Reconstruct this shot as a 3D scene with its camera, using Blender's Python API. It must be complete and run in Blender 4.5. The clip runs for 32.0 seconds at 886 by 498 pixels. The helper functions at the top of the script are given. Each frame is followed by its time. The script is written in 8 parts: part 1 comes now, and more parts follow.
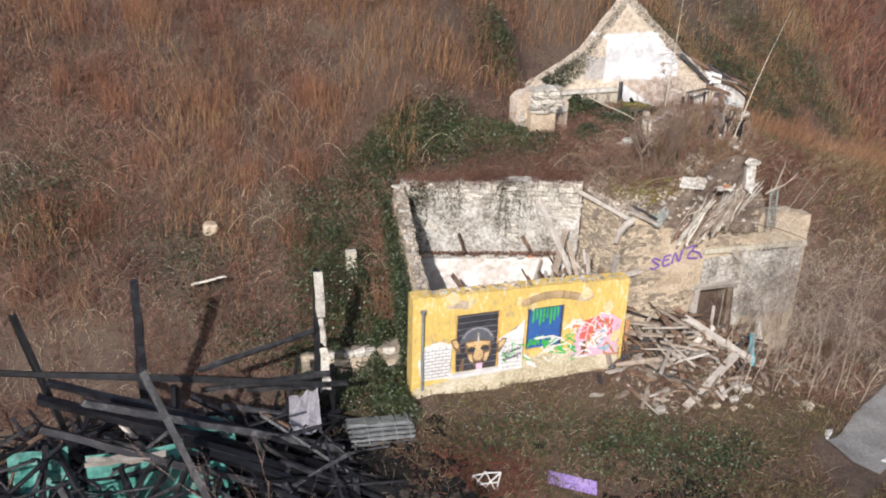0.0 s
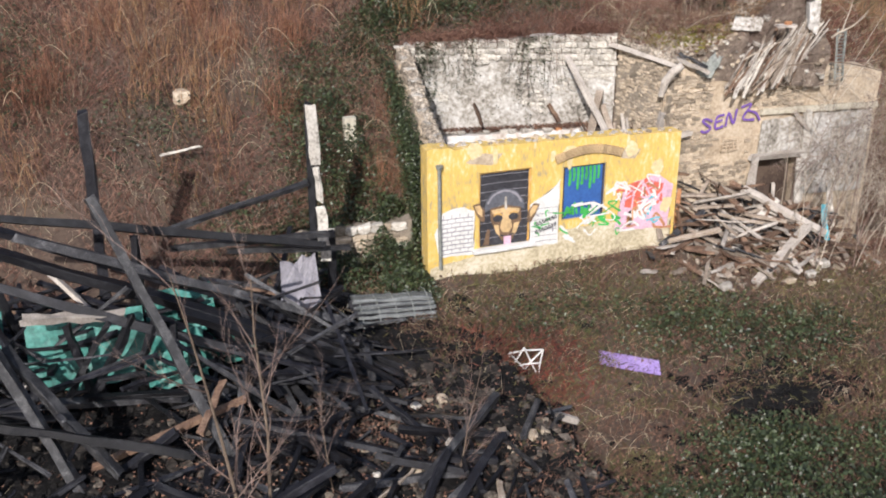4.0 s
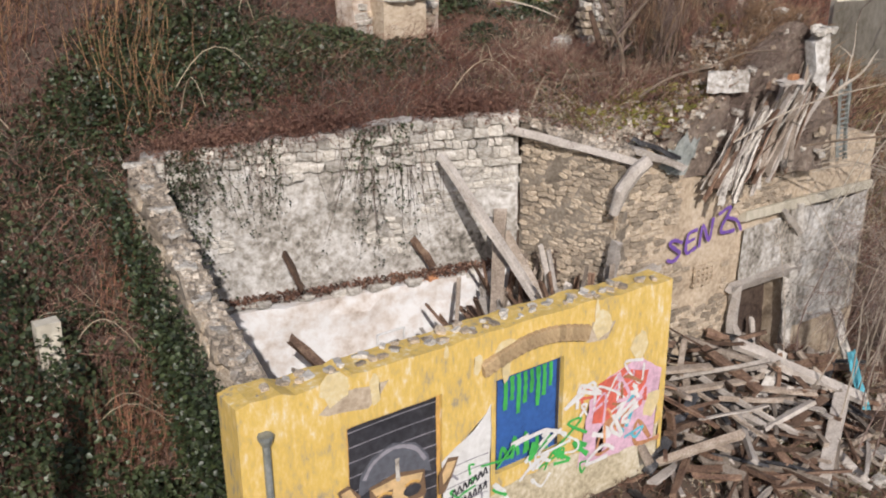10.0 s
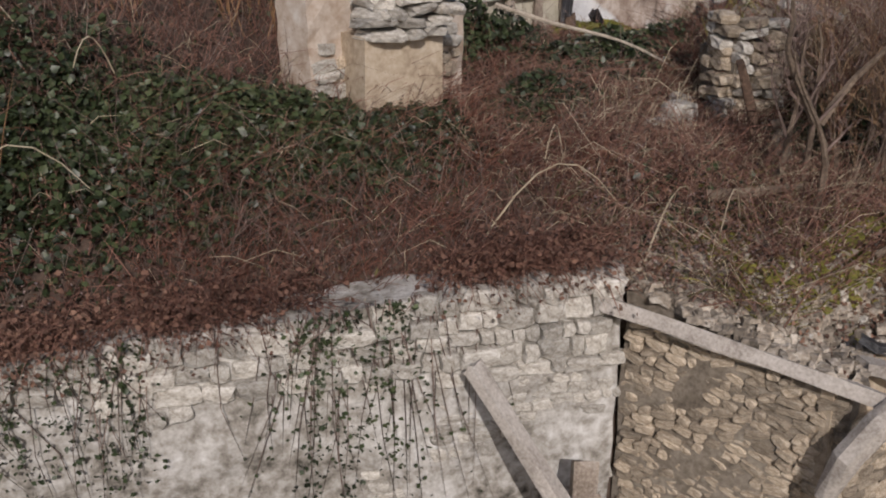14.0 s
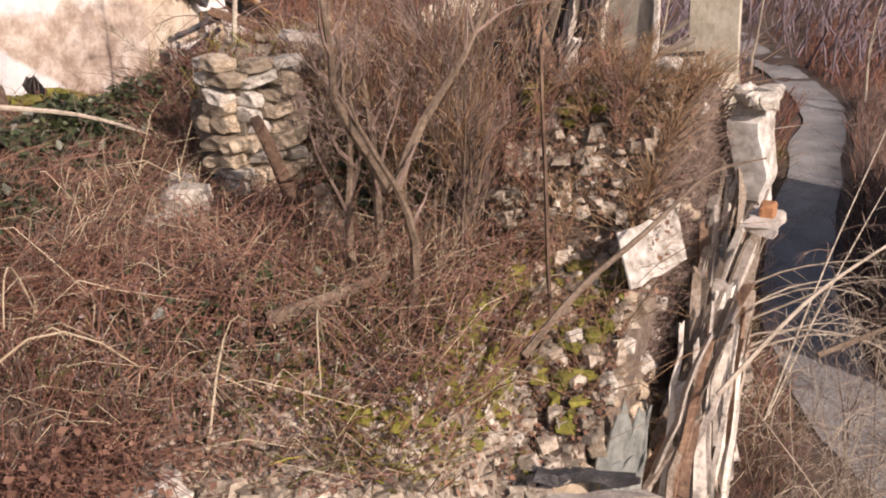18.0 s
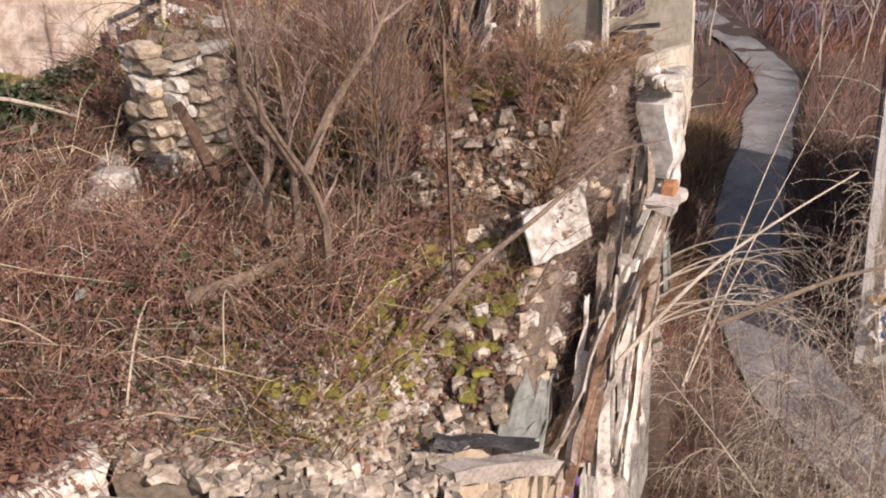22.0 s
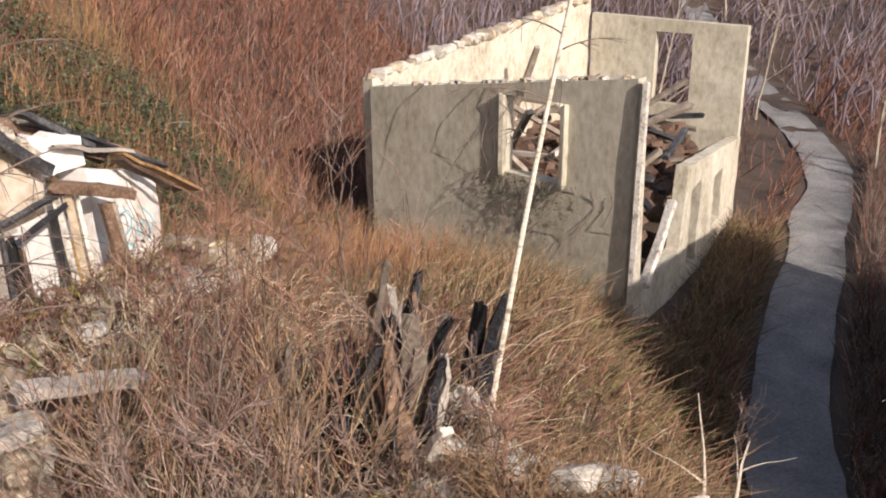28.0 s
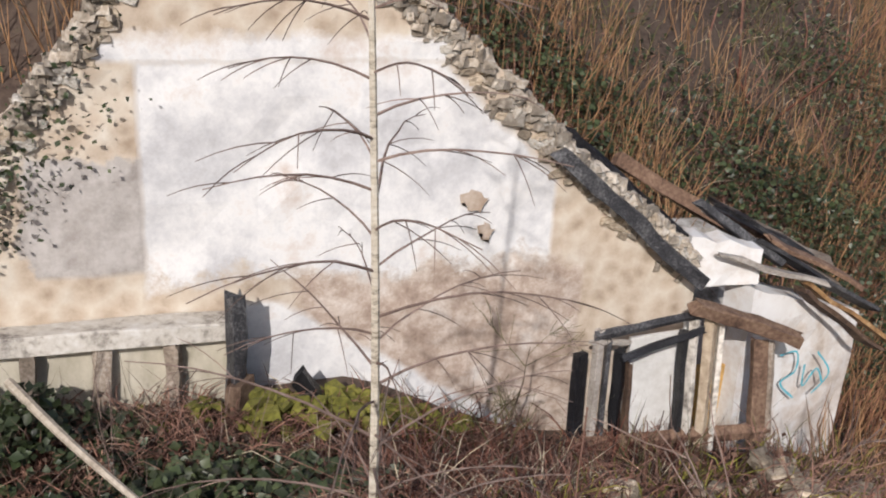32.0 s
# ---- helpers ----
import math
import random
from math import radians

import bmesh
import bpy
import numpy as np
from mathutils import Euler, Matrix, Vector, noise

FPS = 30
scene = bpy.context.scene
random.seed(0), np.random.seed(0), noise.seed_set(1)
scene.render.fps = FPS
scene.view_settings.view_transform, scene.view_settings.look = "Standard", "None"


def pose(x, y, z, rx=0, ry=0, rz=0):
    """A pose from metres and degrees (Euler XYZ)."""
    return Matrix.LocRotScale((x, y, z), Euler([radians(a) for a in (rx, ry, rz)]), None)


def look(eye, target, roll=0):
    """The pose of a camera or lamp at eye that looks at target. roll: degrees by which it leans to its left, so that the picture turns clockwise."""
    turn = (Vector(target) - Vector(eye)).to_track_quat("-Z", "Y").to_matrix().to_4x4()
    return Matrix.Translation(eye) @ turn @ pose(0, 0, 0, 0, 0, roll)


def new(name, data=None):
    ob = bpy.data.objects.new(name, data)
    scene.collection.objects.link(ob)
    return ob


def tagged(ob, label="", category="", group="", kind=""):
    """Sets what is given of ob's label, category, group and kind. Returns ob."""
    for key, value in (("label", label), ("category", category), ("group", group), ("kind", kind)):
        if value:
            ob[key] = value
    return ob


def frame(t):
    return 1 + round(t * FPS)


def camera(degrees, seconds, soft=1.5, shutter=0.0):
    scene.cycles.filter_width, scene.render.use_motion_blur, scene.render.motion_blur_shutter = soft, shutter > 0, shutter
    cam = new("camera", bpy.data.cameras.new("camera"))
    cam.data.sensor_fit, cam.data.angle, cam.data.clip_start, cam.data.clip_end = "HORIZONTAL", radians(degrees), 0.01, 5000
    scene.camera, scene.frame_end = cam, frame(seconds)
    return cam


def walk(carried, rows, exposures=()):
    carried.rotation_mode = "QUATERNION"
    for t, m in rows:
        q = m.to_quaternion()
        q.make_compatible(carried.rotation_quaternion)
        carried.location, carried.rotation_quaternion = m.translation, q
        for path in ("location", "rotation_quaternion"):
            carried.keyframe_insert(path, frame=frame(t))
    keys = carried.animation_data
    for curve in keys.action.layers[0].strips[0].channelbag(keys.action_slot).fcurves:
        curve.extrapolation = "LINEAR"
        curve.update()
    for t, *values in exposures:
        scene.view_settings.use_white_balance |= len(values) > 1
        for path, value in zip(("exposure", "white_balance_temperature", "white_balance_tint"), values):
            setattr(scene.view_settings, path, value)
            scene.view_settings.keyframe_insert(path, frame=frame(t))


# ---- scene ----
cam = camera(48, 32.0, soft=2.0)
PATH = [
    (0, (-6.339, -20.870, 14.777), (-4.880, -16.596, 12.631), 1.98),
    (0.5, (-6.133, -20.893, 14.022), (-4.710, -16.595, 11.899), 1.17),
    (1, (-6.196, -20.161, 13.431), (-4.751, -15.874, 11.302), 1.37),
    (1.5, (-6.054, -20.027, 12.730), (-4.625, -15.713, 10.645), 1.71),
    (2, (-5.944, -19.678, 12.025), (-4.499, -15.315, 10.054), 1.83),
    (2.5, (-5.973, -19.457, 11.147), (-4.508, -15.118, 9.140), 1.30),
    (4.5, (-6.128, -18.373, 8.504), (-4.622, -14.019, 6.561), -0.38),
    (5, (-6.176, -17.934, 7.900), (-4.668, -13.624, 5.863), 0.23),
    (5.5, (-6.144, -17.064, 7.779), (-4.606, -12.733, 5.811), 0.53),
    (6, (-6.031, -15.942, 7.871), (-4.448, -11.583, 6.003), 0.14),
    (6.5, (-5.816, -15.122, 8.019), (-4.233, -10.733, 6.222), 0.29),
    (7, (-5.833, -13.660, 8.264), (-4.180, -9.329, 6.392), 0.59),
    (7.5, (-5.584, -13.265, 8.350), (-4.041, -8.887, 6.493), 0.43),
    (8, (-5.429, -11.657, 8.292), (-3.746, -7.313, 6.477), 1.92),
    (8.5, (-5.065, -10.909, 8.267), (-3.370, -6.553, 6.492), 1.43),
    (9, (-4.208, -9.902, 8.203), (-2.240, -5.705, 6.328), 1.48),
    (9.5, (-3.600, -8.881, 7.932), (-1.072, -4.962, 6.129), -0.31),
    (10, (-3.171, -7.762, 7.697), (-0.424, -3.982, 5.917), -0.50),
    (10.5, (-2.633, -6.889, 7.636), (0.095, -3.088, 5.871), -0.16),
    (11, (-2.015, -6.009, 7.552), (0.682, -2.183, 5.793), 0.19),
    (11.5, (-1.463, -5.283, 7.532), (1.210, -1.453, 5.747), 0.74),
    (12, (-0.942, -4.451, 7.461), (1.747, -0.667, 5.604), -0.22),
    (12.5, (-0.524, -3.715, 7.390), (2.199, 0.041, 5.525), -0.32),
    (13, (-0.043, -2.995, 7.333), (2.692, 0.773, 5.510), 0.12),
    (13.5, (0.431, -2.349, 7.328), (3.205, 1.408, 5.542), 0.54),
    (14, (0.917, -1.731, 7.310), (3.651, 2.014, 5.438), 0.37),
    (14.5, (1.313, -1.290, 7.266), (4.042, 2.502, 5.484), 1.00),
    (15, (1.854, -0.932, 7.070), (4.737, 2.688, 5.176), 0.55),
    (15.5, (2.438, -0.999, 7.257), (5.740, 2.185, 5.267), -2.74),
    (17.5, (2.713, 0.215, 6.932), (6.797, 2.526, 5.206), -1.89),
    (18, (2.824, 0.180, 6.921), (7.133, 2.058, 5.217), -2.90),
    (18.5, (2.738, 0.197, 6.914), (7.053, 2.042, 5.189), -3.88),
    (19, (2.658, 0.122, 6.900), (6.937, 1.966, 5.086), -3.13),
    (19.5, (2.593, 0.053, 6.896), (6.870, 1.829, 5.010), -2.15),
    (20, (2.604, -0.028, 6.964), (6.889, 1.756, 5.104), -2.07),
    (20.5, (2.615, -0.100, 7.041), (6.925, 1.656, 5.214), -2.38),
    (21, (2.643, -0.167, 7.095), (6.977, 1.546, 5.283), -2.39),
    (21.5, (2.673, -0.197, 7.085), (6.980, 1.538, 5.229), -2.98),
    (22, (2.715, -0.256, 7.059), (7.026, 1.476, 5.210), -2.94),
    (22.5, (2.773, -0.298, 7.059), (7.097, 1.417, 5.225), -3.43),
    (23, (2.845, -0.350, 7.091), (7.151, 1.319, 5.173), -2.02),
    (23.5, (2.967, -0.312, 7.128), (7.253, 1.407, 5.211), -3.65),
    (24, (3.173, -0.282, 7.201), (7.451, 1.452, 5.280), -3.84),
    (24.5, (3.428, -0.253, 7.310), (7.736, 1.435, 5.416), -3.98),
    (25, (3.759, -0.177, 7.412), (8.095, 1.545, 5.615), -3.19),
    (25.5, (3.967, 0.025, 7.591), (8.293, 1.683, 5.713), 3.06),
    (27.5, (5.513, 0.339, 8.241), (9.726, 2.233, 6.328), 1.13),
    (28, (5.929, 0.435, 8.328), (10.206, 2.315, 6.547), -0.35),
    (28.5, (6.353, 0.524, 8.345), (10.533, 2.520, 6.463), 0.07),
    (29, (6.658, 0.551, 8.380), (10.715, 2.782, 6.493), 0.45),
    (29.5, (7.093, 0.740, 8.427), (10.975, 3.256, 6.530), 1.39),
    (30, (7.626, 1.093, 8.274), (11.161, 4.129, 6.461), 2.63),
    (30.5, (7.957, 1.283, 8.300), (11.119, 4.694, 6.463), 3.67),
    (31, (8.245, 1.529, 8.333), (10.929, 5.329, 6.500), 4.45),
    (31.5, (8.390, 1.500, 8.490), (10.477, 5.629, 6.584), 4.4),
    (32, (8.471, 1.396, 8.614), (9.941, 5.804, 6.767), 3.55),
]
walk(cam, [(t, look(eye, target, roll)) for t, eye, target, roll in PATH],
     exposures=[(0.0, 0.22, 6350, 12), (2.5, 0.25, 6350, 12), (4.5, 0.26, 6300, 13), (5.2, 0.32, 6300, 13), (6.0, 0.58, 6300, 13), (7.0, 0.5, 6350, 12), (8.0, 0.34, 6350, 12), (9.0, 0.1, 6350, 13), (11.0, -0.42, 6450, 14),
                (13.0, -0.75, 6450, 15), (15.3, -0.6, 6400, 17), (17.5, 0.25, 7400, 24), (20.0, 0.27, 7250, 24), (23.0, 0.3, 6950, 21), (25.5, 0.35, 6750, 18), (28.0, 0.42, 7050, 16), (30.0, 0.4, 7000, 15), (31.2, 0.2, 6600, 11), (32.0, -0.18, 6400, 13)])

# ---- world and sun ----
world = bpy.data.worlds.new("sky")
scene.world = world
world.use_nodes = True
wn = world.node_tree.nodes
sky = wn.new("ShaderNodeTexSky")
sky.sky_type, sky.sun_disc = "NISHITA", False
sky.sun_elevation, sky.sun_rotation = radians(32), radians(209.6)
sky.dust_density = 2.0
world.node_tree.links.new(sky.outputs[0], wn["Background"].inputs[0])
wn["Background"].inputs[1].default_value = 0.11
sun = new("sun", bpy.data.lights.new("sun", "SUN"))
sun.data.energy, sun.data.angle, sun.data.color = 4.2, radians(0.6), (1.0, 0.95, 0.88)
sun.matrix_world = look((-14.8, -26.1, 19), (0, 0, 0))

# ---- materials ----


def mat(name, colors, scale=3.0, fine=25.0, rough=0.85, bump=0.3, metal=0.0, island=0.0, obj=0.0, stretch=None, contrast=0.5):
    """Colours run from dark to light through two scales of noise; island and obj vary the value piece by piece."""
    m = bpy.data.materials.new(name)
    m.use_nodes = True
    nt = m.node_tree
    n, l = nt.nodes, nt.links
    b = n["Principled BSDF"]
    tc = n.new("ShaderNodeTexCoord")
    src = tc.outputs["Object"]
    if stretch:
        mp = n.new("ShaderNodeMapping")
        mp.inputs["Scale"].default_value = stretch
        l.new(src, mp.inputs[0])
        src = mp.outputs[0]
    big, small = n.new("ShaderNodeTexNoise"), n.new("ShaderNodeTexNoise")
    for t, s, d in ((big, scale, 6.0), (small, fine, 5.0)):
        t.inputs["Scale"].default_value, t.inputs["Detail"].default_value = s, d
        t.inputs["Roughness"].default_value = 0.65
        l.new(src, t.inputs["Vector"])
    mix = n.new("ShaderNodeMath")
    mix.operation = "MULTIPLY_ADD"
    l.new(small.outputs[0], mix.inputs[0])
    mix.inputs[1].default_value = 0.5
    half = n.new("ShaderNodeMath")
    half.operation = "MULTIPLY"
    half.inputs[1].default_value = 0.5
    l.new(big.outputs[0], half.inputs[0])
    l.new(half.outputs[0], mix.inputs[2])
    ramp = n.new("ShaderNodeValToRGB")
    k = len(colors)
    lo, hi = 0.5 - 0.3 * contrast, 0.5 + 0.3 * contrast
    while len(ramp.color_ramp.elements) < k:
        ramp.color_ramp.elements.new(0.5)
    for i, c in enumerate(colors):
        e = ramp.color_ramp.elements[i]
        e.position = lo + (hi - lo) * i / max(k - 1, 1)
        e.color = (*c, 1)
    l.new(mix.outputs[0], ramp.inputs[0])
    out = ramp.outputs[0]
    for amount, node, socket in ((island, "ShaderNodeNewGeometry", "Random Per Island"), (obj, "ShaderNodeObjectInfo", "Random")):
        if amount:
            g = n.new(node)
            r = n.new("ShaderNodeMapRange")
            r.inputs[3].default_value, r.inputs[4].default_value = 1 - amount, 1 + amount
            l.new(g.outputs[socket], r.inputs[0])
            hsv = n.new("ShaderNodeHueSaturation")
            l.new(r.outputs[0], hsv.inputs["Value"])
            l.new(out, hsv.inputs["Color"])
            out = hsv.outputs[0]
    l.new(out, b.inputs["Base Color"])
    b.inputs["Roughness"].default_value, b.inputs["Metallic"].default_value = rough, metal
    if bump:
        bp = n.new("ShaderNodeBump")
        bp.inputs["Strength"].default_value, bp.inputs["Distance"].default_value = bump, 0.02
        l.new(mix.outputs[0], bp.inputs["Height"])
        l.new(bp.outputs[0], b.inputs["Normal"])
    return m


SOIL = mat("soil", [(0.022, 0.014, 0.011), (0.058, 0.038, 0.029), (0.1, 0.07, 0.052), (0.055, 0.05, 0.025)], 0.6, 14, 0.95, 0.8, contrast=0.6)
ROAD = mat("road", [(0.09, 0.08, 0.07), (0.17, 0.165, 0.16), (0.24, 0.236, 0.232), (0.3, 0.295, 0.29)], 0.9, 14, 0.9, 0.4, contrast=0.6)
YELLOW = mat("yellow_paint", [(0.3, 0.26, 0.19), (0.54, 0.39, 0.14), (0.64, 0.44, 0.11), (0.68, 0.5, 0.19), (0.72, 0.63, 0.44)], 2.4, 13, 0.88, 0.5, stretch=(1, 1, 0.4), contrast=0.42)
OLDYELLOW = mat("faded_yellow_paint", [(0.5, 0.42, 0.26), (0.64, 0.52, 0.28), (0.7, 0.64, 0.46)], 2.0, 14, 0.9, 0.3)
WHITE = mat("whitewash", [(0.07, 0.063, 0.05), (0.3, 0.275, 0.24), (0.52, 0.5, 0.47), (0.7, 0.69, 0.67)], 1.4, 11, 0.9, 0.5, contrast=0.5)
MORTAR = mat("mortar", [(0.1, 0.08, 0.06), (0.22, 0.185, 0.145), (0.34, 0.3, 0.245)], 2.0, 20, 0.95, 0.7)
STONE = mat("rubble_stone", [(0.18, 0.14, 0.1), (0.38, 0.31, 0.23), (0.56, 0.5, 0.41)], 2.5, 9, 0.9, 0.6, obj=0.45)
PALE = mat("pale_stone", [(0.22, 0.19, 0.155), (0.46, 0.43, 0.38), (0.66, 0.645, 0.61)], 2.5, 9, 0.9, 0.5, obj=0.3, contrast=0.5)
SANDY = mat("sandy_plaster", [(0.25, 0.19, 0.13), (0.46, 0.37, 0.27), (0.6, 0.52, 0.41)], 1.5, 15, 0.92, 0.5)
MOUNDSOIL = mat("rubble_soil", [(0.06, 0.045, 0.036), (0.15, 0.115, 0.092), (0.26, 0.215, 0.175)], 2.5, 18, 0.95, 0.9)
CONCRETE = mat("concrete", [(0.2, 0.18, 0.135), (0.4, 0.365, 0.285), (0.54, 0.5, 0.41), (0.64, 0.61, 0.53)], 0.45, 7, 0.9, 0.5, contrast=0.62, stretch=(1, 1, 0.55))
BASEP = mat("flaking_base_paint", [(0.32, 0.27, 0.18), (0.52, 0.45, 0.31), (0.66, 0.61, 0.5)], 1.5, 12, 0.9, 0.35, contrast=0.45)
CREAM = mat("cream_render", [(0.2, 0.175, 0.13), (0.42, 0.375, 0.29), (0.58, 0.54, 0.45), (0.66, 0.62, 0.54)], 0.7, 8, 0.9, 0.45, contrast=0.6, stretch=(1, 1, 0.6))
CHAR = mat("charred_wood", [(0.004, 0.004, 0.006), (0.009, 0.009, 0.012), (0.035, 0.036, 0.044)], 5, 60, 0.6, 1.0, obj=0.5)
ASHEN = mat("ash_grey_wood", [(0.008, 0.008, 0.01), (0.035, 0.035, 0.039), (0.17, 0.17, 0.175)], 5, 60, 0.75, 1.0, obj=0.45, contrast=0.6)
WOOD = mat("weathered_wood", [(0.1, 0.075, 0.055), (0.24, 0.195, 0.155), (0.4, 0.35, 0.3)], 3, 40, 0.85, 0.5, obj=0.45)
GREYWOOD = mat("grey_wood", [(0.22, 0.19, 0.165), (0.4, 0.36, 0.32), (0.55, 0.51, 0.47)], 3, 40, 0.85, 0.5, obj=0.3)
WHITEWOOD = mat("peeling_white_wood", [(0.12, 0.1, 0.085), (0.58, 0.54, 0.48), (0.74, 0.72, 0.68)], 4, 18, 0.8, 0.4, obj=0.2)
OCHREWOOD = mat("orange_brown_wood", [(0.12, 0.06, 0.025), (0.34, 0.19, 0.08), (0.5, 0.33, 0.17)], 4, 30, 0.85, 0.5, obj=0.3)
RUSTWOOD = mat("rusty_brown_wood", [(0.05, 0.028, 0.02), (0.15, 0.09, 0.06), (0.28, 0.19, 0.13)], 4, 30, 0.85, 0.5, obj=0.45)
MATTING = mat("reed_matting", [(0.07, 0.075, 0.075), (0.15, 0.16, 0.16), (0.26, 0.27, 0.265)], 3, 40, 0.9, 0.6, obj=0.5)
TEAL = mat("teal_sheet", [(0.012, 0.06, 0.05), (0.04, 0.19, 0.16), (0.09, 0.33, 0.29)], 2.5, 9, 0.55, 0.15, contrast=0.5)
# dark paint of the openings and tags; also painted shade inside the matting roll
DARK = mat("dark_paint_gap_shade", [(0.012, 0.012, 0.016), (0.03, 0.03, 0.037), (0.055, 0.055, 0.065)], 2, 12, 0.7, 0.2)
# near-black colour that stands for the shade inside the doorway
BLACK = mat("doorway_shade", [(0.01, 0.009, 0.008), (0.022, 0.02, 0.018)], 2, 12, 0.95, 0.1)
ARCHSTONE = mat("arch_brick", [(0.2, 0.13, 0.07), (0.38, 0.27, 0.15), (0.52, 0.4, 0.22)], 3, 20, 0.9, 0.5, obj=0.2)
TILE = mat("roof_tile", [(0.07, 0.045, 0.035), (0.17, 0.1, 0.07), (0.3, 0.19, 0.13)], 3, 20, 0.85, 0.5, obj=0.4)
METAL = mat("grey_sheet_metal", [(0.12, 0.13, 0.12), (0.22, 0.235, 0.22), (0.32, 0.335, 0.32)], 1.5, 12, 0.6, 0.1, metal=0.2)
BARK = mat("bark", [(0.06, 0.045, 0.032), (0.15, 0.11, 0.08), (0.26, 0.2, 0.15)], 4, 40, 0.9, 0.6)
PALEBARK = mat("pale_bark", [(0.24, 0.2, 0.155), (0.42, 0.36, 0.29), (0.55, 0.49, 0.41)], 4, 40, 0.85, 0.4)
BIRCH = mat("birch_bark", [(0.12, 0.09, 0.06), (0.62, 0.56, 0.46), (0.74, 0.7, 0.62)], 5, 26, 0.75, 0.3, stretch=(1, 1, 3))
CANE = mat("bramble_cane", [(0.085, 0.036, 0.027), (0.21, 0.105, 0.076), (0.35, 0.22, 0.165)], 0.45, 5, 0.85, 0, island=0.5, contrast=0.5)
REDCANE = mat("red_bramble_cane", [(0.07, 0.022, 0.016), (0.18, 0.068, 0.042), (0.29, 0.14, 0.088)], 0.5, 6, 0.8, 0, island=0.5)
BROWNTWIG = mat("brown_twig", [(0.11, 0.062, 0.036), (0.25, 0.155, 0.088), (0.42, 0.3, 0.19)], 1.0, 12, 0.85, 0, island=0.45, contrast=0.5)
TWIG = mat("twig", [(0.075, 0.05, 0.042), (0.18, 0.125, 0.105), (0.32, 0.24, 0.205)], 1.0, 12, 0.85, 0, island=0.45, contrast=0.5)
PLASTER = mat("smooth_plaster", [(0.36, 0.28, 0.22), (0.6, 0.54, 0.49), (0.74, 0.73, 0.72), (0.78, 0.78, 0.78)], 0.8, 6, 0.85, 0.2, contrast=0.6)
STAINED = mat("stained_plaster", [(0.2, 0.14, 0.1), (0.38, 0.29, 0.22), (0.52, 0.44, 0.37), (0.66, 0.62, 0.57)], 1.2, 8, 0.9, 0.35, contrast=0.55)
REED = mat("dry_reed", [(0.15, 0.072, 0.036), (0.3, 0.165, 0.08), (0.42, 0.27, 0.145)], 0.4, 6, 0.85, 0, island=0.45, contrast=0.5)
STRAW = mat("straw_stem", [(0.3, 0.23, 0.15), (0.48, 0.4, 0.28), (0.6, 0.52, 0.39)], 0.5, 6, 0.85, 0, island=0.3)
LEAF = mat("ivy_leaf", [(0.014, 0.022, 0.01), (0.036, 0.05, 0.02), (0.08, 0.095, 0.042)], 0.7, 6, 0.45, 0, island=0.55)
HERB = mat("winter_weed", [(0.045, 0.042, 0.016), (0.11, 0.1, 0.038), (0.2, 0.175, 0.075)], 0.7, 6, 0.8, 0, island=0.5, contrast=0.5)
DEADLEAF = mat("dead_leaf", [(0.05, 0.024, 0.018), (0.14, 0.072, 0.048), (0.25, 0.15, 0.1)], 0.5, 6, 0.8, 0, island=0.55)
MOSS = mat("moss", [(0.06, 0.06, 0.012), (0.15, 0.145, 0.025), (0.25, 0.22, 0.05)], 3, 25, 0.95, 0.8, island=0.3)
RUBBLE = mat("pale_rubble", [(0.12, 0.098, 0.075), (0.3, 0.255, 0.205), (0.54, 0.5, 0.44)], 3, 25, 0.95, 0.8, island=0.45, contrast=0.5)
PALELEAF = mat("pale_dead_leaf", [(0.12, 0.078, 0.076), (0.22, 0.16, 0.155), (0.4, 0.33, 0.315)], 0.6, 6, 0.8, 0, island=0.5)
MOSSGRASS = mat("moss_grass", [(0.09, 0.085, 0.015), (0.19, 0.175, 0.03), (0.3, 0.26, 0.07)], 1.0, 8, 0.9, 0, island=0.45)
REDSTALK = mat("russet_stalk", [(0.12, 0.05, 0.03), (0.26, 0.12, 0.07), (0.38, 0.2, 0.12)], 0.5, 6, 0.85, 0, island=0.45)
REDWEED = mat("crimson_weed", [(0.09, 0.018, 0.014), (0.2, 0.045, 0.03), (0.28, 0.09, 0.06)], 0.8, 8, 0.8, 0, island=0.5)
# twig colour shifted to purple-grey to paint in the haze of distance
HAZESCRUB = mat("haze_tinted_twigs", [(0.1, 0.078, 0.09), (0.18, 0.14, 0.16), (0.26, 0.215, 0.24)], 0.1, 2, 0.9, 0, island=0.35)
PURPLE = mat("purple_board", [(0.2, 0.13, 0.33), (0.34, 0.24, 0.55), (0.42, 0.32, 0.62)], 1, 12, 0.6, 0.1)
WHITEPAINT = mat("white_paint", [(0.55, 0.54, 0.52), (0.75, 0.75, 0.74)], 2, 15, 0.7, 0.15)
ORANGE = mat("orange_brick", [(0.3, 0.12, 0.05), (0.52, 0.25, 0.12), (0.6, 0.33, 0.18)], 3, 20, 0.9, 0.4, obj=0.3)


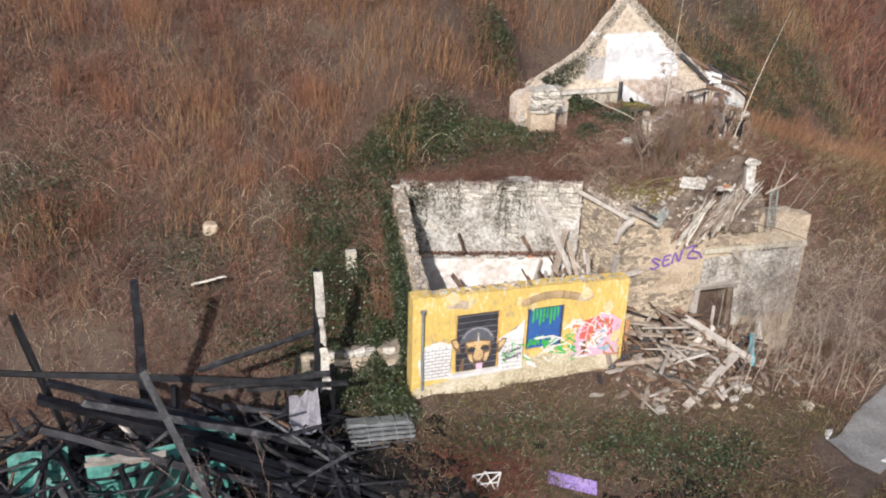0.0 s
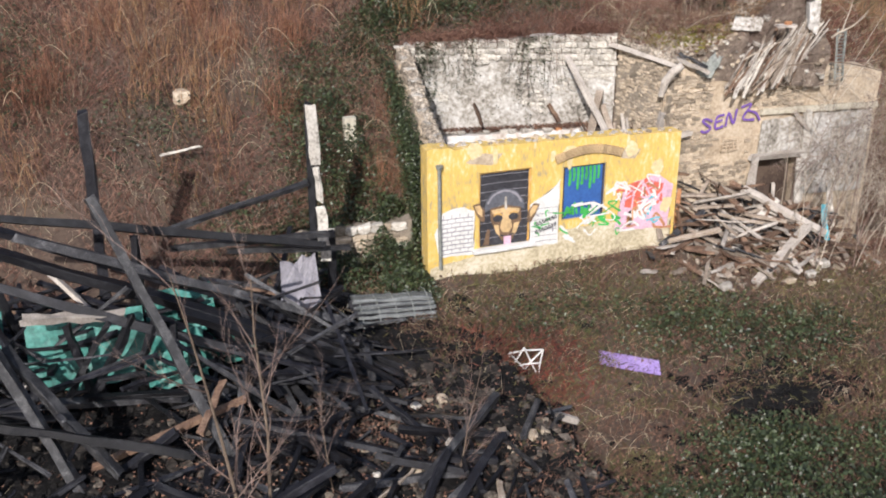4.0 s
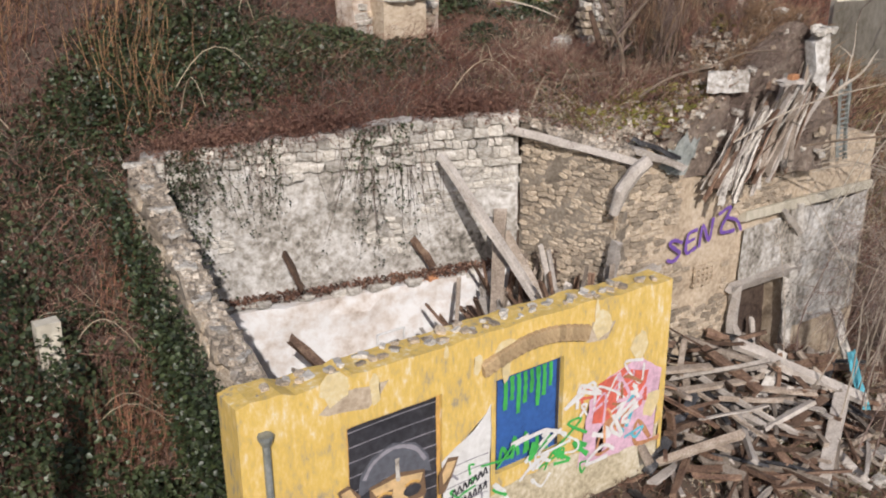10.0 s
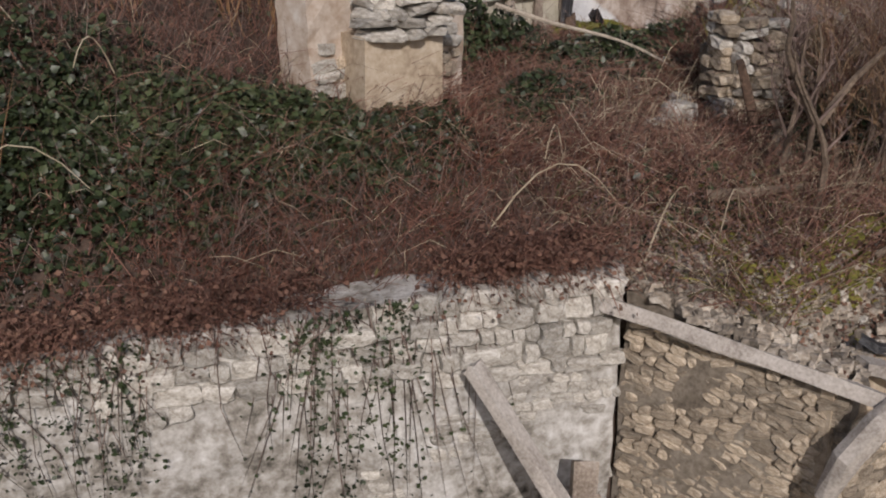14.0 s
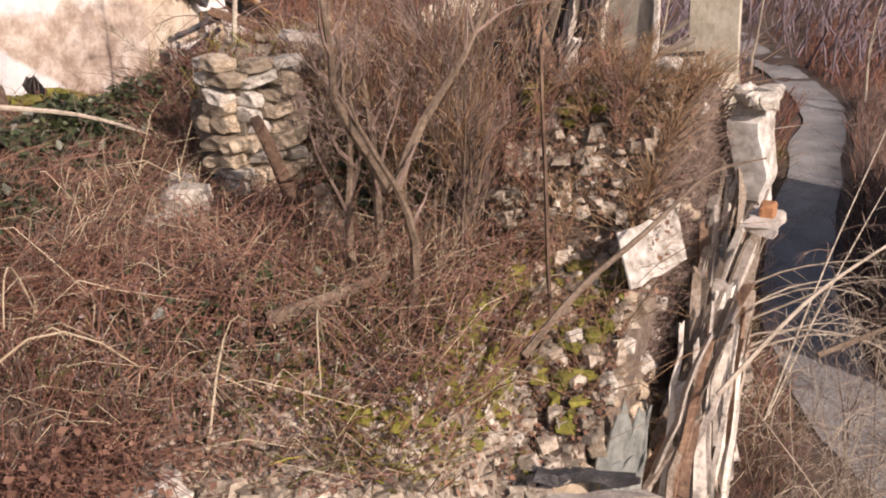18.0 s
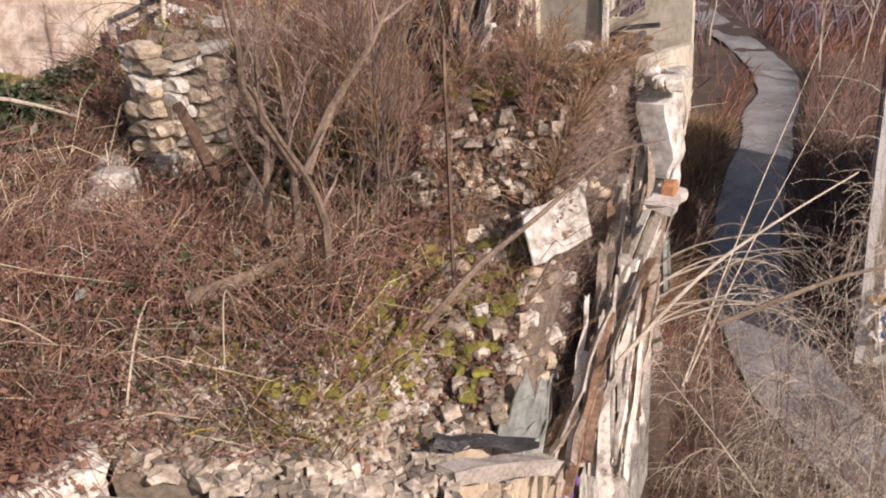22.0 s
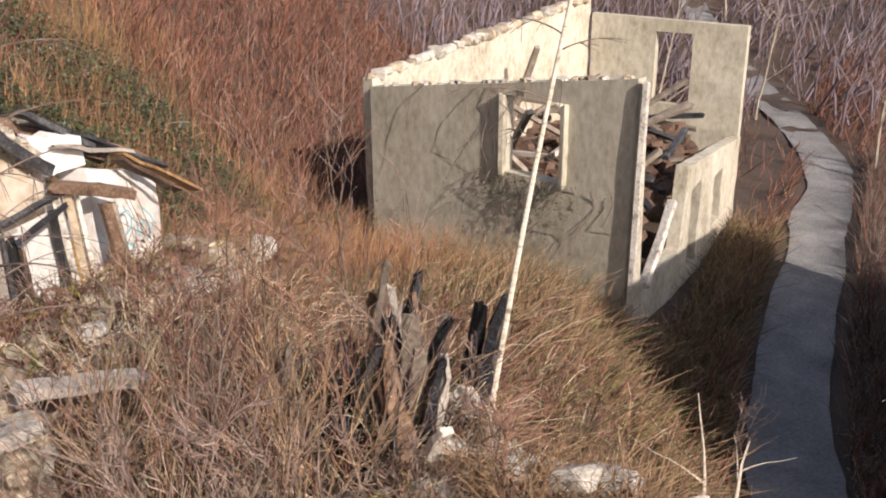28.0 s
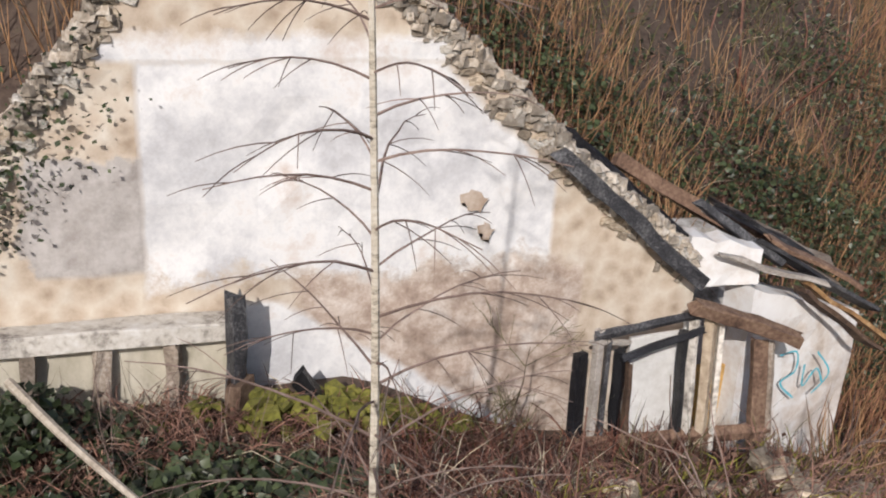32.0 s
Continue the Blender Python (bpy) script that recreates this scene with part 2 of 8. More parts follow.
def gable_material():
    """Old gable plaster: sandy rubble ground, a smooth white field, grey and brown worn areas with ragged edges."""
    m = bpy.data.materials.new("gable_plaster_zones")
    m.use_nodes = True
    nt = m.node_tree
    n, l = nt.nodes, nt.links
    b = n["Principled BSDF"]
    tc = n.new("ShaderNodeTexCoord")
    noises = {}
    for key, sc, dt in (("edge", 2.6, 10.0), ("stain", 1.1, 10.0), ("fine", 18.0, 8.0), ("mid", 5.0, 12.0)):
        t = n.new("ShaderNodeTexNoise")
        t.inputs["Scale"].default_value, t.inputs["Detail"].default_value, t.inputs["Roughness"].default_value = sc, dt, 0.75
        l.new(tc.outputs["Object"], t.inputs["Vector"])
        noises[key] = t
    sep = n.new("ShaderNodeSeparateXYZ")
    l.new(tc.outputs["Object"], sep.inputs[0])

    def math_node(op, a, c):
        k = n.new("ShaderNodeMath")
        k.operation = op
        for sock, v in ((0, a), (1, c)):
            if isinstance(v, (int, float)):
                k.inputs[sock].default_value = v
            else:
                l.new(v, k.inputs[sock])
        return k.outputs[0]

    wob = math_node("SUBTRACT", noises["edge"].outputs[0], 0.5)
    X, Z = sep.outputs[0], sep.outputs[2]

    def above(v, limit, ragged_by, soft=0.02):
        """1 where v is past the limit, with an edge made ragged by noise."""
        r = n.new("ShaderNodeMapRange")
        l.new(math_node("ADD", v, math_node("MULTIPLY", wob, ragged_by)), r.inputs[0])
        r.inputs[1].default_value, r.inputs[2].default_value = limit - soft, limit + soft
        return r.outputs[0]

    def below(v, limit, ragged_by, soft=0.02):
        return math_node("SUBTRACT", 1.0, above(v, limit, ragged_by, soft))

    def both(*masks):
        out = masks[0]
        for k in masks[1:]:
            out = math_node("MULTIPLY", out, k)
        return out

    def ramp(fac, stops):
        r = n.new("ShaderNodeValToRGB")
        while len(r.color_ramp.elements) < len(stops):
            r.color_ramp.elements.new(0.5)
        for e, (p, c) in zip(r.color_ramp.elements, stops):
            e.position, e.color = p, (*c, 1)
        l.new(fac, r.inputs[0])
        return r.outputs[0]

    def over(under, top, mask):
        k = n.new("ShaderNodeMix")
        k.data_type = "RGBA"
        l.new(mask, k.inputs[0])
        l.new(under, k.inputs[6])
        l.new(top, k.inputs[7])
        return k.outputs[2]

    vor = n.new("ShaderNodeTexVoronoi")
    vor.inputs["Scale"].default_value = 8.0
    l.new(tc.outputs["Object"], vor.inputs["Vector"])
    rough_mix = math_node("ADD", math_node("MULTIPLY", noises["mid"].outputs[0], 0.7), math_node("MULTIPLY", vor.outputs[0], 0.35))
    col = ramp(rough_mix, [(0.3, (0.34, 0.26, 0.19)), (0.5, (0.52, 0.43, 0.34)), (0.64, (0.6, 0.53, 0.44)), (0.8, (0.68, 0.64, 0.57))])
    white = ramp(noises["stain"].outputs[0], [(0.3, (0.4, 0.39, 0.4)), (0.42, (0.56, 0.56, 0.575)), (0.54, (0.76, 0.755, 0.75)), (0.66, (0.6, 0.52, 0.47))])
    grey = ramp(noises["mid"].outputs[0], [(0.35, (0.3, 0.27, 0.25)), (0.6, (0.5, 0.47, 0.45))])
    brown = ramp(noises["mid"].outputs[0], [(0.34, (0.26, 0.19, 0.15)), (0.48, (0.43, 0.34, 0.28)), (0.58, (0.58, 0.5, 0.44)), (0.68, (0.7, 0.66, 0.62))])
    slope = math_node("ADD", math_node("MULTIPLY", X, 0.8), math_node("MULTIPLY", Z, 0.89))
    field_mask = both(above(X, 8.52, 0.06), below(X, 11.2, 0.05), above(Z, 6.05, 0.9, 0.06), below(Z, 7.42, 0.12), below(slope, 14.87, 0.2, 0.04))
    lower_brown = both(above(X, 9.4, 0.5, 0.1), below(X, 11.48, 0.06), below(Z, 6.05, 0.9, 0.08))
    drop = math_node("ADD", math_node("MULTIPLY", X, 0.64), math_node("MULTIPLY", Z, 1.0))
    white_low = both(above(X, 9.03, 0.05), below(drop, 11.82, 0.22, 0.03), below(Z, 5.86, 0.08))
    grey_mask = both(above(X, 7.85, 0.4), below(X, 8.52, 0.06), above(Z, 6.12, 0.05), below(Z, 6.85, 0.5))
    top_band = both(above(X, 8.1, 0.4), below(X, 10.45, 0.3), above(Z, 7.42, 0.12), below(Z, 7.56, 0.3, 0.04))
    for top, mask in ((brown, lower_brown), (grey, grey_mask), (white, field_mask), (white, top_band), (white, white_low)):
        col = over(col, top, mask)
    l.new(col, b.inputs["Base Color"])
    b.inputs["Roughness"].default_value = 0.88
    bump = n.new("ShaderNodeBump")
    bump.inputs["Strength"].default_value, bump.inputs["Distance"].default_value = 0.5, 0.02
    l.new(math_node("ADD", math_node("MULTIPLY", rough_mix, math_node("SUBTRACT", 1.1, field_mask)), math_node("MULTIPLY", noises["fine"].outputs[0], 0.15)), bump.inputs["Height"])
    l.new(bump.outputs[0], b.inputs["Normal"])
    return m


GABLEWALL = gable_material()


def paint(name, c):
    return mat(name, [tuple(v * 0.65 for v in c), c, tuple(min(v * 1.25, 0.85) for v in c)], 2, 14, 0.7, 0.1)


GREENP, BLUEP, REDP = paint("green_paint", (0.05, 0.38, 0.08)), paint("blue_paint", (0.03, 0.1, 0.32)), paint("red_paint", (0.62, 0.13, 0.09))
PINKP, TANP, GREYP = paint("pink_paint", (0.62, 0.4, 0.5)), paint("tan_paint", (0.56, 0.39, 0.2)), paint("grey_paint", (0.26, 0.25, 0.28))
SKYP, OCHREP, VIOLETP = paint("sky_blue_paint", (0.1, 0.42, 0.52)), paint("ochre_paint", (0.55, 0.33, 0.1)), paint("violet_paint", (0.16, 0.08, 0.34))

for m in (CHAR, ASHEN):
    m.node_tree.nodes["Principled BSDF"].inputs["Specular IOR Level"].default_value = 0.35
    m.node_tree.nodes["Principled BSDF"].inputs["Roughness"].default_value = 0.5

# ---- helpers of the scene ----
rng = np.random.default_rng(5)


def nz(x, y, z=0.0):
    return noise.noise((x, y, z))


def smooth(a, b, x):
    t = min(max((x - a) / (b - a), 0.0), 1.0)
    return t * t * (3 - 2 * t)


def mesh_of(name, verts, faces, material):
    me = bpy.data.meshes.new(name)
    me.from_pydata(verts, [], faces)
    me.materials.append(material)
    me.update()
    return me


def piece(name, verts, faces, material, parent=None, label=""):
    ob = new(name, mesh_of(name, verts, faces, material))
    ob.parent = parent
    if label:
        ob["label"] = label
    return ob


def part(name, bm, material, parent=None, label=""):
    me = bpy.data.meshes.new(name)
    bm.to_mesh(me)
    bm.free()
    me.materials.append(material)
    ob = new(name, me)
    ob.parent = parent
    if label:
        ob["label"] = label
    return ob


def thing(name, label, category, group="", kind="", at=(0, 0, 0)):
    ob = new(name)
    ob.location = at
    return tagged(ob, label, category, group, kind)


def timber(a, b, w, h, seed=0, wobble=0.012, segs=5, bend=0.0, taper=1.0):
    """A worn squared timber from a to b: vertices and faces."""
    r = random.Random(seed)
    a, b = Vector(a), Vector(b)
    d = (b - a).normalized()
    side = d.cross(Vector((0, 0, 1)))
    side = side.normalized() if side.length > 0.05 else Vector((1, 0, 0))
    up = side.cross(d)
    turn = r.uniform(-0.5, 0.5)
    s2, u2 = side * math.cos(turn) + up * math.sin(turn), up * math.cos(turn) - side * math.sin(turn)
    vs, fs = [], []
    c = 0.18
    ring = [(1 - c, 1), (1, 1 - c), (1, -1 + c), (1 - c, -1), (-1 + c, -1), (-1, -1 + c), (-1, 1 - c), (-1 + c, 1)]
    for i in range(segs + 1):
        t = i / segs
        p = a.lerp(b, t) + up * (bend * math.sin(math.pi * t)) + s2 * r.uniform(-wobble, wobble) + u2 * r.uniform(-wobble, wobble)
        k = 1 - (1 - taper) * t
        for x, y in ring:
            j = 1 + r.uniform(-1, 1) * wobble / max(w, h) * 2
            end = r.uniform(-0.04, 0.04) if i in (0, segs) else 0
            vs.append(p + s2 * (x * w / 2 * k * j) + u2 * (y * h / 2 * k * j) + d * end)
    m = len(ring)
    for i in range(segs):
        for k in range(m):
            fs.append((i * m + k, i * m + (k + 1) % m, (i + 1) * m + (k + 1) % m, (i + 1) * m + k))
    fs += [tuple(range(m - 1, -1, -1)), tuple(segs * m + k for k in range(m))]
    return vs, fs


def beam(name, a, b, w, h, material, label="", category="", group="", parent=None, **kw):
    ob = piece(name, *timber(a, b, w, h, kw.pop("seed", len(bpy.data.objects)), **kw), material, parent)
    if parent is None:
        tagged(ob, label, category, group)
    elif label:
        ob["label"] = label
    return ob


def tube(path, radii, sides=5):
    """A tapering round stem along points."""
    vs, fs = [], []
    for i, p in enumerate(path):
        d = (path[min(i + 1, len(path) - 1)] - path[max(i - 1, 0)]).normalized()
        s = d.cross(Vector((0.3, 0.2, 1)))
        s = s.normalized() if s.length > 0.05 else Vector((1, 0, 0))
        u = s.cross(d)
        for k in range(sides):
            t = 2 * math.pi * k / sides
            vs.append(p + (s * math.cos(t) + u * math.sin(t)) * radii[i])
    for i in range(len(path) - 1):
        for k in range(sides):
            fs.append((i * sides + k, i * sides + (k + 1) % sides, (i + 1) * sides + (k + 1) % sides, (i + 1) * sides + k))
    fs.append(tuple((len(path) - 1) * sides + k for k in range(sides)))
    return vs, fs


def joined(pairs):
    vs, fs = [], []
    for v, f in pairs:
        o = len(vs)
        vs += v
        fs += [tuple(i + o for i in g) for g in f]
    return vs, fs


def slab_wall(a, b, thick, zlo, zhi, holes=(), step=0.22, rough=0.025, seed=0.0):
    """An upright wall from a to b (its left to right as seen from its face), thick to the back, with ragged top zhi(u) and through holes (u0, u1, z0, z1)."""
    a, b = Vector((*a, 0)), Vector((*b, 0))
    L = (b - a).length
    d = (b - a) / L
    back = Vector((-d.y, d.x, 0))
    us = set(round(L * i / max(2, round(L / step)), 4) for i in range(max(2, round(L / step)) + 1))
    lo, hi = min(zlo(u) for u in us), max(zhi(u) for u in us)
    nzs = max(2, round((hi - lo) / step))
    zs = set(round(lo + (hi - lo) * i / nzs, 4) for i in range(nzs + 1))
    fixed_u, fixed_z = set(), set()
    for u0, u1, z0, z1 in holes:
        fixed_u |= {u0, u1}
        fixed_z |= {z0, z1}
    us = sorted({u for u in us if all(abs(u - f) > step * 0.35 for f in fixed_u)} | fixed_u | {0.0, round(L, 4)})
    zs = sorted({z for z in zs if all(abs(z - f) > step * 0.35 for f in fixed_z)} | fixed_z)
    vs, index = [], {}

    def vert(i, j, s):
        key = (i, j, s)
        if key not in index:
            u = us[i]
            z = min(max(zs[j], zlo(u)), zhi(u))
            p = a + d * u
            off = nz(p.x * 1.7 + seed, p.y * 1.7 + z * 1.9, z * 1.3) * rough * 2 + nz(p.x * 6 + seed, z * 6, p.y * 6) * rough
            p = p + back * (thick if s else 0.0) + back * off
            index[key] = len(vs)
            vs.append((p.x, p.y, z))
        return index[key]

    def solid(i, j):
        if not (0 <= i < len(us) - 1 and 0 <= j < len(zs) - 1):
            return False
        um, zm = (us[i] + us[i + 1]) / 2, (zs[j] + zs[j + 1]) / 2
        if zs[j] >= max(zhi(us[i]), zhi(us[i + 1])) - 1e-4 or zs[j + 1] <= min(zlo(us[i]), zlo(us[i + 1])) + 1e-4:
            return False
        return not any(u0 < um < u1 and z0 < zm < z1 for u0, u1, z0, z1 in holes)

    fs = []
    for i in range(len(us) - 1):
        for j in range(len(zs) - 1):
            if not solid(i, j):
                continue
            fs.append((vert(i, j, 0), vert(i + 1, j, 0), vert(i + 1, j + 1, 0), vert(i, j + 1, 0)))
            fs.append((vert(i, j, 1), vert(i, j + 1, 1), vert(i + 1, j + 1, 1), vert(i + 1, j, 1)))
            for di, dj, p, q in ((-1, 0, (i, j), (i, j + 1)), (1, 0, (i + 1, j + 1), (i + 1, j)), (0, -1, (i + 1, j), (i, j)), (0, 1, (i, j + 1), (i + 1, j + 1))):
                if not solid(i + di, j + dj):
                    fs.append((vert(*p, 0), vert(*q, 0), vert(*q, 1), vert(*p, 1)))
    return vs, fs


def line(points):
    xs, ys = [p[0] for p in points], [p[1] for p in points]
    return lambda u: float(np.interp(u, xs, ys))


def ragged(fn, amount, seed=0.0, freq=2.5):
    return lambda u: fn(u) + amount * (nz(u * freq + seed, seed) + 0.6 * nz(u * freq * 3 + seed, 7.0))


def rock(seed, sx=1.0, sy=1.0, sz=1.0, rough=0.5, sub=2):
    bm = bmesh.new()
    bmesh.ops.create_icosphere(bm, subdivisions=sub, radius=0.5)
    for v in bm.verts:
        k = 1 + rough * nz(v.co.x * 3 + seed, v.co.y * 3, v.co.z * 3 + seed)
        c = v.co * k * 1.3
        lim = [0.42 + 0.13 * nz(seed + i, v.co.x * 2 + i, v.co.z * 2 - v.co.y) for i in range(3)]
        v.co = Vector((max(-lim[0], min(lim[0], c.x)) * sx * 1.12, max(-lim[1], min(lim[1], c.y)) * sy * 1.1, max(-lim[2], min(lim[2], c.z)) * sz * 1.12))
    return bm


def rock_mesh(seed, material, **kw):
    bm = rock(seed, **kw)
    me = bpy.data.meshes.new("stone")
    bm.to_mesh(me)
    bm.free()
    me.materials.append(material)
    return me


ROCKS = [rock_mesh(i * 3.1, STONE) for i in range(6)]
PALES = [rock_mesh(i * 2.7 + 50, PALE) for i in range(6)]


def course_stones(parent, a, b, z0, z1, h, w, meshes, keep=lambda u, z: True, proud=0.03, seed=1, name="stone", depth=0.14, twist=0.16):
    """Stones in rough courses on the face of a wall from a to b; each is an object on a shared mesh."""
    r = random.Random(seed)
    a, b = Vector((*a, 0)), Vector((*b, 0))
    L = (b - a).length
    d = (b - a) / L
    face = Vector((d.y, -d.x, 0))
    ang = math.atan2(d.y, d.x)
    z = z0
    count = 0
    while z < z1 - h * 0.4:
        hh = h * r.uniform(0.8, 1.2)
        u = r.uniform(0, w * 0.5)
        while u < L:
            ww = w * r.uniform(0.5, 1.6)
            if u + ww < L + w * 0.3 and keep(u + ww / 2, z + hh / 2):
                ob = new(name, r.choice(meshes))
                p = a + d * (u + ww / 2) + face * (proud * r.uniform(0.3, 1.3) - depth * 0.18)
                ob.location = (p.x, p.y, z + hh / 2 + r.uniform(-0.02, 0.02))
                ob.rotation_euler = (r.uniform(-0.1, 0.1), r.choice([0, math.pi]) + r.uniform(-twist, twist), ang + r.uniform(-0.1, 0.1))
                ob.scale = (ww * 1.04, depth * r.uniform(0.8, 1.2), hh * r.uniform(0.85, 1.12))
                ob.parent = parent
                count += 1
            u += ww * 1.02
        z += hh
    return count


ASHRUBBLE = mat("scorched_rubble", [(0.008, 0.007, 0.007), (0.035, 0.027, 0.021), (0.17, 0.145, 0.12)], 3, 20, 0.9, 0.5, island=0.6)
SOOT = mat("sooty_ash", [(0.004, 0.004, 0.005), (0.01, 0.0095, 0.0095), (0.028, 0.026, 0.025)], 2, 20, 0.9, 1.0, island=0.4)
SOOT.node_tree.nodes["Principled BSDF"].inputs["Specular IOR Level"].default_value = 0.15

# ---- ground ----
BACK_A, BACK_B = (1.0, 4.66), (5.9, 2.85)


def road_y(x):
    return float(np.interp(x, [2, 8, 12, 15.4, 18, 21, 26, 41, 48, 60, 90], [-7.5, -5.4, -3.7, -1.3, -0.2, 0.9, 1.25, 1.4, 3.4, 8, 20]))


def back_y(x):
    return float(np.interp(x, [-40, 0.3, 1.0, 5.9, 6.4, 6.6, 10.6, 40], [1.2, 1.6, 4.86, 3.05, 1.8, 1.6, 1.6, 1.6]))


def ground_z(x, y):
    front = max(-1.25, 0.3 * (y + 0.1)) if y < 0 else 0.02 * y
    left = 0.85 * (y - 0.9) if y > 0.9 else 0.0
    left = min(left, 8 + 0.45 * (left - 8)) if left > 8 else left
    left = max(left, front + (max(left, front) - front) * smooth(-10.0, -4.0, y))
    rise = 0.8 - 0.36 * smooth(2.5, 5.4, x)
    mid = 4.25 + rise * (y - back_y(min(max(x, 1.0), 6.0)) - 0.1) + (0.85 - rise) * max(0.0, y - 7.6)
    edge = 1.6
    lip = 4.0 + (0.42 + 0.3 * smooth(6.3, 7.3, x)) * smooth(1.5, 2.15, y)
    # a hollow behind the mossy rim, then the overgrown ruin of a room
    lip -= 0.25 * math.exp(-(((x - 8.7) / 0.7) ** 2 + ((y - 3.1) / 0.5) ** 2))
    lip += 0.55 * smooth(8.6, 9.8, x) * smooth(2.6, 4.2, y) * (1 - smooth(11.2, 13.2, x)) * (1 - smooth(5.2, 6.4, y))
    right = lip + 0.12 * (1 - smooth(9.4, 11.4, x)) * max(0.0, y - 2.5) - 0.22 * smooth(10.6, 12.6, x) * smooth(4.0, 6.0, y) + 0.85 * max(0.0, y - 8.2 - 0.3 * max(0.0, x - 12))
    right -= 0.34 * max(0.0, min(x, 30) - 12.2)
    # the bank between the terrace and the road beyond its east end
    y0 = 1.3 + (road_y(x) - 0.3) * smooth(12.0, 19.0, x)
    w = 3.2 + 0.12 * max(0.0, min(x, 40) - 12)
    k = smooth(0.0, 1.0, (y - y0) / w)
    bank = -1.3 + (max(right, -1.3) + 1.3) * k
    e = smooth(10.4, 11.6, x)
    right = right * (1 - e) + bank * e if y > edge else right
    if y <= edge:
        right = front if x < 10.4 else -1.3 + (front + 1.3) * (1 - e)
    inside = 0.9 if 0.2 < x < 6.4 and 0.2 < y < back_y(x) + 0.1 else None
    if inside is not None and x > 0.25 + 0.2 * y:
        return inside
    a = smooth(0.0, 1.3, x)
    z = left * (1 - a) + (mid if y > back_y(x) else front) * a
    c = smooth(5.6, 6.8, x)
    z = z * (1 - c) + right * c
    # the mound of a fallen wall at the east end of the terrace
    if y > 1.8:
        z += 0.95 * math.exp(-(((x - 9.75) / 0.85) ** 2 + ((y - 1.8) / 0.7) ** 2))
        z += 0.7 * math.exp(-(((x - 10.2) / 0.7) ** 2 + ((y - 2.7) / 0.6) ** 2))
    if 9.0 < x < 10.75 and 1.2 < y < 1.8:
        z = -0.6
    # far hills
    if x > 45:
        z += 0.16 * (x - 45) * smooth(45, 90, x)
    if y < -30:
        z += 0.05 * (-30 - y)
    return z


def grounded(x, y):
    return ground_z(x, y) + 0.10 * nz(x * 0.7, y * 0.7) + 0.05 * nz(x * 2.3, y * 2.3, 4)


def axis_steps(stops):
    out = []
    for a, b, s in stops:
        out += list(np.arange(a, b, s))
    return out + [stops[-1][1]]


gx = axis_steps([(-400, -60, 34), (-60, -14, 2.3), (-14, 16, 0.22), (16, 42, 0.8), (42, 120, 6), (120, 600, 40)])
gy = axis_steps([(-400, -40, 36), (-40, -8, 1.6), (-8, 12, 0.22), (12, 40, 1.0), (40, 100, 6), (100, 400, 30)])
gv = [(x, y, grounded(x, y)) for x in gx for y in gy]
ny = len(gy)
gf = [(i * ny + j, (i + 1) * ny + j, (i + 1) * ny + j + 1, i * ny + j + 1) for i in range(len(gx) - 1) for j in range(ny - 1)]
ground = piece("ground", gv, gf, SOIL)
tagged(ground, "dark brown leaf-strewn soil of a steep overgrown hillside", "ground", kind="structure")
for p in ground.data.polygons:
    p.use_smooth = True


def strip(name, centre, widths, lift, material, label, cat):
    vs, fs = [], []
    for i, ((x, y), w) in enumerate(zip(centre, widths)):
        x2, y2 = centre[min(i + 1, len(centre) - 1)]
        x1, y1 = centre[max(i - 1, 0)]
        n = Vector((-(y2 - y1), x2 - x1, 0)).normalized()
        for k in range(5):
            t = (k / 4 - 0.5) * w
            px, py = x + n.x * t, y + n.y * t
            vs.append((px, py, max(grounded(px, py), grounded(x, y)) + lift))
    for i in range(len(centre) - 1):
        for k in range(4):
            fs.append((i * 5 + k, (i + 1) * 5 + k, (i + 1) * 5 + k + 1, i * 5 + k + 1))
    return tagged(piece(name, vs, fs, material), label, cat, kind="structure")


road_line = [(x, 0.25 * (road_y(x - 2) + 2 * road_y(x) + road_y(x + 2)) + 0.12 * nz(x * 0.3, 9.0)) for x in np.arange(11, 90, 0.5)]
strip("road", road_line, [1.5 + 0.3 * nz(x * 0.35, 2.0) + 0.12 * nz(x * 1.7, 5.0) for x, _ in road_line], 0.05, ROAD, "worn pale grey concrete lane below the ruins", "road")

# ---- ruined yellow building ----
yellow = thing("yellow_wall", "roofless yellow painted masonry wall covered in graffiti", "wall", kind="structure")
W1, W2 = (1.17, 2.39, 0.62, 2.36), (3.15, 4.2, 1.02, 2.27)
top = ragged(line([(0, 2.98), (1.5, 2.93), (3.2, 2.9), (4.6, 2.86), (6.05, 2.78)]), 0.07, 3.0, 3.5)
piece("wall_face", *slab_wall((0.05, 0), (6.1, 0), 0.42, lambda u: -0.7, top, [W1, W2], 0.16, 0.004, 1.0), YELLOW, yellow)

left_wall = thing("wall_west", "broken pale stone side wall with a rough sloping crown", "wall", kind="structure")
piece("wall_core", *slab_wall((0.74, 4.5), (0.3, 0.43), 0.3, lambda u: -0.5, ragged(line([(0, 4.2), (1.5, 3.75), (2.8, 3.2), (4.1, 2.85)]), 0.1, 9.0), (), 0.2, 0.05, 2.0), MORTAR, left_wall)

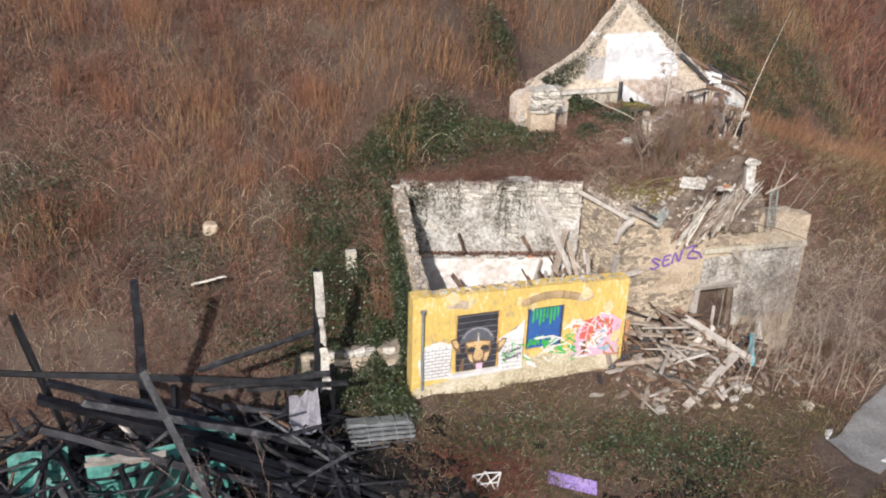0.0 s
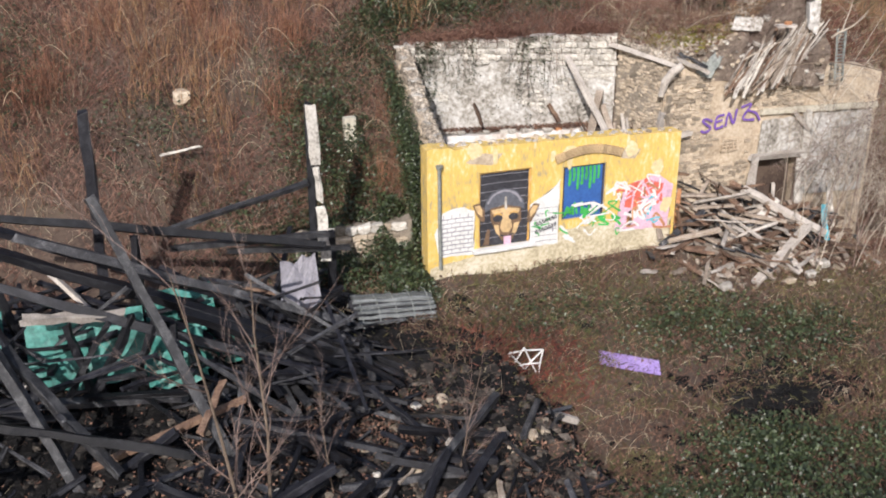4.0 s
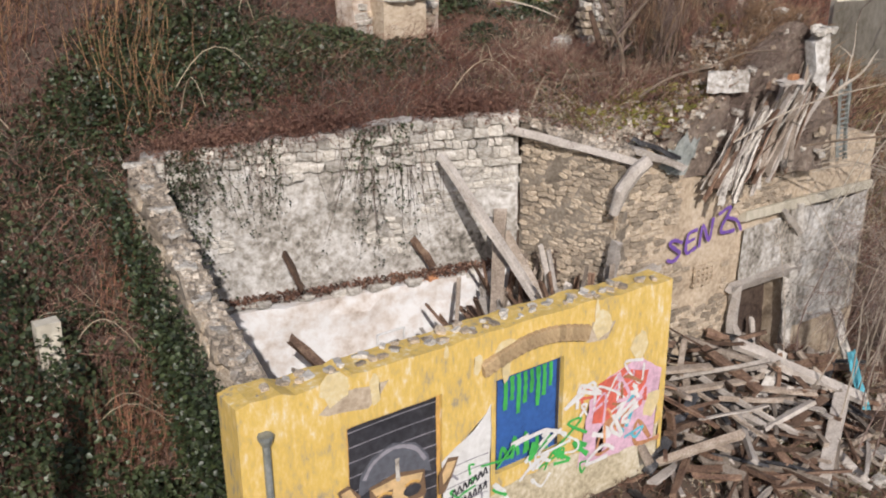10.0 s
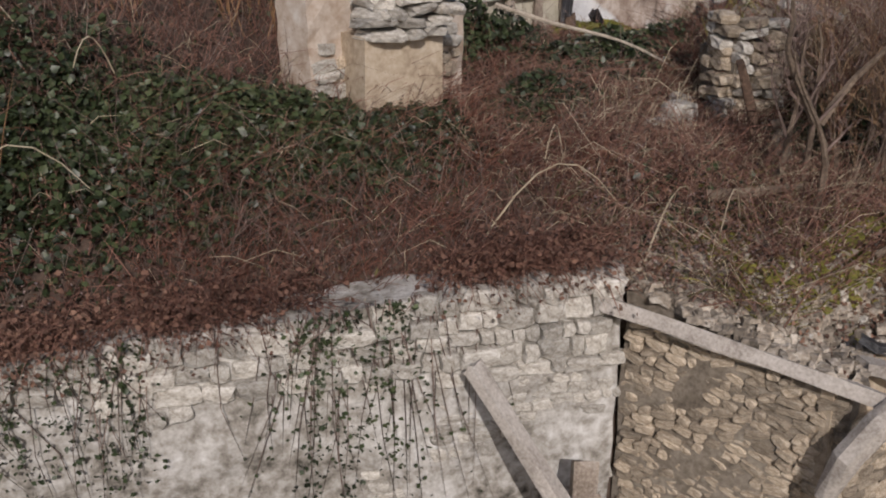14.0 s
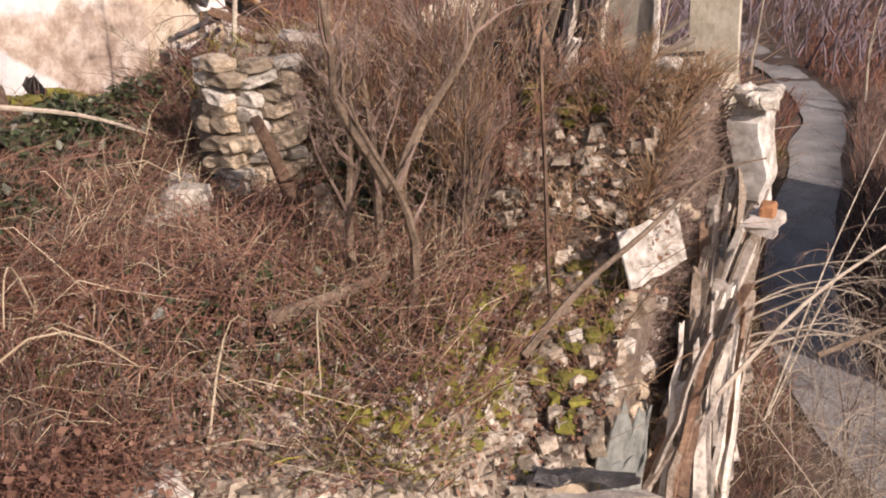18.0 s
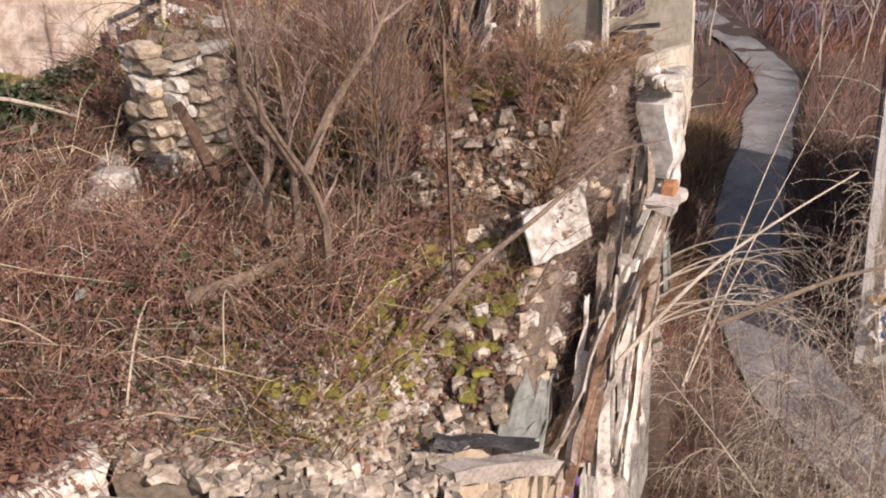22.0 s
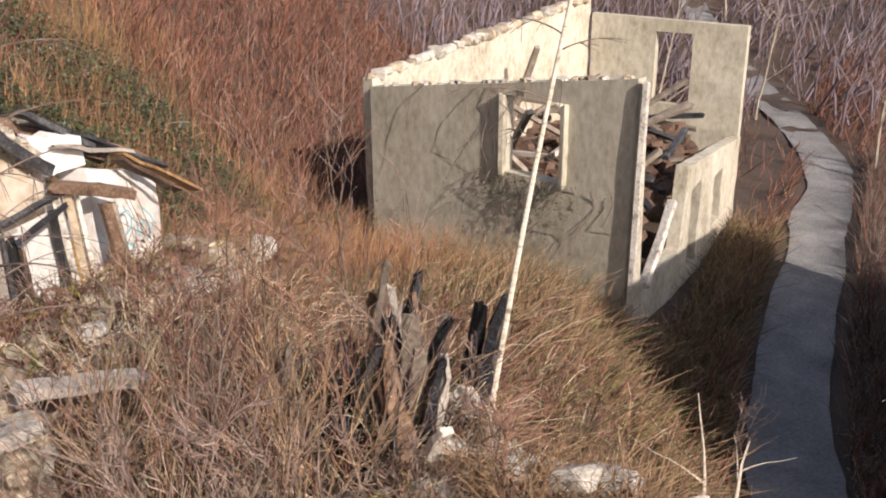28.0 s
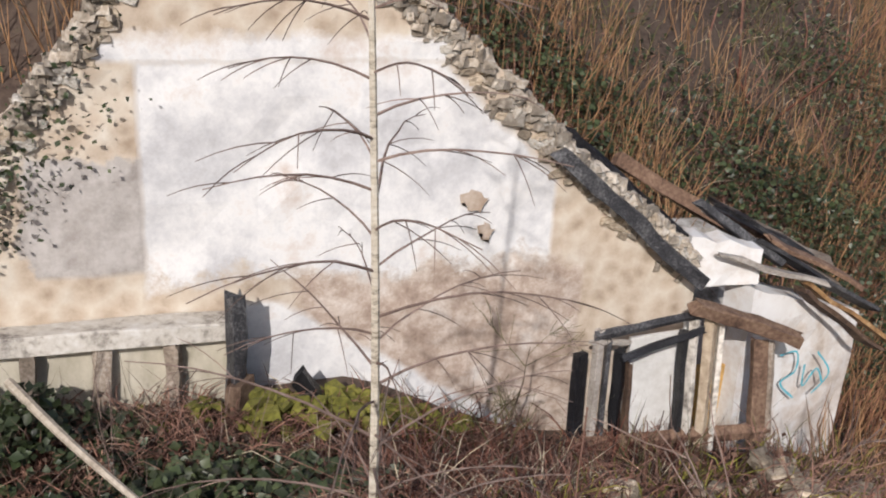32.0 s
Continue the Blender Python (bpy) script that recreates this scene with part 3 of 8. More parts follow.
back_wall = thing("wall_north", "whitewashed stone back wall with peeling plaster and creepers", "wall", kind="structure")
back_top = ragged(line([(0, 4.22), (2.8, 4.38), (5.2, 4.5)]), 0.05, 5.0)
piece("wall_core", *slab_wall(BACK_A, BACK_B, 0.45, lambda u: -0.2, back_top, (), 0.16, 0.025, 3.0), WHITE, back_wall)
piece("ledge", *slab_wall((1.25, 4.35), (5.7, 2.7), 0.22, lambda u: 0.3, ragged(line([(0, 1.9), (2, 2.02), (4.7, 2.2)]), 0.03, 2.0), (), 0.2, 0.02, 6.0), PLASTER, back_wall, "white lower wall with a ledge")

east_wall = thing("wall_east", "dry rubble stone wall of the roofless room", "wall", kind="structure")
piece("wall_core", *slab_wall((5.95, 2.85), (6.5, 1.3), 0.4, lambda u: 0.3, ragged(line([(0, 4.3), (1.64, 4.0)]), 0.08, 8.0), (), 0.2, 0.04, 4.0), MORTAR, east_wall)

door_wall = thing("wall_south", "patched stone wall with a dark doorway and a purple tag", "wall", kind="structure")
DOOR = (2.75, 4.15, -0.6, 1.42)
VENT = (4.75, 5.2, 1.58, 1.86)
dtop = ragged(line([(0, 4.0), (1.2, 3.92), (2.3, 3.75), (3.4, 3.7), (4.4, 3.62), (5.6, 3.55), (6.3, 3.35)]), 0.1, 4.0)
piece("wall_core", *slab_wall((6.42, 1.37), (12.75, 1.37), 0.45, lambda u: -1.4, dtop, [DOOR, VENT], 0.2, 0.025, 5.0), SANDY, door_wall)
# black slab added behind the doorway in place of the room's shade
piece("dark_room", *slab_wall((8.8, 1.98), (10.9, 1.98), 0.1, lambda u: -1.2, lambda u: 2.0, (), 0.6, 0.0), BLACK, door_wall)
MOUND = ragged(line([(0, 4.5), (0.25, 4.95), (0.7, 5.35), (1.2, 5.6), (1.7, 5.5), (2.0, 5.1), (2.4, 4.2)]), 0.08, 5.0, 3.0)
rubble_fill = thing("wall_fill", "crumbling rubble heaped on the wall behind the doorway", "rubble wall", kind="structure")
piece("core", *slab_wall((8.3, 1.42), (10.7, 0.98), 1.3, line([(0, 3.3), (1.2, 3.3), (2.4, 3.2)]), MOUND, (), 0.14, 0.08, 3.0), MOUNDSOIL, rubble_fill)
piece("core", *slab_wall((7.2, 1.38), (8.5, 1.3), 0.6, lambda u: 3.5, ragged(line([(0, 4.15), (0.6, 4.42), (1.3, 4.7)]), 0.08, 2.0, 4.0), (), 0.12, 0.06, 6.0), MOUNDSOIL, rubble_fill)
BANK = line([(0, 4.15), (0.6, 4.42), (1.3, 4.7)])
beam("lintel", (9.2, 1.33, 2.62), (12.7, 1.33, 2.5), 0.16, 0.16, CONCRETE, parent=door_wall, wobble=0.006)

# ---- gabled house ----
house = thing("gabled_house", "roofless cottage with a large whitewashed gable wall and a lean-to", "house")
HX0 = 5.85
gable_top = ragged(line([(0, 5.95), (0.5, 6.2), (1.95, 7.05), (2.6, 7.9), (3.25, 8.75), (3.5, 8.6), (5.45, 6.85), (6.55, 6.0)]), 0.07, 6.0)
piece("gable_wall", *slab_wall((HX0, 7.25), (12.4, 7.25), 0.45, lambda u: 3.8, gable_top, (), 0.16, 0.012, 7.0), GABLEWALL, house)
piece("annex_wall", *slab_wall((12.9, 7.2), (14.15, 7.45), 0.3, lambda u: 3.2, ragged(line([(0, 5.7), (1.27, 5.3)]), 0.03, 2.0), (), 0.16, 0.012, 9.0), PLASTER, house)
piece("annex_back_wall", *slab_wall((11.6, 9.2), (14.3, 9.2), 0.3, lambda u: 3.2, lambda u: 5.4, (), 0.3, 0.02, 9.0), WHITE, house)

# ---- concrete ruin ----
ruin = thing("concrete_house", "roofless grey concrete house shell with empty windows", "house")
piece("west_wall", *slab_wall((26.15, 11.14), (24.13, 4.47), 0.3, lambda u: -1.6, line([(0, 3.65), (7, 4.7)]), [(3.9, 5.35, 2.35, 4.0)], 0.35, 0.004, 1.0), CONCRETE, ruin)
piece("far_wall", *slab_wall((35.5, 8.5), (35.0, 3.9), 0.3, lambda u: -1.6, line([(0, 4.3), (4.6, 4.2)]), [(2.0, 3.1, 1.8, 3.9)], 0.35, 0.02, 2.0), CONCRETE, ruin)
piece("north_wall", *slab_wall((26.3, 11.15), (35.6, 8.6), 0.3, lambda u: -1.0, ragged(line([(0, 3.8), (9.6, 4.7)]), 0.12, 3.0), (), 0.35, 0.02, 3.0), CREAM, ruin)
piece("south_wall", *slab_wall((24.2, 4.3), (34.9, 3.8), 0.3, lambda u: -1.6, line([(0, 4.6), (0.25, 4.5), (0.3, 0.2), (3.9, 0.0), (4.0, 1.95), (10.7, 1.1)]), [(4.7, 5.7, -0.9, 1.2), (7.4, 8.4, -0.6, 0.8)], 0.3, 0.02, 4.0), CREAM, ruin)

# ---- white building at the lane ----
shed = thing("white_building", "pale rendered building with blue and orange graffiti at its foot", "building")
piece("wall", *slab_wall((19.0, -1.07), (18.2, -9.0), 0.3, lambda u: -1.7, lambda u: 5.0, (), 0.6, 0.01, 1.0), WHITEPAINT, shed)
piece("wall", *slab_wall((28.0, -4.2), (19.03, -1.1), 0.3, lambda u: -1.7, lambda u: 5.0, (), 0.6, 0.01, 2.0), CREAM, shed)

# ---- painted and masonry details ----


def patch(outline, y, material, name, parent, label="", jitter=0.02, seed=0):
    """A thin flat area of paint on an upright face, from an outline in (x, z)."""
    r = random.Random(seed)
    pts = []
    for i, (x, z) in enumerate(outline):
        x2, z2 = outline[(i + 1) % len(outline)]
        k = max(1, int(math.hypot(x2 - x, z2 - z) / 0.12))
        for j in range(k):
            t = j / k
            pts.append((x + (x2 - x) * t + r.uniform(-jitter, jitter), z + (z2 - z) * t + r.uniform(-jitter, jitter)))
    n = len(pts)
    vs = [(x, y, z) for x, z in pts] + [(x, y + 0.003, z) for x, z in pts]
    fs = [tuple(range(n)), tuple(range(2 * n - 1, n - 1, -1))] + [(i, n + i, n + (i + 1) % n, (i + 1) % n) for i in range(n)]
    bm = bmesh.new()
    bv = [bm.verts.new(v) for v in vs]
    for f in fs:
        bm.faces.new([bv[i] for i in f])
    bmesh.ops.triangulate(bm, faces=bm.faces[:])
    return part(name, bm, material, parent, label)


def stroke(points, width, y, material, name, parent, label="", wob=0.006, seed=0, close=False):
    """A painted or sprayed line on an upright face through points in (x, z)."""
    r = random.Random(seed)
    pts = [Vector((p[0], 0, p[1])) for p in points]
    if close:
        pts.append(pts[0])
    fine = []
    for i in range(len(pts) - 1):
        p0, p1, p2, p3 = pts[max(i - 1, 0)], pts[i], pts[i + 1], pts[min(i + 2, len(pts) - 1)]
        for k in range(6):
            t = k / 6
            fine.append(0.5 * ((2 * p1) + (p2 - p0) * t + (2 * p0 - 5 * p1 + 4 * p2 - p3) * t * t + (3 * p1 - p0 - 3 * p2 + p3) * t ** 3))
    fine.append(pts[-1])
    vs, fs = [], []
    for i, p in enumerate(fine):
        d = (fine[min(i + 1, len(fine) - 1)] - fine[max(i - 1, 0)])
        d = d.normalized() if d.length > 1e-6 else Vector((1, 0, 0))
        n = Vector((-d.z, 0, d.x)) * (width / 2 * (1 + r.uniform(-0.25, 0.25)))
        yy = y - 0.0006 * (seed % 6) - 0.00003 * i
        vs += [(p.x + n.x, yy, p.z + n.z), (p.x - n.x, yy, p.z - n.z)]
        if i:
            fs.append((2 * i - 2, 2 * i - 1, 2 * i + 1, 2 * i))
    return piece(name, vs, fs, material, parent, label)


def oval(cx, cz, rx, rz, n=14):
    return [(cx + rx * math.cos(2 * math.pi * i / n), cz + rz * math.sin(2 * math.pi * i / n)) for i in range(n)]


P0, P1, P2, P3 = -0.014, -0.019, -0.024, -0.029
patch([(0.08, -0.3), (6.02, -0.3), (6.0, 0.75), (5.3, 0.62), (4.4, 0.85), (3.3, 0.8), (2.6, 0.62), (1.4, 0.5), (0.6, 0.4), (0.1, 0.3)], P0 + 0.004, BASEP, "white_base_band", yellow, "flaking white paint along the foot")
patch([(0.3, 0.55), (1.1, 0.52), (1.12, 1.55), (0.75, 1.66), (0.38, 1.55), (0.2, 1.1)], P0, WHITEPAINT, "white_paint_area", yellow, seed=2)
patch([(2.42, 0.5), (3.1, 0.5), (3.12, 2.0), (2.85, 1.75), (2.6, 1.62), (2.42, 1.5)], P0, WHITEPAINT, "white_paint_area", yellow, seed=3)
patch([(4.55, 0.62), (5.9, 0.5), (5.98, 1.55), (5.6, 1.85), (5.0, 1.75), (4.7, 1.5)], P0, PINKP, "pink_paint_area", yellow, seed=4)
patch([(4.75, 1.15), (5.2, 1.0), (5.65, 1.15), (5.75, 1.6), (5.3, 1.78), (4.85, 1.68)], P1, REDP, "red_paint_area", yellow, seed=5)
ry = random.Random(51)
for k in range(16):
    x = ry.uniform(0.15, 5.95)
    z = ry.choice([2.75, 2.6, 2.4, 1.9, 1.0]) + ry.uniform(-0.15, 0.15)
    if 1.15 < x < 2.5 and z < 2.45 or 3.1 < x < 4.3 and z < 2.35:
        continue
    w, h = ry.uniform(0.03, 0.16), ry.uniform(0.04, 0.22)
    patch(oval(x, z, w, h, 10), P0 - 0.0004 * (k % 8), OLDYELLOW, "flaked_paint_area", yellow, jitter=0.3 * min(w, h), seed=k)
patch([(0.9, 2.62), (1.5, 2.5), (1.75, 2.75), (1.2, 2.8)], P0, SANDY, "bare_plaster_area", yellow, seed=6)
patch([(4.6, 2.35), (4.95, 2.3), (5.1, 2.5), (4.7, 2.6)], P0, SANDY, "bare_plaster_area", yellow, seed=7)
r3 = random.Random(8)
for k in range(9):
    z = 0.6 + 0.1 * k
    stroke([(0.34, z), (0.7, z + 0.01), (1.08, z)], 0.022, P1, GREYP, "painted_joint", yellow, seed=k)
    for j in range(4):
        x = 0.4 + 0.19 * j + (0.09 if k % 2 else 0)
        stroke([(x, z), (x, z + 0.1)], 0.014, P1, GREYP, "painted_joint", yellow, seed=k + j)
for k in range(7):
    z = 0.6 + 0.13 * k
    stroke([(2.46, z), (2.8, z + 0.01), (3.08, z)], 0.014, P1, GREYP, "painted_joint", yellow, seed=k + 40)
for k in range(26):
    x, z = r3.uniform(4.45, 5.85), r3.uniform(0.65, 1.65)
    m = r3.choice([WHITEPAINT, REDP, PINKP, WHITEPAINT, ORANGE, SKYP])
    stroke([(x + r3.uniform(-0.3, 0.3), z + r3.uniform(-0.25, 0.25)) for _ in range(4)], r3.uniform(0.025, 0.07), P2, m, "spray_line", yellow, seed=k)
for k in range(20):
    x, z = r3.uniform(3.2, 4.6), r3.uniform(0.55, 1.25)
    m = r3.choice([GREENP, GREENP, WHITEPAINT, WHITEPAINT, GREENP])
    stroke([(x + r3.uniform(-0.3, 0.3), z + r3.uniform(-0.2, 0.2)) for _ in range(4)], r3.uniform(0.03, 0.07), P2, m, "spray_line", yellow, seed=k + 60)
for k in range(8):
    x, z = r3.uniform(2.5, 3.0), r3.uniform(0.7, 1.3)
    stroke([(x + r3.uniform(-0.15, 0.15), z + r3.uniform(-0.08, 0.08)) for _ in range(3)], 0.03, P2, r3.choice([GREENP, GREENP, GREYP]), "spray_line", yellow, seed=k + 90)

# the scrawled letters between the openings
for k in range(7):
    x = 2.55 + 0.075 * k
    stroke([(x, 0.98 + 0.02 * k), (x + 0.03, 1.08 + 0.02 * k), (x + 0.06, 0.99 + 0.02 * k)], 0.022, P3, DARK, "sprayed_bar", yellow, seed=k)
    stroke([(x, 0.8 + 0.02 * k), (x + 0.03, 0.9 + 0.02 * k), (x + 0.05, 0.8 + 0.02 * k)], 0.022, P3, DARK, "sprayed_bar", yellow, seed=k + 9)
# the two boarded openings
window_a = thing("window_1", "boarded opening painted black with a tan and grey mural", "window", kind="structure")
wx, wz = 0.05, 0.0
piece("board", *slab_wall((1.2, 0.07), (2.46, 0.07), 0.04, lambda u: 0.6, lambda u: 2.38, (), 0.5, 0.0), DARK, window_a)
for a, b in (((1.24, 0.62), (1.24, 2.34)), ((2.42, 0.62), (2.42, 2.34)), ((1.24, 2.34), (2.42, 2.34))):
    stroke([a, ((a[0] + b[0]) / 2, (a[1] + b[1]) / 2), b], 0.05, 0.055, OCHREP, "painted_border", window_a)
beam("sill", (1.05, -0.05, 0.58), (2.55, -0.05, 0.6), 0.16, 0.09, WHITEPAINT, parent=window_a, wobble=0.004)
BROWNP, CAPP = paint("brown_paint", (0.16, 0.1, 0.06)), paint("slate_paint", (0.1, 0.105, 0.125))
for k in range(9):
    stroke([(1.26, 2.25 - 0.18 * k), (1.85, 2.26 - 0.18 * k), (2.4, 2.25 - 0.18 * k)], 0.012, 0.064, GREYP, "painted_joint", window_a, seed=k)
patch([(1.36, 1.42), (1.4, 1.68), (1.55, 1.86), (1.82, 1.94), (2.12, 1.84), (2.28, 1.62), (2.32, 1.4), (2.0, 1.52), (1.7, 1.54)], 0.056, CAPP, "painted_cap_shape", window_a, jitter=0.006)
stroke([(1.44, 1.62), (1.58, 1.8), (1.84, 1.88), (2.1, 1.78), (2.24, 1.58)], 0.045, 0.051, GREYP, "painted_line", window_a)
patch([(1.5, 1.5), (1.85, 1.56), (2.22, 1.46), (2.24, 1.16), (2.12, 0.9), (2.04, 0.72), (1.92, 0.64), (1.78, 0.74), (1.66, 0.94), (1.52, 1.2)], 0.05, BROWNP, "painted_brown_shape", window_a, jitter=0.006)
patch([(1.52, 1.46), (1.85, 1.5), (2.2, 1.43), (2.16, 1.33), (1.9, 1.38), (1.58, 1.36)], 0.045, TANP, "painted_tan_shape", window_a, jitter=0.006)
patch([(1.8, 1.4), (1.95, 1.4), (2.02, 1.02), (1.94, 0.9), (1.8, 0.92), (1.74, 1.04)], 0.043, TANP, "painted_tan_shape", window_a, jitter=0.006)
patch([(1.58, 1.12), (1.7, 1.1), (1.74, 0.84), (1.66, 0.9)], 0.044, TANP, "painted_tan_shape", window_a, jitter=0.004)
patch([(2.06, 1.1), (2.2, 1.12), (2.12, 0.88), (2.02, 0.82)], 0.044, TANP, "painted_tan_shape", window_a, jitter=0.004)
stroke([(1.86, 1.74), (1.86, 1.6), (1.87, 1.45)], 0.05, 0.04, PALE, "painted_line", window_a)
for x, z in ((1.68, 1.25), (2.05, 1.26)):
    patch(oval(x, z, 0.12, 0.075), 0.04, DARK, "painted_dark_shape", window_a, jitter=0.004)
    stroke([(x - 0.1, z + 0.09), (x, z + 0.12), (x + 0.1, z + 0.08)], 0.03, 0.036, OCHREP, "painted_line", window_a)
stroke([(1.74, 0.86), (1.9, 0.82), (2.06, 0.87)], 0.035, 0.036, DARK, "painted_line", window_a)
patch([(1.82, 0.82), (2.0, 0.82), (2.0, 0.62), (1.92, 0.56), (1.83, 0.62)], 0.032, PINKP, "painted_drop", window_a, jitter=0.004)
patch([(1.44, 1.04), (1.5, 1.0), (1.48, 0.66), (1.34, 0.66)], 0.045, BROWNP, "painted_brown_shape", window_a, jitter=0.004)
for s, cx, cz in ((-1, 1.22, 1.5), (1, 2.48, 1.34)):
    patch([(cx + s * 0.16, cz + 0.16), (cx + s * 0.02, cz + 0.2), (cx - s * 0.12, cz + 0.02), (cx - s * 0.12, cz - 0.24), (cx - s * 0.04, cz - 0.24), (cx + s * 0.06, cz - 0.08)], P3, BROWNP, "painted_side_shape", window_a, jitter=0.004)
    patch([(cx + s * 0.12, cz + 0.13), (cx + s * 0.0, cz + 0.15), (cx - s * 0.07, cz + 0.02), (cx - s * 0.06, cz - 0.12), (cx + s * 0.04, cz - 0.04)], P3 - 0.005, TANP, "painted_side_shape", window_a, jitter=0.004)

window_b = thing("window_2", "boarded opening painted deep blue with green drips", "window", kind="structure")
piece("board", *slab_wall((3.17, 0.07), (4.28, 0.07), 0.04, lambda u: 1.0, lambda u: 2.3, (), 0.5, 0.0), BLUEP, window_b)
for a, b in (((3.24, 1.04), (3.24, 2.25)), ((4.21, 1.04), (4.21, 2.25)), ((3.24, 2.25), (4.21, 2.25))):
    stroke([a, ((a[0] + b[0]) / 2, (a[1] + b[1]) / 2), b], 0.045, 0.055, DARK, "painted_border", window_b)
for k in range(8):
    x = 3.38 + 0.1 * k
    stroke([(x, 2.22), (x + 0.01, 2.05), (x, 1.8 + 0.12 * math.sin(k * 2.1))], 0.06, 0.052, GREENP, "green_drip", window_b, seed=k)
for k in range(5):
    stroke([(3.3 + 0.2 * k, 1.1), (3.35 + 0.18 * k, 1.3 + 0.1 * math.sin(k)), (3.45 + 0.15 * k, 1.12)], 0.05, 0.05, GREENP, "green_line", window_b, seed=k)

arch = thing("brick_arch", "shallow arch of old bricks over the blue opening", "arch", kind="structure")
brick_mesh = rock_mesh(9, ARCHSTONE, rough=0.1)
for k in range(16):
    t = (k + 0.5) / 16
    ob = new("brick", brick_mesh)
    ob.location = (3.0 + 1.6 * t, -0.02, 2.47 + 0.16 * math.sin(math.pi * t))
    ob.rotation_euler = (0, -(0.5 - t) * 0.5, 0)
    ob.scale = (0.13, 0.1, 0.2)
    ob.parent = arch

pipe = thing("drainpipe", "grey cast drainpipe with a round hopper on the yellow wall", "pipe")
piece("pipe", *tube([Vector((0.32, -0.07, 0.3)), Vector((0.3, -0.07, 1.4)), Vector((0.3, -0.07, 2.6))], [0.04] * 3, 8), METAL, pipe)
piece("hopper", *tube([Vector((0.3, -0.07, 2.55)), Vector((0.3, -0.07, 2.62)), Vector((0.3, -0.07, 2.66))], [0.05, 0.08, 0.08], 10), METAL, pipe)

# stones of the walls
PIER = thing("stone_pier", "broken pier of pale rough stones", "pier")
back_d = math.hypot(BACK_B[0] - BACK_A[0], BACK_B[1] - BACK_A[1])
course_stones(back_wall, BACK_A, BACK_B, 3.72, 4.4, 0.14, 0.19, PALES, lambda u, z: z < back_top(u) - 0.02 and z > (3.88 if u < 3.0 else 3.72) + 0.35 * nz(u * 1.3, 2), 0.03, 4, depth=0.14, twist=0.05)
course_stones(back_wall, BACK_A, BACK_B, 2.5, 3.75, 0.1, 0.15, PALES, lambda u, z: nz(u * 1.1, z * 1.5, 3) > (0.28 if u < 3.3 else 0.0), -0.015, 5, depth=0.1)
course_stones(left_wall, (0.74, 4.5), (0.3, 0.43), 0.2, 4.1, 0.2, 0.3, ROCKS, lambda u, z: z < 4.15 - 0.34 * u, 0.0, 6)
course_stones(east_wall, (5.95, 2.85), (6.5, 1.3), 0.9, 4.15, 0.075, 0.13, ROCKS, lambda u, z: z < 4.2 - 0.2 * u, 0.0, 7, depth=0.15, twist=0.35)
course_stones(door_wall, (6.42, 1.37), (13.2, 1.37), 0.1, 3.7, 0.1, 0.17, ROCKS, lambda u, z: z < dtop(u) - 0.05 and u < 4.2 and not (2.5 < u and z < 2.6) and nz(u * 0.8, z * 1.1, 5) > -0.12 and not (1.0 < u < 2.5 and 2.2 < z < 2.85), 0.0, 8)
crown = random.Random(3)
for k in range(75):
    u = crown.uniform(0.0, 1.3)
    sz = crown.uniform(0.04, 0.13)
    ob = new("stone", crown.choice(ROCKS + PALES[:2]))
    ob.location = (7.2 + u, 1.32 + crown.random() ** 1.5 * 0.6, BANK(u) + crown.uniform(-0.06, 0.05))
    if k > 40:
        ob.location.y, ob.location.z = 1.36 - 0.06 * u, crown.uniform(3.8, BANK(u))
    ob.scale = (sz, sz * crown.uniform(0.6, 1), sz * 0.65)
    ob.rotation_euler = (crown.uniform(-0.5, 0.5), crown.uniform(-0.5, 0.5), crown.uniform(0, 3))
    ob.parent = rubble_fill
for k in range(14):
    sz = crown.uniform(0.1, 0.2)
    ob = new("stone", crown.choice(PALES[:3] + ROCKS))
    ob.location = (8.52 + 0.45 * crown.random(), 4.08 + 0.35 * crown.random(), 5.68 + crown.uniform(-0.04, 0.08))
    ob.scale, ob.rotation_euler = (sz, sz * 0.8, sz * 0.6), (crown.uniform(-0.3, 0.3), crown.uniform(-0.3, 0.3), crown.uniform(0, 3))
    ob.parent = PIER
for k in range(90):
    u = crown.uniform(0.0, 2.3)
    s = crown.uniform(0.05, 0.2)
    ob = new("stone", crown.choice(PALES + ROCKS))
    ob.location = (8.3 + u, crown.uniform(1.3, 2.3), MOUND(u) + crown.uniform(-0.1, 0.02))
    if k > 40:
        ob.location.y, ob.location.z = 1.42 - 0.18 * u, crown.uniform(3.4, MOUND(u) - 0.1)
    ob.scale = (s, s * crown.uniform(0.6, 1), s * 0.6)
    ob.rotation_euler = (crown.uniform(-0.4, 0.4), crown.uniform(-0.4, 0.4), crown.uniform(0, 3))
    ob.parent = rubble_fill
for k in range(9):
    t = k / 8
    ob = new("stone", crown.choice(PALES))
    ob.location = (0.88 - 0.43 * t + crown.uniform(-0.08, 0.08), 4.4 - 3.95 * t, float(np.interp(4.1 * t, [0, 1.5, 2.8, 4.1], [4.2, 3.75, 3.2, 2.85])) + 0.02)
    ob.scale = [crown.uniform(0.14, 0.3) for _ in range(2)] + [0.08]
    ob.rotation_euler = (crown.uniform(-0.2, 0.2), crown.uniform(-0.2, 0.2), crown.uniform(0, 3))
    ob.parent = left_wall
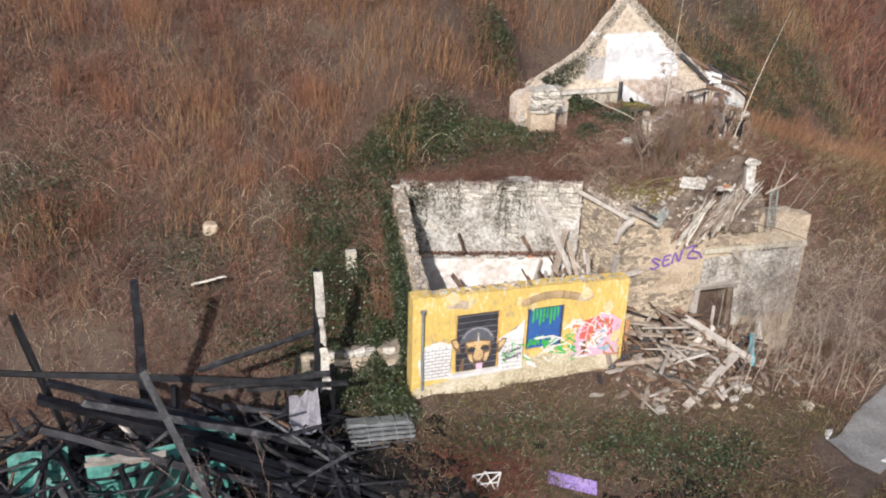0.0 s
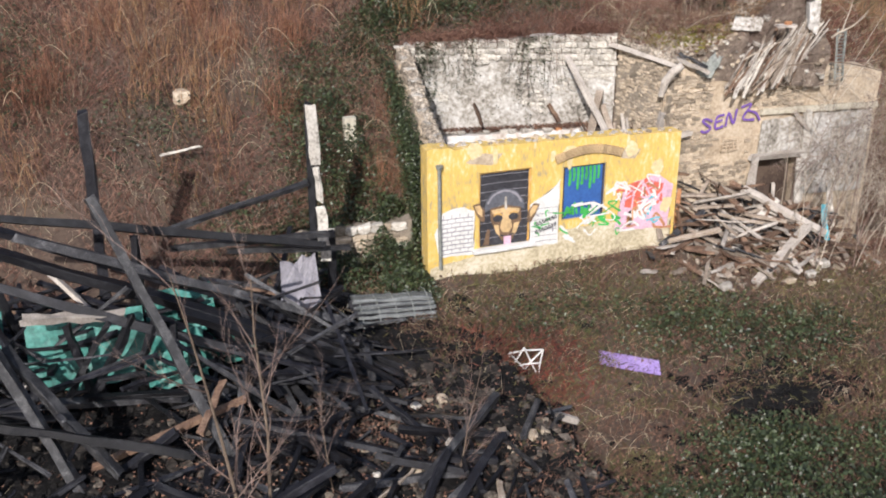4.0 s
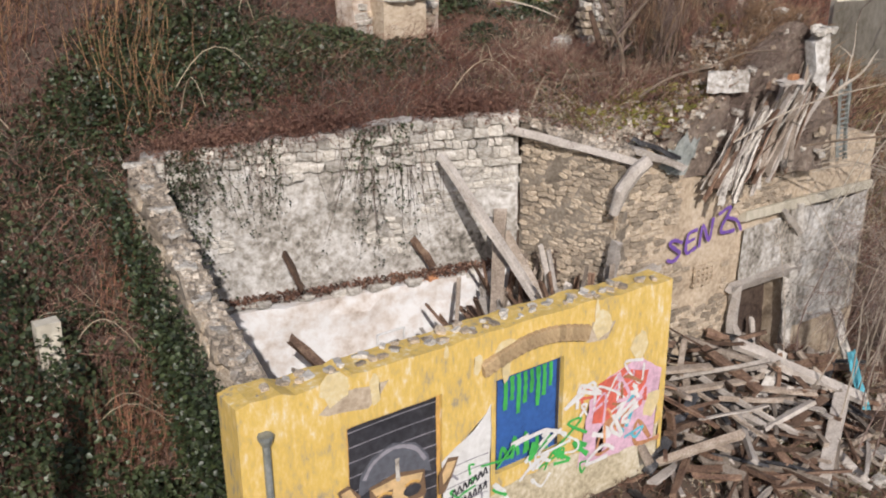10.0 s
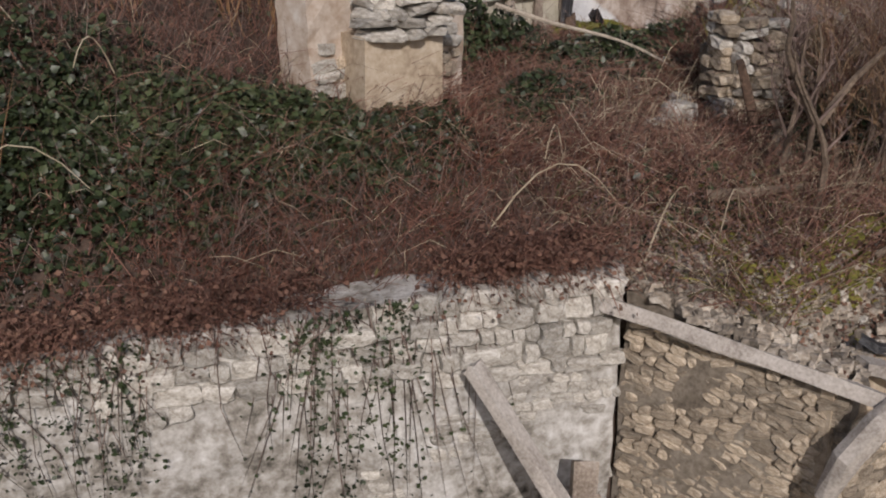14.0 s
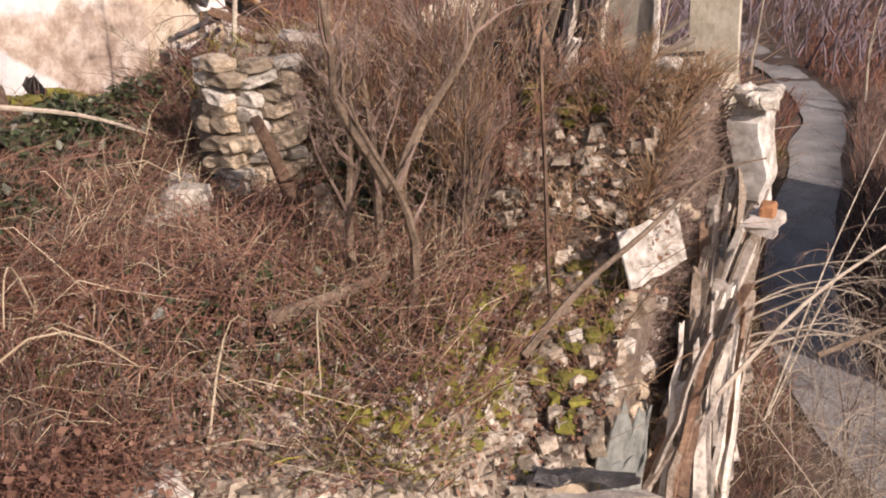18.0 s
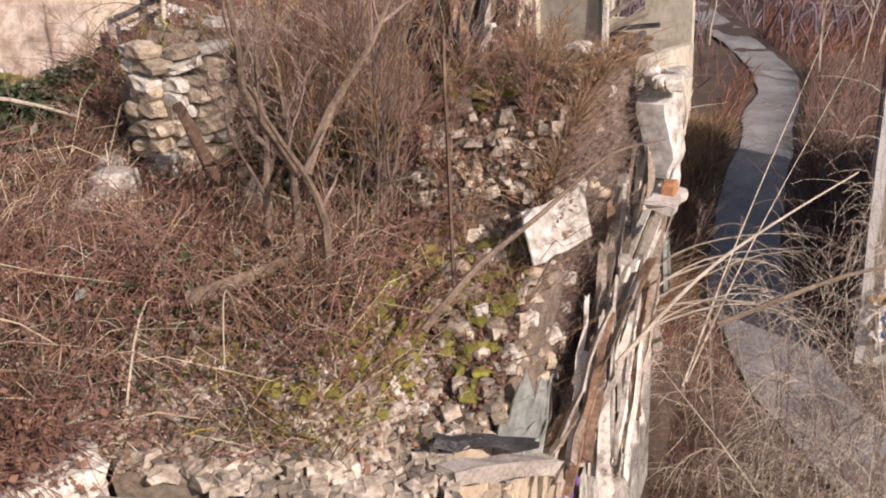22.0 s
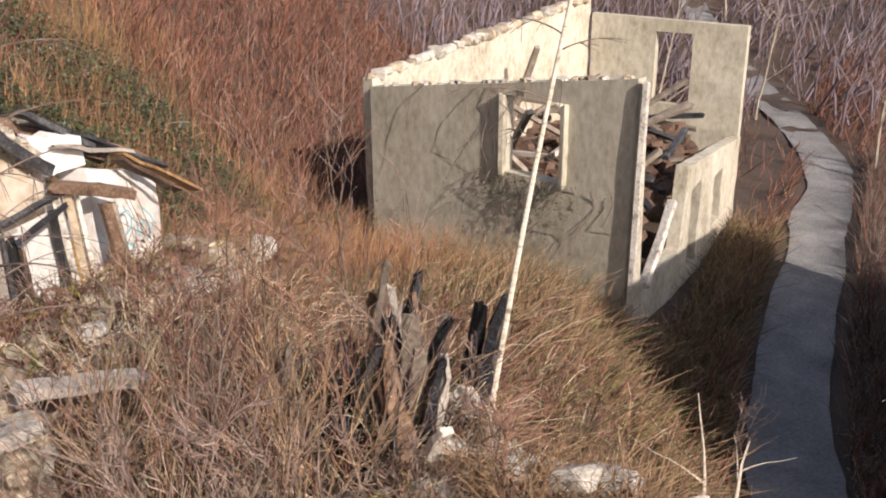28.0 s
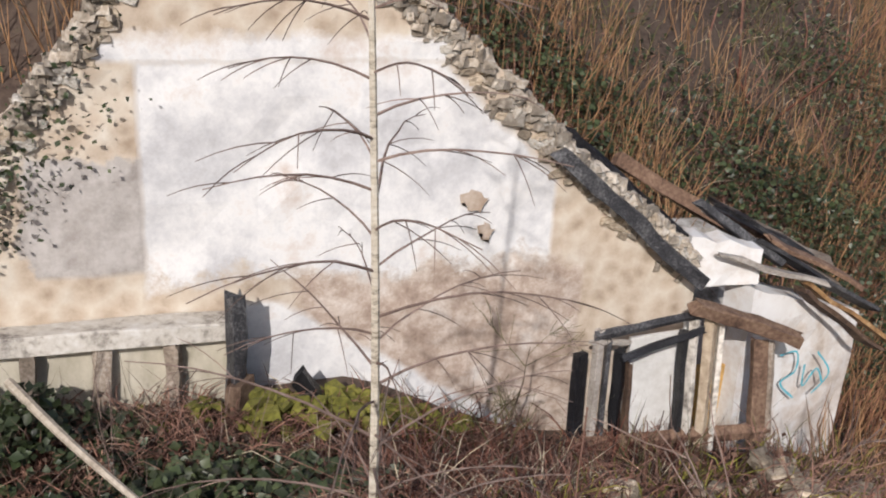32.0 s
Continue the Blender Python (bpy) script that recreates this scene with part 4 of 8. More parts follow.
for k in range(70):
    ob = new("stone", crown.choice(PALES + ROCKS))
    x = crown.uniform(0.3, 6.0)
    ob.location = (x, crown.uniform(0.1, 0.36), top(x - 0.05) + 0.01)
    ob.scale = [crown.uniform(0.05, 0.14) for _ in range(2)] + [crown.uniform(0.04, 0.08)]
    ob.rotation_euler = (crown.uniform(-0.3, 0.3), crown.uniform(-0.3, 0.3), crown.uniform(0, 3))
    ob.parent = yellow

# door wall details
for pts in ([(7.78, 2.52), (7.6, 2.6), (7.5, 2.56), (7.62, 2.46), (7.74, 2.36), (7.6, 2.27), (7.46, 2.32)],
            [(8.1, 2.66), (7.9, 2.62), (7.88, 2.34), (8.1, 2.38)], [(7.89, 2.5), (8.06, 2.53)],
            [(8.16, 2.36), (8.22, 2.7), (8.38, 2.42), (8.44, 2.78)], [(8.56, 2.8), (8.84, 2.86), (8.64, 2.52), (8.98, 2.46)], [(8.74, 2.72), (9.0, 2.62), (9.14, 2.42)]):
    stroke(pts, 0.055, 1.285, VIOLETP, "sprayed_letter", door_wall, "violet sprayed tag")
patch([(9.2, 1.45), (10.6, 1.45), (10.62, 2.42), (9.22, 2.4)], 1.3, WHITE, "pale_panel", door_wall, "pale render over the doorway")
patch([(10.75, 0.3), (12.6, 0.2), (12.6, 2.4), (10.75, 2.45)], 1.3, WHITE, "pale_panel", door_wall, seed=3)
grille = thing("wall_vent", "small square brick vent grille in the stone wall", "vent")
for k in range(5):
    beam("bar", (8.15 + 0.1 * k, 1.3, 1.72), (8.15 + 0.1 * k, 1.3, 2.02), 0.035, 0.05, SANDY, parent=grille, wobble=0.002)
for k in range(4):
    beam("bar", (8.13, 1.3, 1.74 + 0.09 * k), (8.57, 1.3, 1.74 + 0.09 * k), 0.035, 0.05, SANDY, parent=grille, wobble=0.002)
doorway = thing("door_1", "weathered doorway with grey timber jambs and a leaning white post", "door", kind="structure")
beam("jamb", (9.12, 1.28, -0.5), (9.14, 1.28, 1.5), 0.16, 0.12, GREYWOOD, parent=doorway)
beam("jamb", (10.62, 1.26, -0.5), (10.56, 1.26, 2.6), 0.2, 0.12, WHITEWOOD, parent=doorway)
beam("lintel", (9.0, 1.27, 1.48), (10.75, 1.27, 1.44), 0.12, 0.16, GREYWOOD, parent=doorway)
beam("brace", (10.55, 1.22, 2.1), (10.1, 1.22, 2.55), 0.12, 0.1, GREYWOOD, parent=doorway)
beam("leaning_board", (10.45, 1.05, -0.4), (10.48, 1.28, 1.3), 0.14, 0.05, WHITEWOOD, parent=doorway)
beam("leaning_board", (9.75, 1.15, -0.4), (9.95, 1.5, 0.6), 0.09, 0.04, GREYWOOD, parent=doorway)
beam("leaning_board", (8.7, 1.0, -0.1), (9.1, 1.22, 1.3), 0.12, 0.09, GREYWOOD, parent=doorway)

# ---- gabled house details ----
course_stones(house, (HX0, 7.25), (12.4, 7.25), 5.95, 8.9, 0.065, 0.1, ROCKS + PALES,
              lambda u, z: z < gable_top(u) - 0.02 and (z > gable_top(u) - 0.26 - 0.2 * nz(u * 3, 2.0) or u < 1.2) and nz(u * 2, z * 2, 1) > -0.3, -0.01, 9, twist=0.6)
gy0 = 7.288
patch(oval(10.6, 6.5, 0.09, 0.08), gy0 - 0.07, STAINED, "stain", house, jitter=0.03)
patch(oval(10.7, 6.28, 0.05, 0.07), gy0 - 0.07, STAINED, "stain", house, jitter=0.03)
# stone ledge above the glazed lean-to
beam("ledge", (7.0, 7.12, 5.8), (9.05, 7.12, 5.78), 0.25, 0.12, WHITEWOOD, parent=house)
band = part("glazed_front", rock(3, 0.02, 0.02, 0.02), GREYWOOD, house)
piece("panel", *slab_wall((7.0, 7.1), (9.1, 7.1), 0.05, lambda u: 4.6, lambda u: 5.74, (), 0.4, 0.004), CONCRETE, band, "grey boarded panel")
for k in range(6):
    beam("mullion", (7.02 + 0.41 * k, 7.04, 4.7), (7.0 + 0.41 * k, 7.04, 5.74), 0.09, 0.07, WOOD, parent=band)
beam("corner_post", (9.02, 6.95, 4.6), (9.02, 6.95, 6.05), 0.1, 0.1, ASHEN, parent=house)
beam("fallen_post", (9.9, 6.8, 4.7), (9.4, 6.9, 5.5), 0.12, 0.1, CHAR, parent=house)
beam("broken_post", (9.05, 6.85, 4.6), (9.03, 6.9, 5.5), 0.16, 0.12, RUSTWOOD, parent=house)
# the lean-to on the east side
beam("rafter", (11.15, 7.1, 6.84), (12.36, 7.1, 5.84), 0.1, 0.1, ASHEN, parent=house, wobble=0.01, segs=8)
beam("rafter", (11.3, 7.4, 6.88), (12.5, 7.4, 5.95), 0.08, 0.09, CHAR, parent=house, wobble=0.02)
beam("rafter", (12.5, 7.5, 6.3), (13.3, 7.45, 5.78), 0.1, 0.06, ASHEN, parent=house, wobble=0.008)
beam("rafter", (12.2, 8.3, 6.4), (14.0, 8.0, 5.45), 0.1, 0.12, RUSTWOOD, parent=house)
beam("eaves_log", (12.2, 6.9, 5.76), (13.1, 6.85, 5.44), 0.1, 0.1, RUSTWOOD, parent=house, wobble=0.008, segs=7)
piece("gable_fragment", *slab_wall((12.35, 7.3), (12.95, 7.25), 0.2, lambda u: 5.72, ragged(line([(0, 6.12), (0.3, 6.1), (0.6, 5.95)]), 0.05, 4.0), (), 0.1, 0.02, 3.0), PLASTER, house)
for a, b, w, m in (((13.2, 7.1, 5.72), (14.0, 7.02, 5.18), 0.12, RUSTWOOD), ((13.3, 7.15, 5.74), (14.3, 7.05, 5.12), 0.17, OCHREWOOD), ((13.0, 7.5, 5.98), (14.2, 7.4, 5.34), 0.2, ASHEN), ((12.7, 7.7, 6.15), (14.0, 7.6, 5.5), 0.16, WOOD), ((13.4, 7.8, 5.85), (14.35, 7.7, 5.4), 0.14, RUSTWOOD), ((12.9, 7.95, 6.15), (13.9, 7.9, 5.65), 0.2, ASHEN), ((12.55, 7.2, 6.0), (13.5, 7.15, 5.72), 0.08, GREYWOOD), ((13.1, 8.2, 6.0), (14.3, 8.1, 5.45), 0.18, WOOD)):
    beam("roof_plank", a, b, w, 0.035, m, parent=house, wobble=0.014)
for k, (x, xb, z0, z1, m, w) in enumerate([(11.4, 11.42, 4.3, 5.42, CHAR, 0.1), (11.52, 11.54, 4.3, 5.58, GREYWOOD, 0.045), (11.6, 11.61, 4.3, 5.5, ASHEN, 0.035), (11.7, 11.73, 4.3, 5.4, CHAR, 0.075), (11.79, 11.8, 4.3, 5.3, RUSTWOOD, 0.035), (12.2, 12.24, 4.2, 5.5, ASHEN, 0.05), (12.27, 12.3, 4.2, 5.62, WHITEWOOD, 0.04), (12.4, 12.44, 4.0, 5.68, SANDY, 0.1), (12.5, 12.5, 4.1, 5.6, WHITEWOOD, 0.04), (12.86, 12.92, 4.1, 5.38, RUSTWOOD, 0.12), (12.95, 13.0, 4.1, 5.36, WOOD, 0.05)]):
    beam("post", (xb, 6.98 - 0.02 * k, z0), (x, 6.98, z1), w, 0.07, m, parent=house, wobble=0.004)
beam("head_rail", (11.48, 6.95, 5.56), (12.3, 6.95, 5.66), 0.05, 0.05, ASHEN, parent=house, wobble=0.005)
beam("head_rail", (11.68, 6.92, 5.38), (12.3, 6.92, 5.54), 0.045, 0.05, CHAR, parent=house, wobble=0.005)
beam("head_rail", (11.48, 6.97, 5.5), (11.75, 6.97, 5.48), 0.03, 0.03, GREYWOOD, parent=house, wobble=0.003)
beam("threshold", (11.4, 6.9, 4.72), (13.0, 6.88, 4.66), 0.08, 0.08, RUSTWOOD, parent=house, wobble=0.008)
piece("door_leaf", *slab_wall((11.86, 7.12), (12.26, 7.08), 0.04, lambda u: 4.0, lambda u: 5.42 + 0.1 * u, (), 0.4, 0.0), WHITEPAINT, house, "white painted door panel")
piece("door_leaf", *slab_wall((12.32, 7.16), (12.44, 7.14), 0.04, lambda u: 4.0, lambda u: 5.5, (), 0.4, 0.0), WHITEPAINT, house, "white painted door panel")
piece("inner_panel", *slab_wall((12.58, 7.35), (12.9, 7.35), 0.05, lambda u: 4.0, lambda u: 4.98, (), 0.4, 0.0), OCHREP, house, "ochre panel")
piece("inner_panel", *slab_wall((12.58, 7.4), (12.95, 7.4), 0.05, lambda u: 4.0, lambda u: 5.3, (), 0.4, 0.0), GREYP, house, "shaded grey panel")
for pts in ([(13.25, 5.1), (13.4, 5.12), (13.42, 4.95), (13.3, 4.85), (13.45, 4.7)], [(13.5, 5.0), (13.52, 4.8), (13.62, 4.95), (13.7, 4.82)], [(13.6, 5.1), (13.75, 4.9), (13.62, 4.72)]):
    stroke(pts, 0.016, 7.2, SKYP, "sprayed_line", house)
# pillar and low wall at the west corner
pillar = thing("brick_pillar", "square rendered pillar with whitewashed brick above", "pillar")
piece("shaft", *slab_wall((5.2, 5.25), (6.0, 5.25), 0.7, lambda u: 4.3, lambda u: 5.86, (), 0.2, 0.01, 3.0), SANDY, pillar)
course_stones(pillar, (5.15, 5.25), (6.1, 5.25), 5.8, 6.6, 0.12, 0.24, PALES, lambda u, z: True, 0.05, 11, "brick", 0.4)
piece("backing", *slab_wall((4.85, 5.55), (6.7, 5.9), 0.4, lambda u: 4.4, ragged(line([(0, 6.15), (0.9, 6.6), (1.9, 5.9)]), 0.12), (), 0.14, 0.03, 3.0), STAINED, pillar)
course_stones(pillar, (4.85, 5.55), (6.7, 5.9), 5.0, 6.5, 0.12, 0.2, PALES + ROCKS[:2], lambda u, z: z < float(np.interp(u, [0, 0.9, 1.9], [6.1, 6.5, 5.85])) and nz(u * 2, z * 2, 8) > -0.1, 0.02, 21, "brick", 0.14)

# wall on the terrace
terrace_wall = thing("wall_terrace", "tumbled rubble stone wall overgrown with dry stems", "wall", kind="structure")
tw_top = ragged(line([(0, 5.55), (0.5, 5.75), (1.5, 5.75), (2.5, 5.65), (3.3, 5.5), (4.0, 5.2)]), 0.22, 2.0, 3.5)
piece("wall_core", *slab_wall((8.75, 4.25), (12.75, 5.05), 0.4, lambda u: 3.2, tw_top, (), 0.2, 0.06, 8.0), MORTAR, terrace_wall)
course_stones(terrace_wall, (8.75, 4.25), (12.75, 5.05), 4.4, 6.0, 0.13, 0.2, ROCKS + PALES, lambda u, z: z < tw_top(u) and nz(u * 2, z * 2, 3) > -0.25, 0.06, 13, depth=0.2)
stone_pier = PIER
piece("core", *slab_wall((8.5, 4.1), (8.95, 3.95), 0.4, lambda u: 4.2, ragged(line([(0, 5.75), (0.47, 5.6)]), 0.08, 2.0), (), 0.12, 0.05, 4.0), MORTAR, stone_pier)
course_stones(stone_pier, (8.45, 4.1), (8.98, 3.93), 4.5, 5.85, 0.11, 0.19, PALES[:3] + ROCKS, lambda u, z: True, 0.06, 14, depth=0.2)
course_stones(stone_pier, (8.6, 4.5), (8.47, 4.08), 4.5, 5.85, 0.11, 0.18, PALES[:3] + ROCKS, lambda u, z: True, 0.06, 15, depth=0.2)
course_stones(stone_pier, (9.0, 3.95), (9.12, 4.36), 4.5, 5.8, 0.11, 0.18, PALES[:3] + ROCKS, lambda u, z: True, 0.06, 16, depth=0.2)

for k in range(80):
    t = crown.random()
    s = crown.uniform(0.06, 0.18)
    ob = new("stone", crown.choice(ROCKS))
    ob.location = (8.8 + 3.9 * t, 4.45 + 0.8 * t + crown.uniform(-0.2, 0.2), tw_top(4.05 * t) + 0.03)
    ob.scale = (s, s * 0.8, s * 0.55)
    ob.rotation_euler = (crown.uniform(-0.3, 0.3), crown.uniform(-0.3, 0.3), crown.uniform(0, 3))
    ob.parent = terrace_wall

# ---- charred timbers of the burnt shed ----
CHARRED = [
    ((-7.7, -3.0, 3.3), (-2.3, -2.2, 0.5), 0.17, ASHEN), ((-6.5, -3.0, 3.8), (-4.5, -6.1, -0.95), 0.15, ASHEN), ((-9.6, -1.8, 3.6), (-2.5, -1.3, 1.75), 0.16, CHAR),
    ((-7.8, -3.1, 1.92), (-6.25, -3.0, 1.7), 0.15, GREYWOOD), ((-7.7, -3.4, 0.5), (-3.6, -3.3, -0.1), 0.14, ASHEN), ((-3.24, -2.6, 0.57), (0.1, -4.2, -0.5), 0.26, CHAR),
    ((-1.0, -3.0, -0.45), (1.35, -4.8, -0.92), 0.12, GREYWOOD), ((-1.3, -3.8, -0.3), (0.6, -5.4, -0.95), 0.13, GREYWOOD), ((-5.3, -0.6, 2.2), (-2.54, -0.5, 2.75), 0.11, ASHEN),
    ((-5.3, -1.3, 2.1), (-2.3, -1.0, 1.85), 0.12, ASHEN), ((-4.3, -1.2, 1.85), (-1.9, -1.0, 1.5), 0.12, ASHEN), ((-8.0, -4.2, 2.0), (-6.6, -5.4, 0.2), 0.15, ASHEN),
    ((-8.6, -2.2, 3.0), (-3.2, -2.4, 0.46), 0.2, CHAR), ((-5.84, -3.0, 2.0), (-1.2, -3.4, -0.3), 0.18, CHAR), ((-5.36, -3.2, 1.7), (-1.0, -3.9, -0.5), 0.16, CHAR),
    ((-8.6, -2.7, 2.6), (-4.09, -3.4, 0.68), 0.18, CHAR), ((-7.15, -3.2, 1.75), (-6.9, -3.2, 0.4), 0.13, CHAR), ((-6.1, -3.1, 1.7), (-6.9, -3.4, 0.5), 0.13, CHAR),
    ((-6.5, -3.15, 1.7), (-7.3, -3.3, 0.5), 0.12, CHAR), ((-5.75, -3.15, 1.6), (-6.3, -3.3, 0.4), 0.12, CHAR), ((-5.5, -3.2, 1.5), (-5.4, -3.3, 0.4), 0.11, CHAR),
    ((-8.4, -1.9, 3.2), (-4.33, -2.2, 1.34), 0.16, CHAR), ((-8.2, -4.4, 2.4), (-6.9, -5.6, -0.6), 0.16, ASHEN), ((-9.0, -5.0, 1.5), (-5.5, -5.2, 0.2), 0.16, CHAR),
]
CH_LABEL = "burnt blackened roof timber lying in the collapsed heap"
for k, (a, b, w, m) in enumerate(CHARRED):
    beam("charred_beam", a, b, w, w * 0.85, m, CH_LABEL if m is CHAR else "scorched ash-grey timber lying on the burnt heap", "beam", "timbers of the burnt shed", seed=k, wobble=0.018, segs=7)
rc = random.Random(21)
for k in range(430):
    t = rc.random()
    cx, cy = -10.5 + 8.3 * t, rc.uniform(-5.8, -0.3)
    if cy < -3.9 and k % 2 or -7.9 < cx < -5.2 and cy < -2.8 and k % 3:
        continue
    h = max(0.15, 2.0 - 0.24 * abs(cy + 2.4) ** 1.3) * (0.55 + 0.45 * (1 - t))
    cz = grounded(cx, cy) + rc.uniform(0.1, max(0.25, h * 0.95))
    ang, ln = rc.gauss(-0.25, 0.9), rc.uniform(0.6, 3.0)
    dz = rc.gauss(-0.12, 0.32) * ln
    dx, dy = math.cos(ang) * ln / 2, math.sin(ang) * ln / 2
    m = rc.choices([CHAR, ASHEN, GREYWOOD, RUSTWOOD], [10, 3.0, 0.15, 0.5])[0]
    w = rc.choice([rc.uniform(0.03, 0.07), rc.uniform(0.05, 0.13)])
    a, b = [cx - dx, cy - dy, cz - dz / 2], [cx + dx, cy + dy, cz + dz / 2]
    for p in (a, b):
        p[2] = max(p[2], grounded(p[0], p[1]) + 0.05)
        if p[0] > -2.2:
            p[2] = min(p[2], 0.5)
    beam("charred_beam", a, b, w, w * 0.7, m, CH_LABEL if m is CHAR else "scorched ash-grey timber lying on the burnt heap", "beam", "timbers of the burnt shed", seed=k + 40, wobble=0.012, segs=4)
post = thing("charred_post", "tall square post with white paint peeling off one side", "post")
beam("core", (-2.52, -0.38, -0.6), (-2.42, -0.34, 4.3), 0.14, 0.16, CHAR, parent=post)
for z0, z1, x in ((3.1, 4.28, -2.4), (2.35, 3.05, -2.36), (1.05, 2.2, -2.29)):
    beam("white_board", (x + 0.02, -0.46, z0), (x - 0.02, -0.46, z1), 0.2, 0.05, WHITEWOOD, parent=post, wobble=0.015)
beam("charred_post", (-2.15, -0.3, -0.6), (-2.1, -0.3, 1.6), 0.16, 0.16, CHAR, "burnt stub of a square post", "post")
beam("charred_post", (-6.56, -0.35, -0.2), (-6.5, -0.35, 4.5), 0.19, 0.19, CHAR, "tall burnt black post standing in the heap", "post", wobble=0.02, segs=9)
beam("charred_post", (-8.0, -2.2, 1.2), (-8.9, -1.4, 4.6), 0.13, 0.13, CHAR, "slanting burnt pole over the heap", "post", wobble=0.015)
beam("charred_post", (-6.0, -1.9, 0.0), (-5.9, -1.8, 2.6), 0.14, 0.14, CHAR, "burnt stub of a square post", "post")


def sheet(name, corners, material, label, cat, sag=0.12, n=8, seed=0, group=""):
    """A limp sheet between four corners."""
    c = [Vector(p) for p in corners]
    vs, fs = [], []
    for i in range(n + 1):
        for j in range(n + 1):
            u, v = i / n, j / n
            p = c[0].lerp(c[1], u).lerp(c[3].lerp(c[2], u), v)
            p.z += sag * nz(u * 4 + seed, v * 4, seed) - sag * 1.5 * u * (1 - u)
            vs.append(p)
    for i in range(n):
        for j in range(n):
            fs.append((i * (n + 1) + j, (i + 1) * (n + 1) + j, (i + 1) * (n + 1) + j + 1, i * (n + 1) + j + 1))
    ob = piece(name, vs, fs, material)
    sol = ob.modifiers.new("thick", "SOLIDIFY")
    sol.thickness = 0.012
    return tagged(ob, label, cat, group)


TL = "torn teal plastic sheet under the burnt timbers"
for k, (cx, cy, cz, sx, sy, rise) in enumerate([(-6.9, -2.75, 1.1, 1.9, 0.5, 0.55), (-5.3, -1.9, 1.35, 1.2, 0.6, 0.2), (-4.6, -2.5, 0.7, 1.3, 0.6, 0.3), (-8.8, -2.4, 1.3, 1.2, 0.7, 0.4), (-5.5, -2.9, 0.75, 1.0, 0.5, 0.4)]):
    sheet("plastic_sheet", [(cx - sx / 2, cy - sy / 2, cz - rise), (cx + sx / 2, cy - sy / 2, cz - rise * 1.1), (cx + sx / 2, cy + sy / 2, cz + rise * 0.9), (cx - sx / 2, cy + sy / 2, cz + rise)], TEAL, TL, "plastic sheet", 0.12, 10, k * 3.3, "teal sheets")
sheet("cloth", [(-3.4, -1.5, 0.6), (-2.6, -1.4, 0.55), (-2.6, -1.0, 1.5), (-3.3, -1.1, 1.45)], GREYP, "grubby grey cloth hanging among the burnt posts", "cloth", 0.2, 8, 2.0)
# burnt scraps strewn before the heap
for k in range(70):
    x, y = rc.uniform(-8.5, 0.6), rc.uniform(-9.0, -5.4)
    z, a, ln = grounded(x, y) + 0.05, rc.uniform(0, 3.1), rc.uniform(0.3, 1.3)
    beam("charred_beam", (x - math.cos(a) * ln / 2, y - math.sin(a) * ln / 2, z + rc.uniform(0, 0.15)), (x + math.cos(a) * ln / 2, y + math.sin(a) * ln / 2, z + rc.uniform(0, 0.3)), rc.uniform(0.03, 0.1), rc.uniform(0.03, 0.07), rc.choices([CHAR, ASHEN, WOOD], [6, 3, 1])[0], CH_LABEL, "beam", "timbers of the burnt shed", seed=k + 700, segs=3)
for k in range(75):
    x, y = min(rc.gauss(-4.6, 2.4), -1.6), rc.uniform(-9.5, -4.4)
    ln, a = rc.uniform(0.5, 2.2), rc.gauss(0.5, 0.9)
    z = grounded(x, y) + rc.uniform(0.05, 0.45)
    p, q = [x - math.cos(a) * ln / 2, y - math.sin(a) * ln / 2, z], [x + math.cos(a) * ln / 2, y + math.sin(a) * ln / 2, z + rc.gauss(0, 0.35)]
    for e in (p, q):
        e[2] = max(e[2], grounded(e[0], e[1]) + 0.05)
    beam("charred_beam", p, q, rc.uniform(0.05, 0.15), rc.uniform(0.05, 0.12), rc.choices([CHAR, ASHEN], [5, 1])[0], CH_LABEL, "beam", "timbers of the burnt shed", seed=k + 900, segs=4, wobble=0.015)
for k in range(46):
    x, y = rc.gauss(-2.6, 1.7), rc.uniform(-7.2, -4.3)
    sz = rc.uniform(0.07, 0.24)
    ob = new("scorched_stone", rc.choice(ROCKS + PALES[:2]))
    ob.location, ob.scale, ob.rotation_euler = (x, y, grounded(x, y) + sz * 0.25), (sz, sz * 0.8, sz * 0.6), (rc.uniform(-0.3, 0.3), rc.uniform(-0.3, 0.3), rc.uniform(0, 3))
    tagged(ob, "brown scorched stone lying in the ash", "stone", "stones in the ash")
# rubble of a low stone wall behind the heap
lowwall = thing("wall_low", "low mossy stone wall left of the yellow ruin", "wall", kind="structure")
piece("wall_core", *slab_wall((-2.6, 1.15), (0.0, 0.95), 0.3, lambda u: -0.5, ragged(line([(0, 0.95), (2.6, 1.1)]), 0.12, 3.0), (), 0.2, 0.05, 2.0), MORTAR, lowwall)
course_stones(lowwall, (-2.6, 1.15), (0.0, 0.95), 0.1, 1.1, 0.18, 0.3, ROCKS + PALES, lambda u, z: True, 0.03, 17)

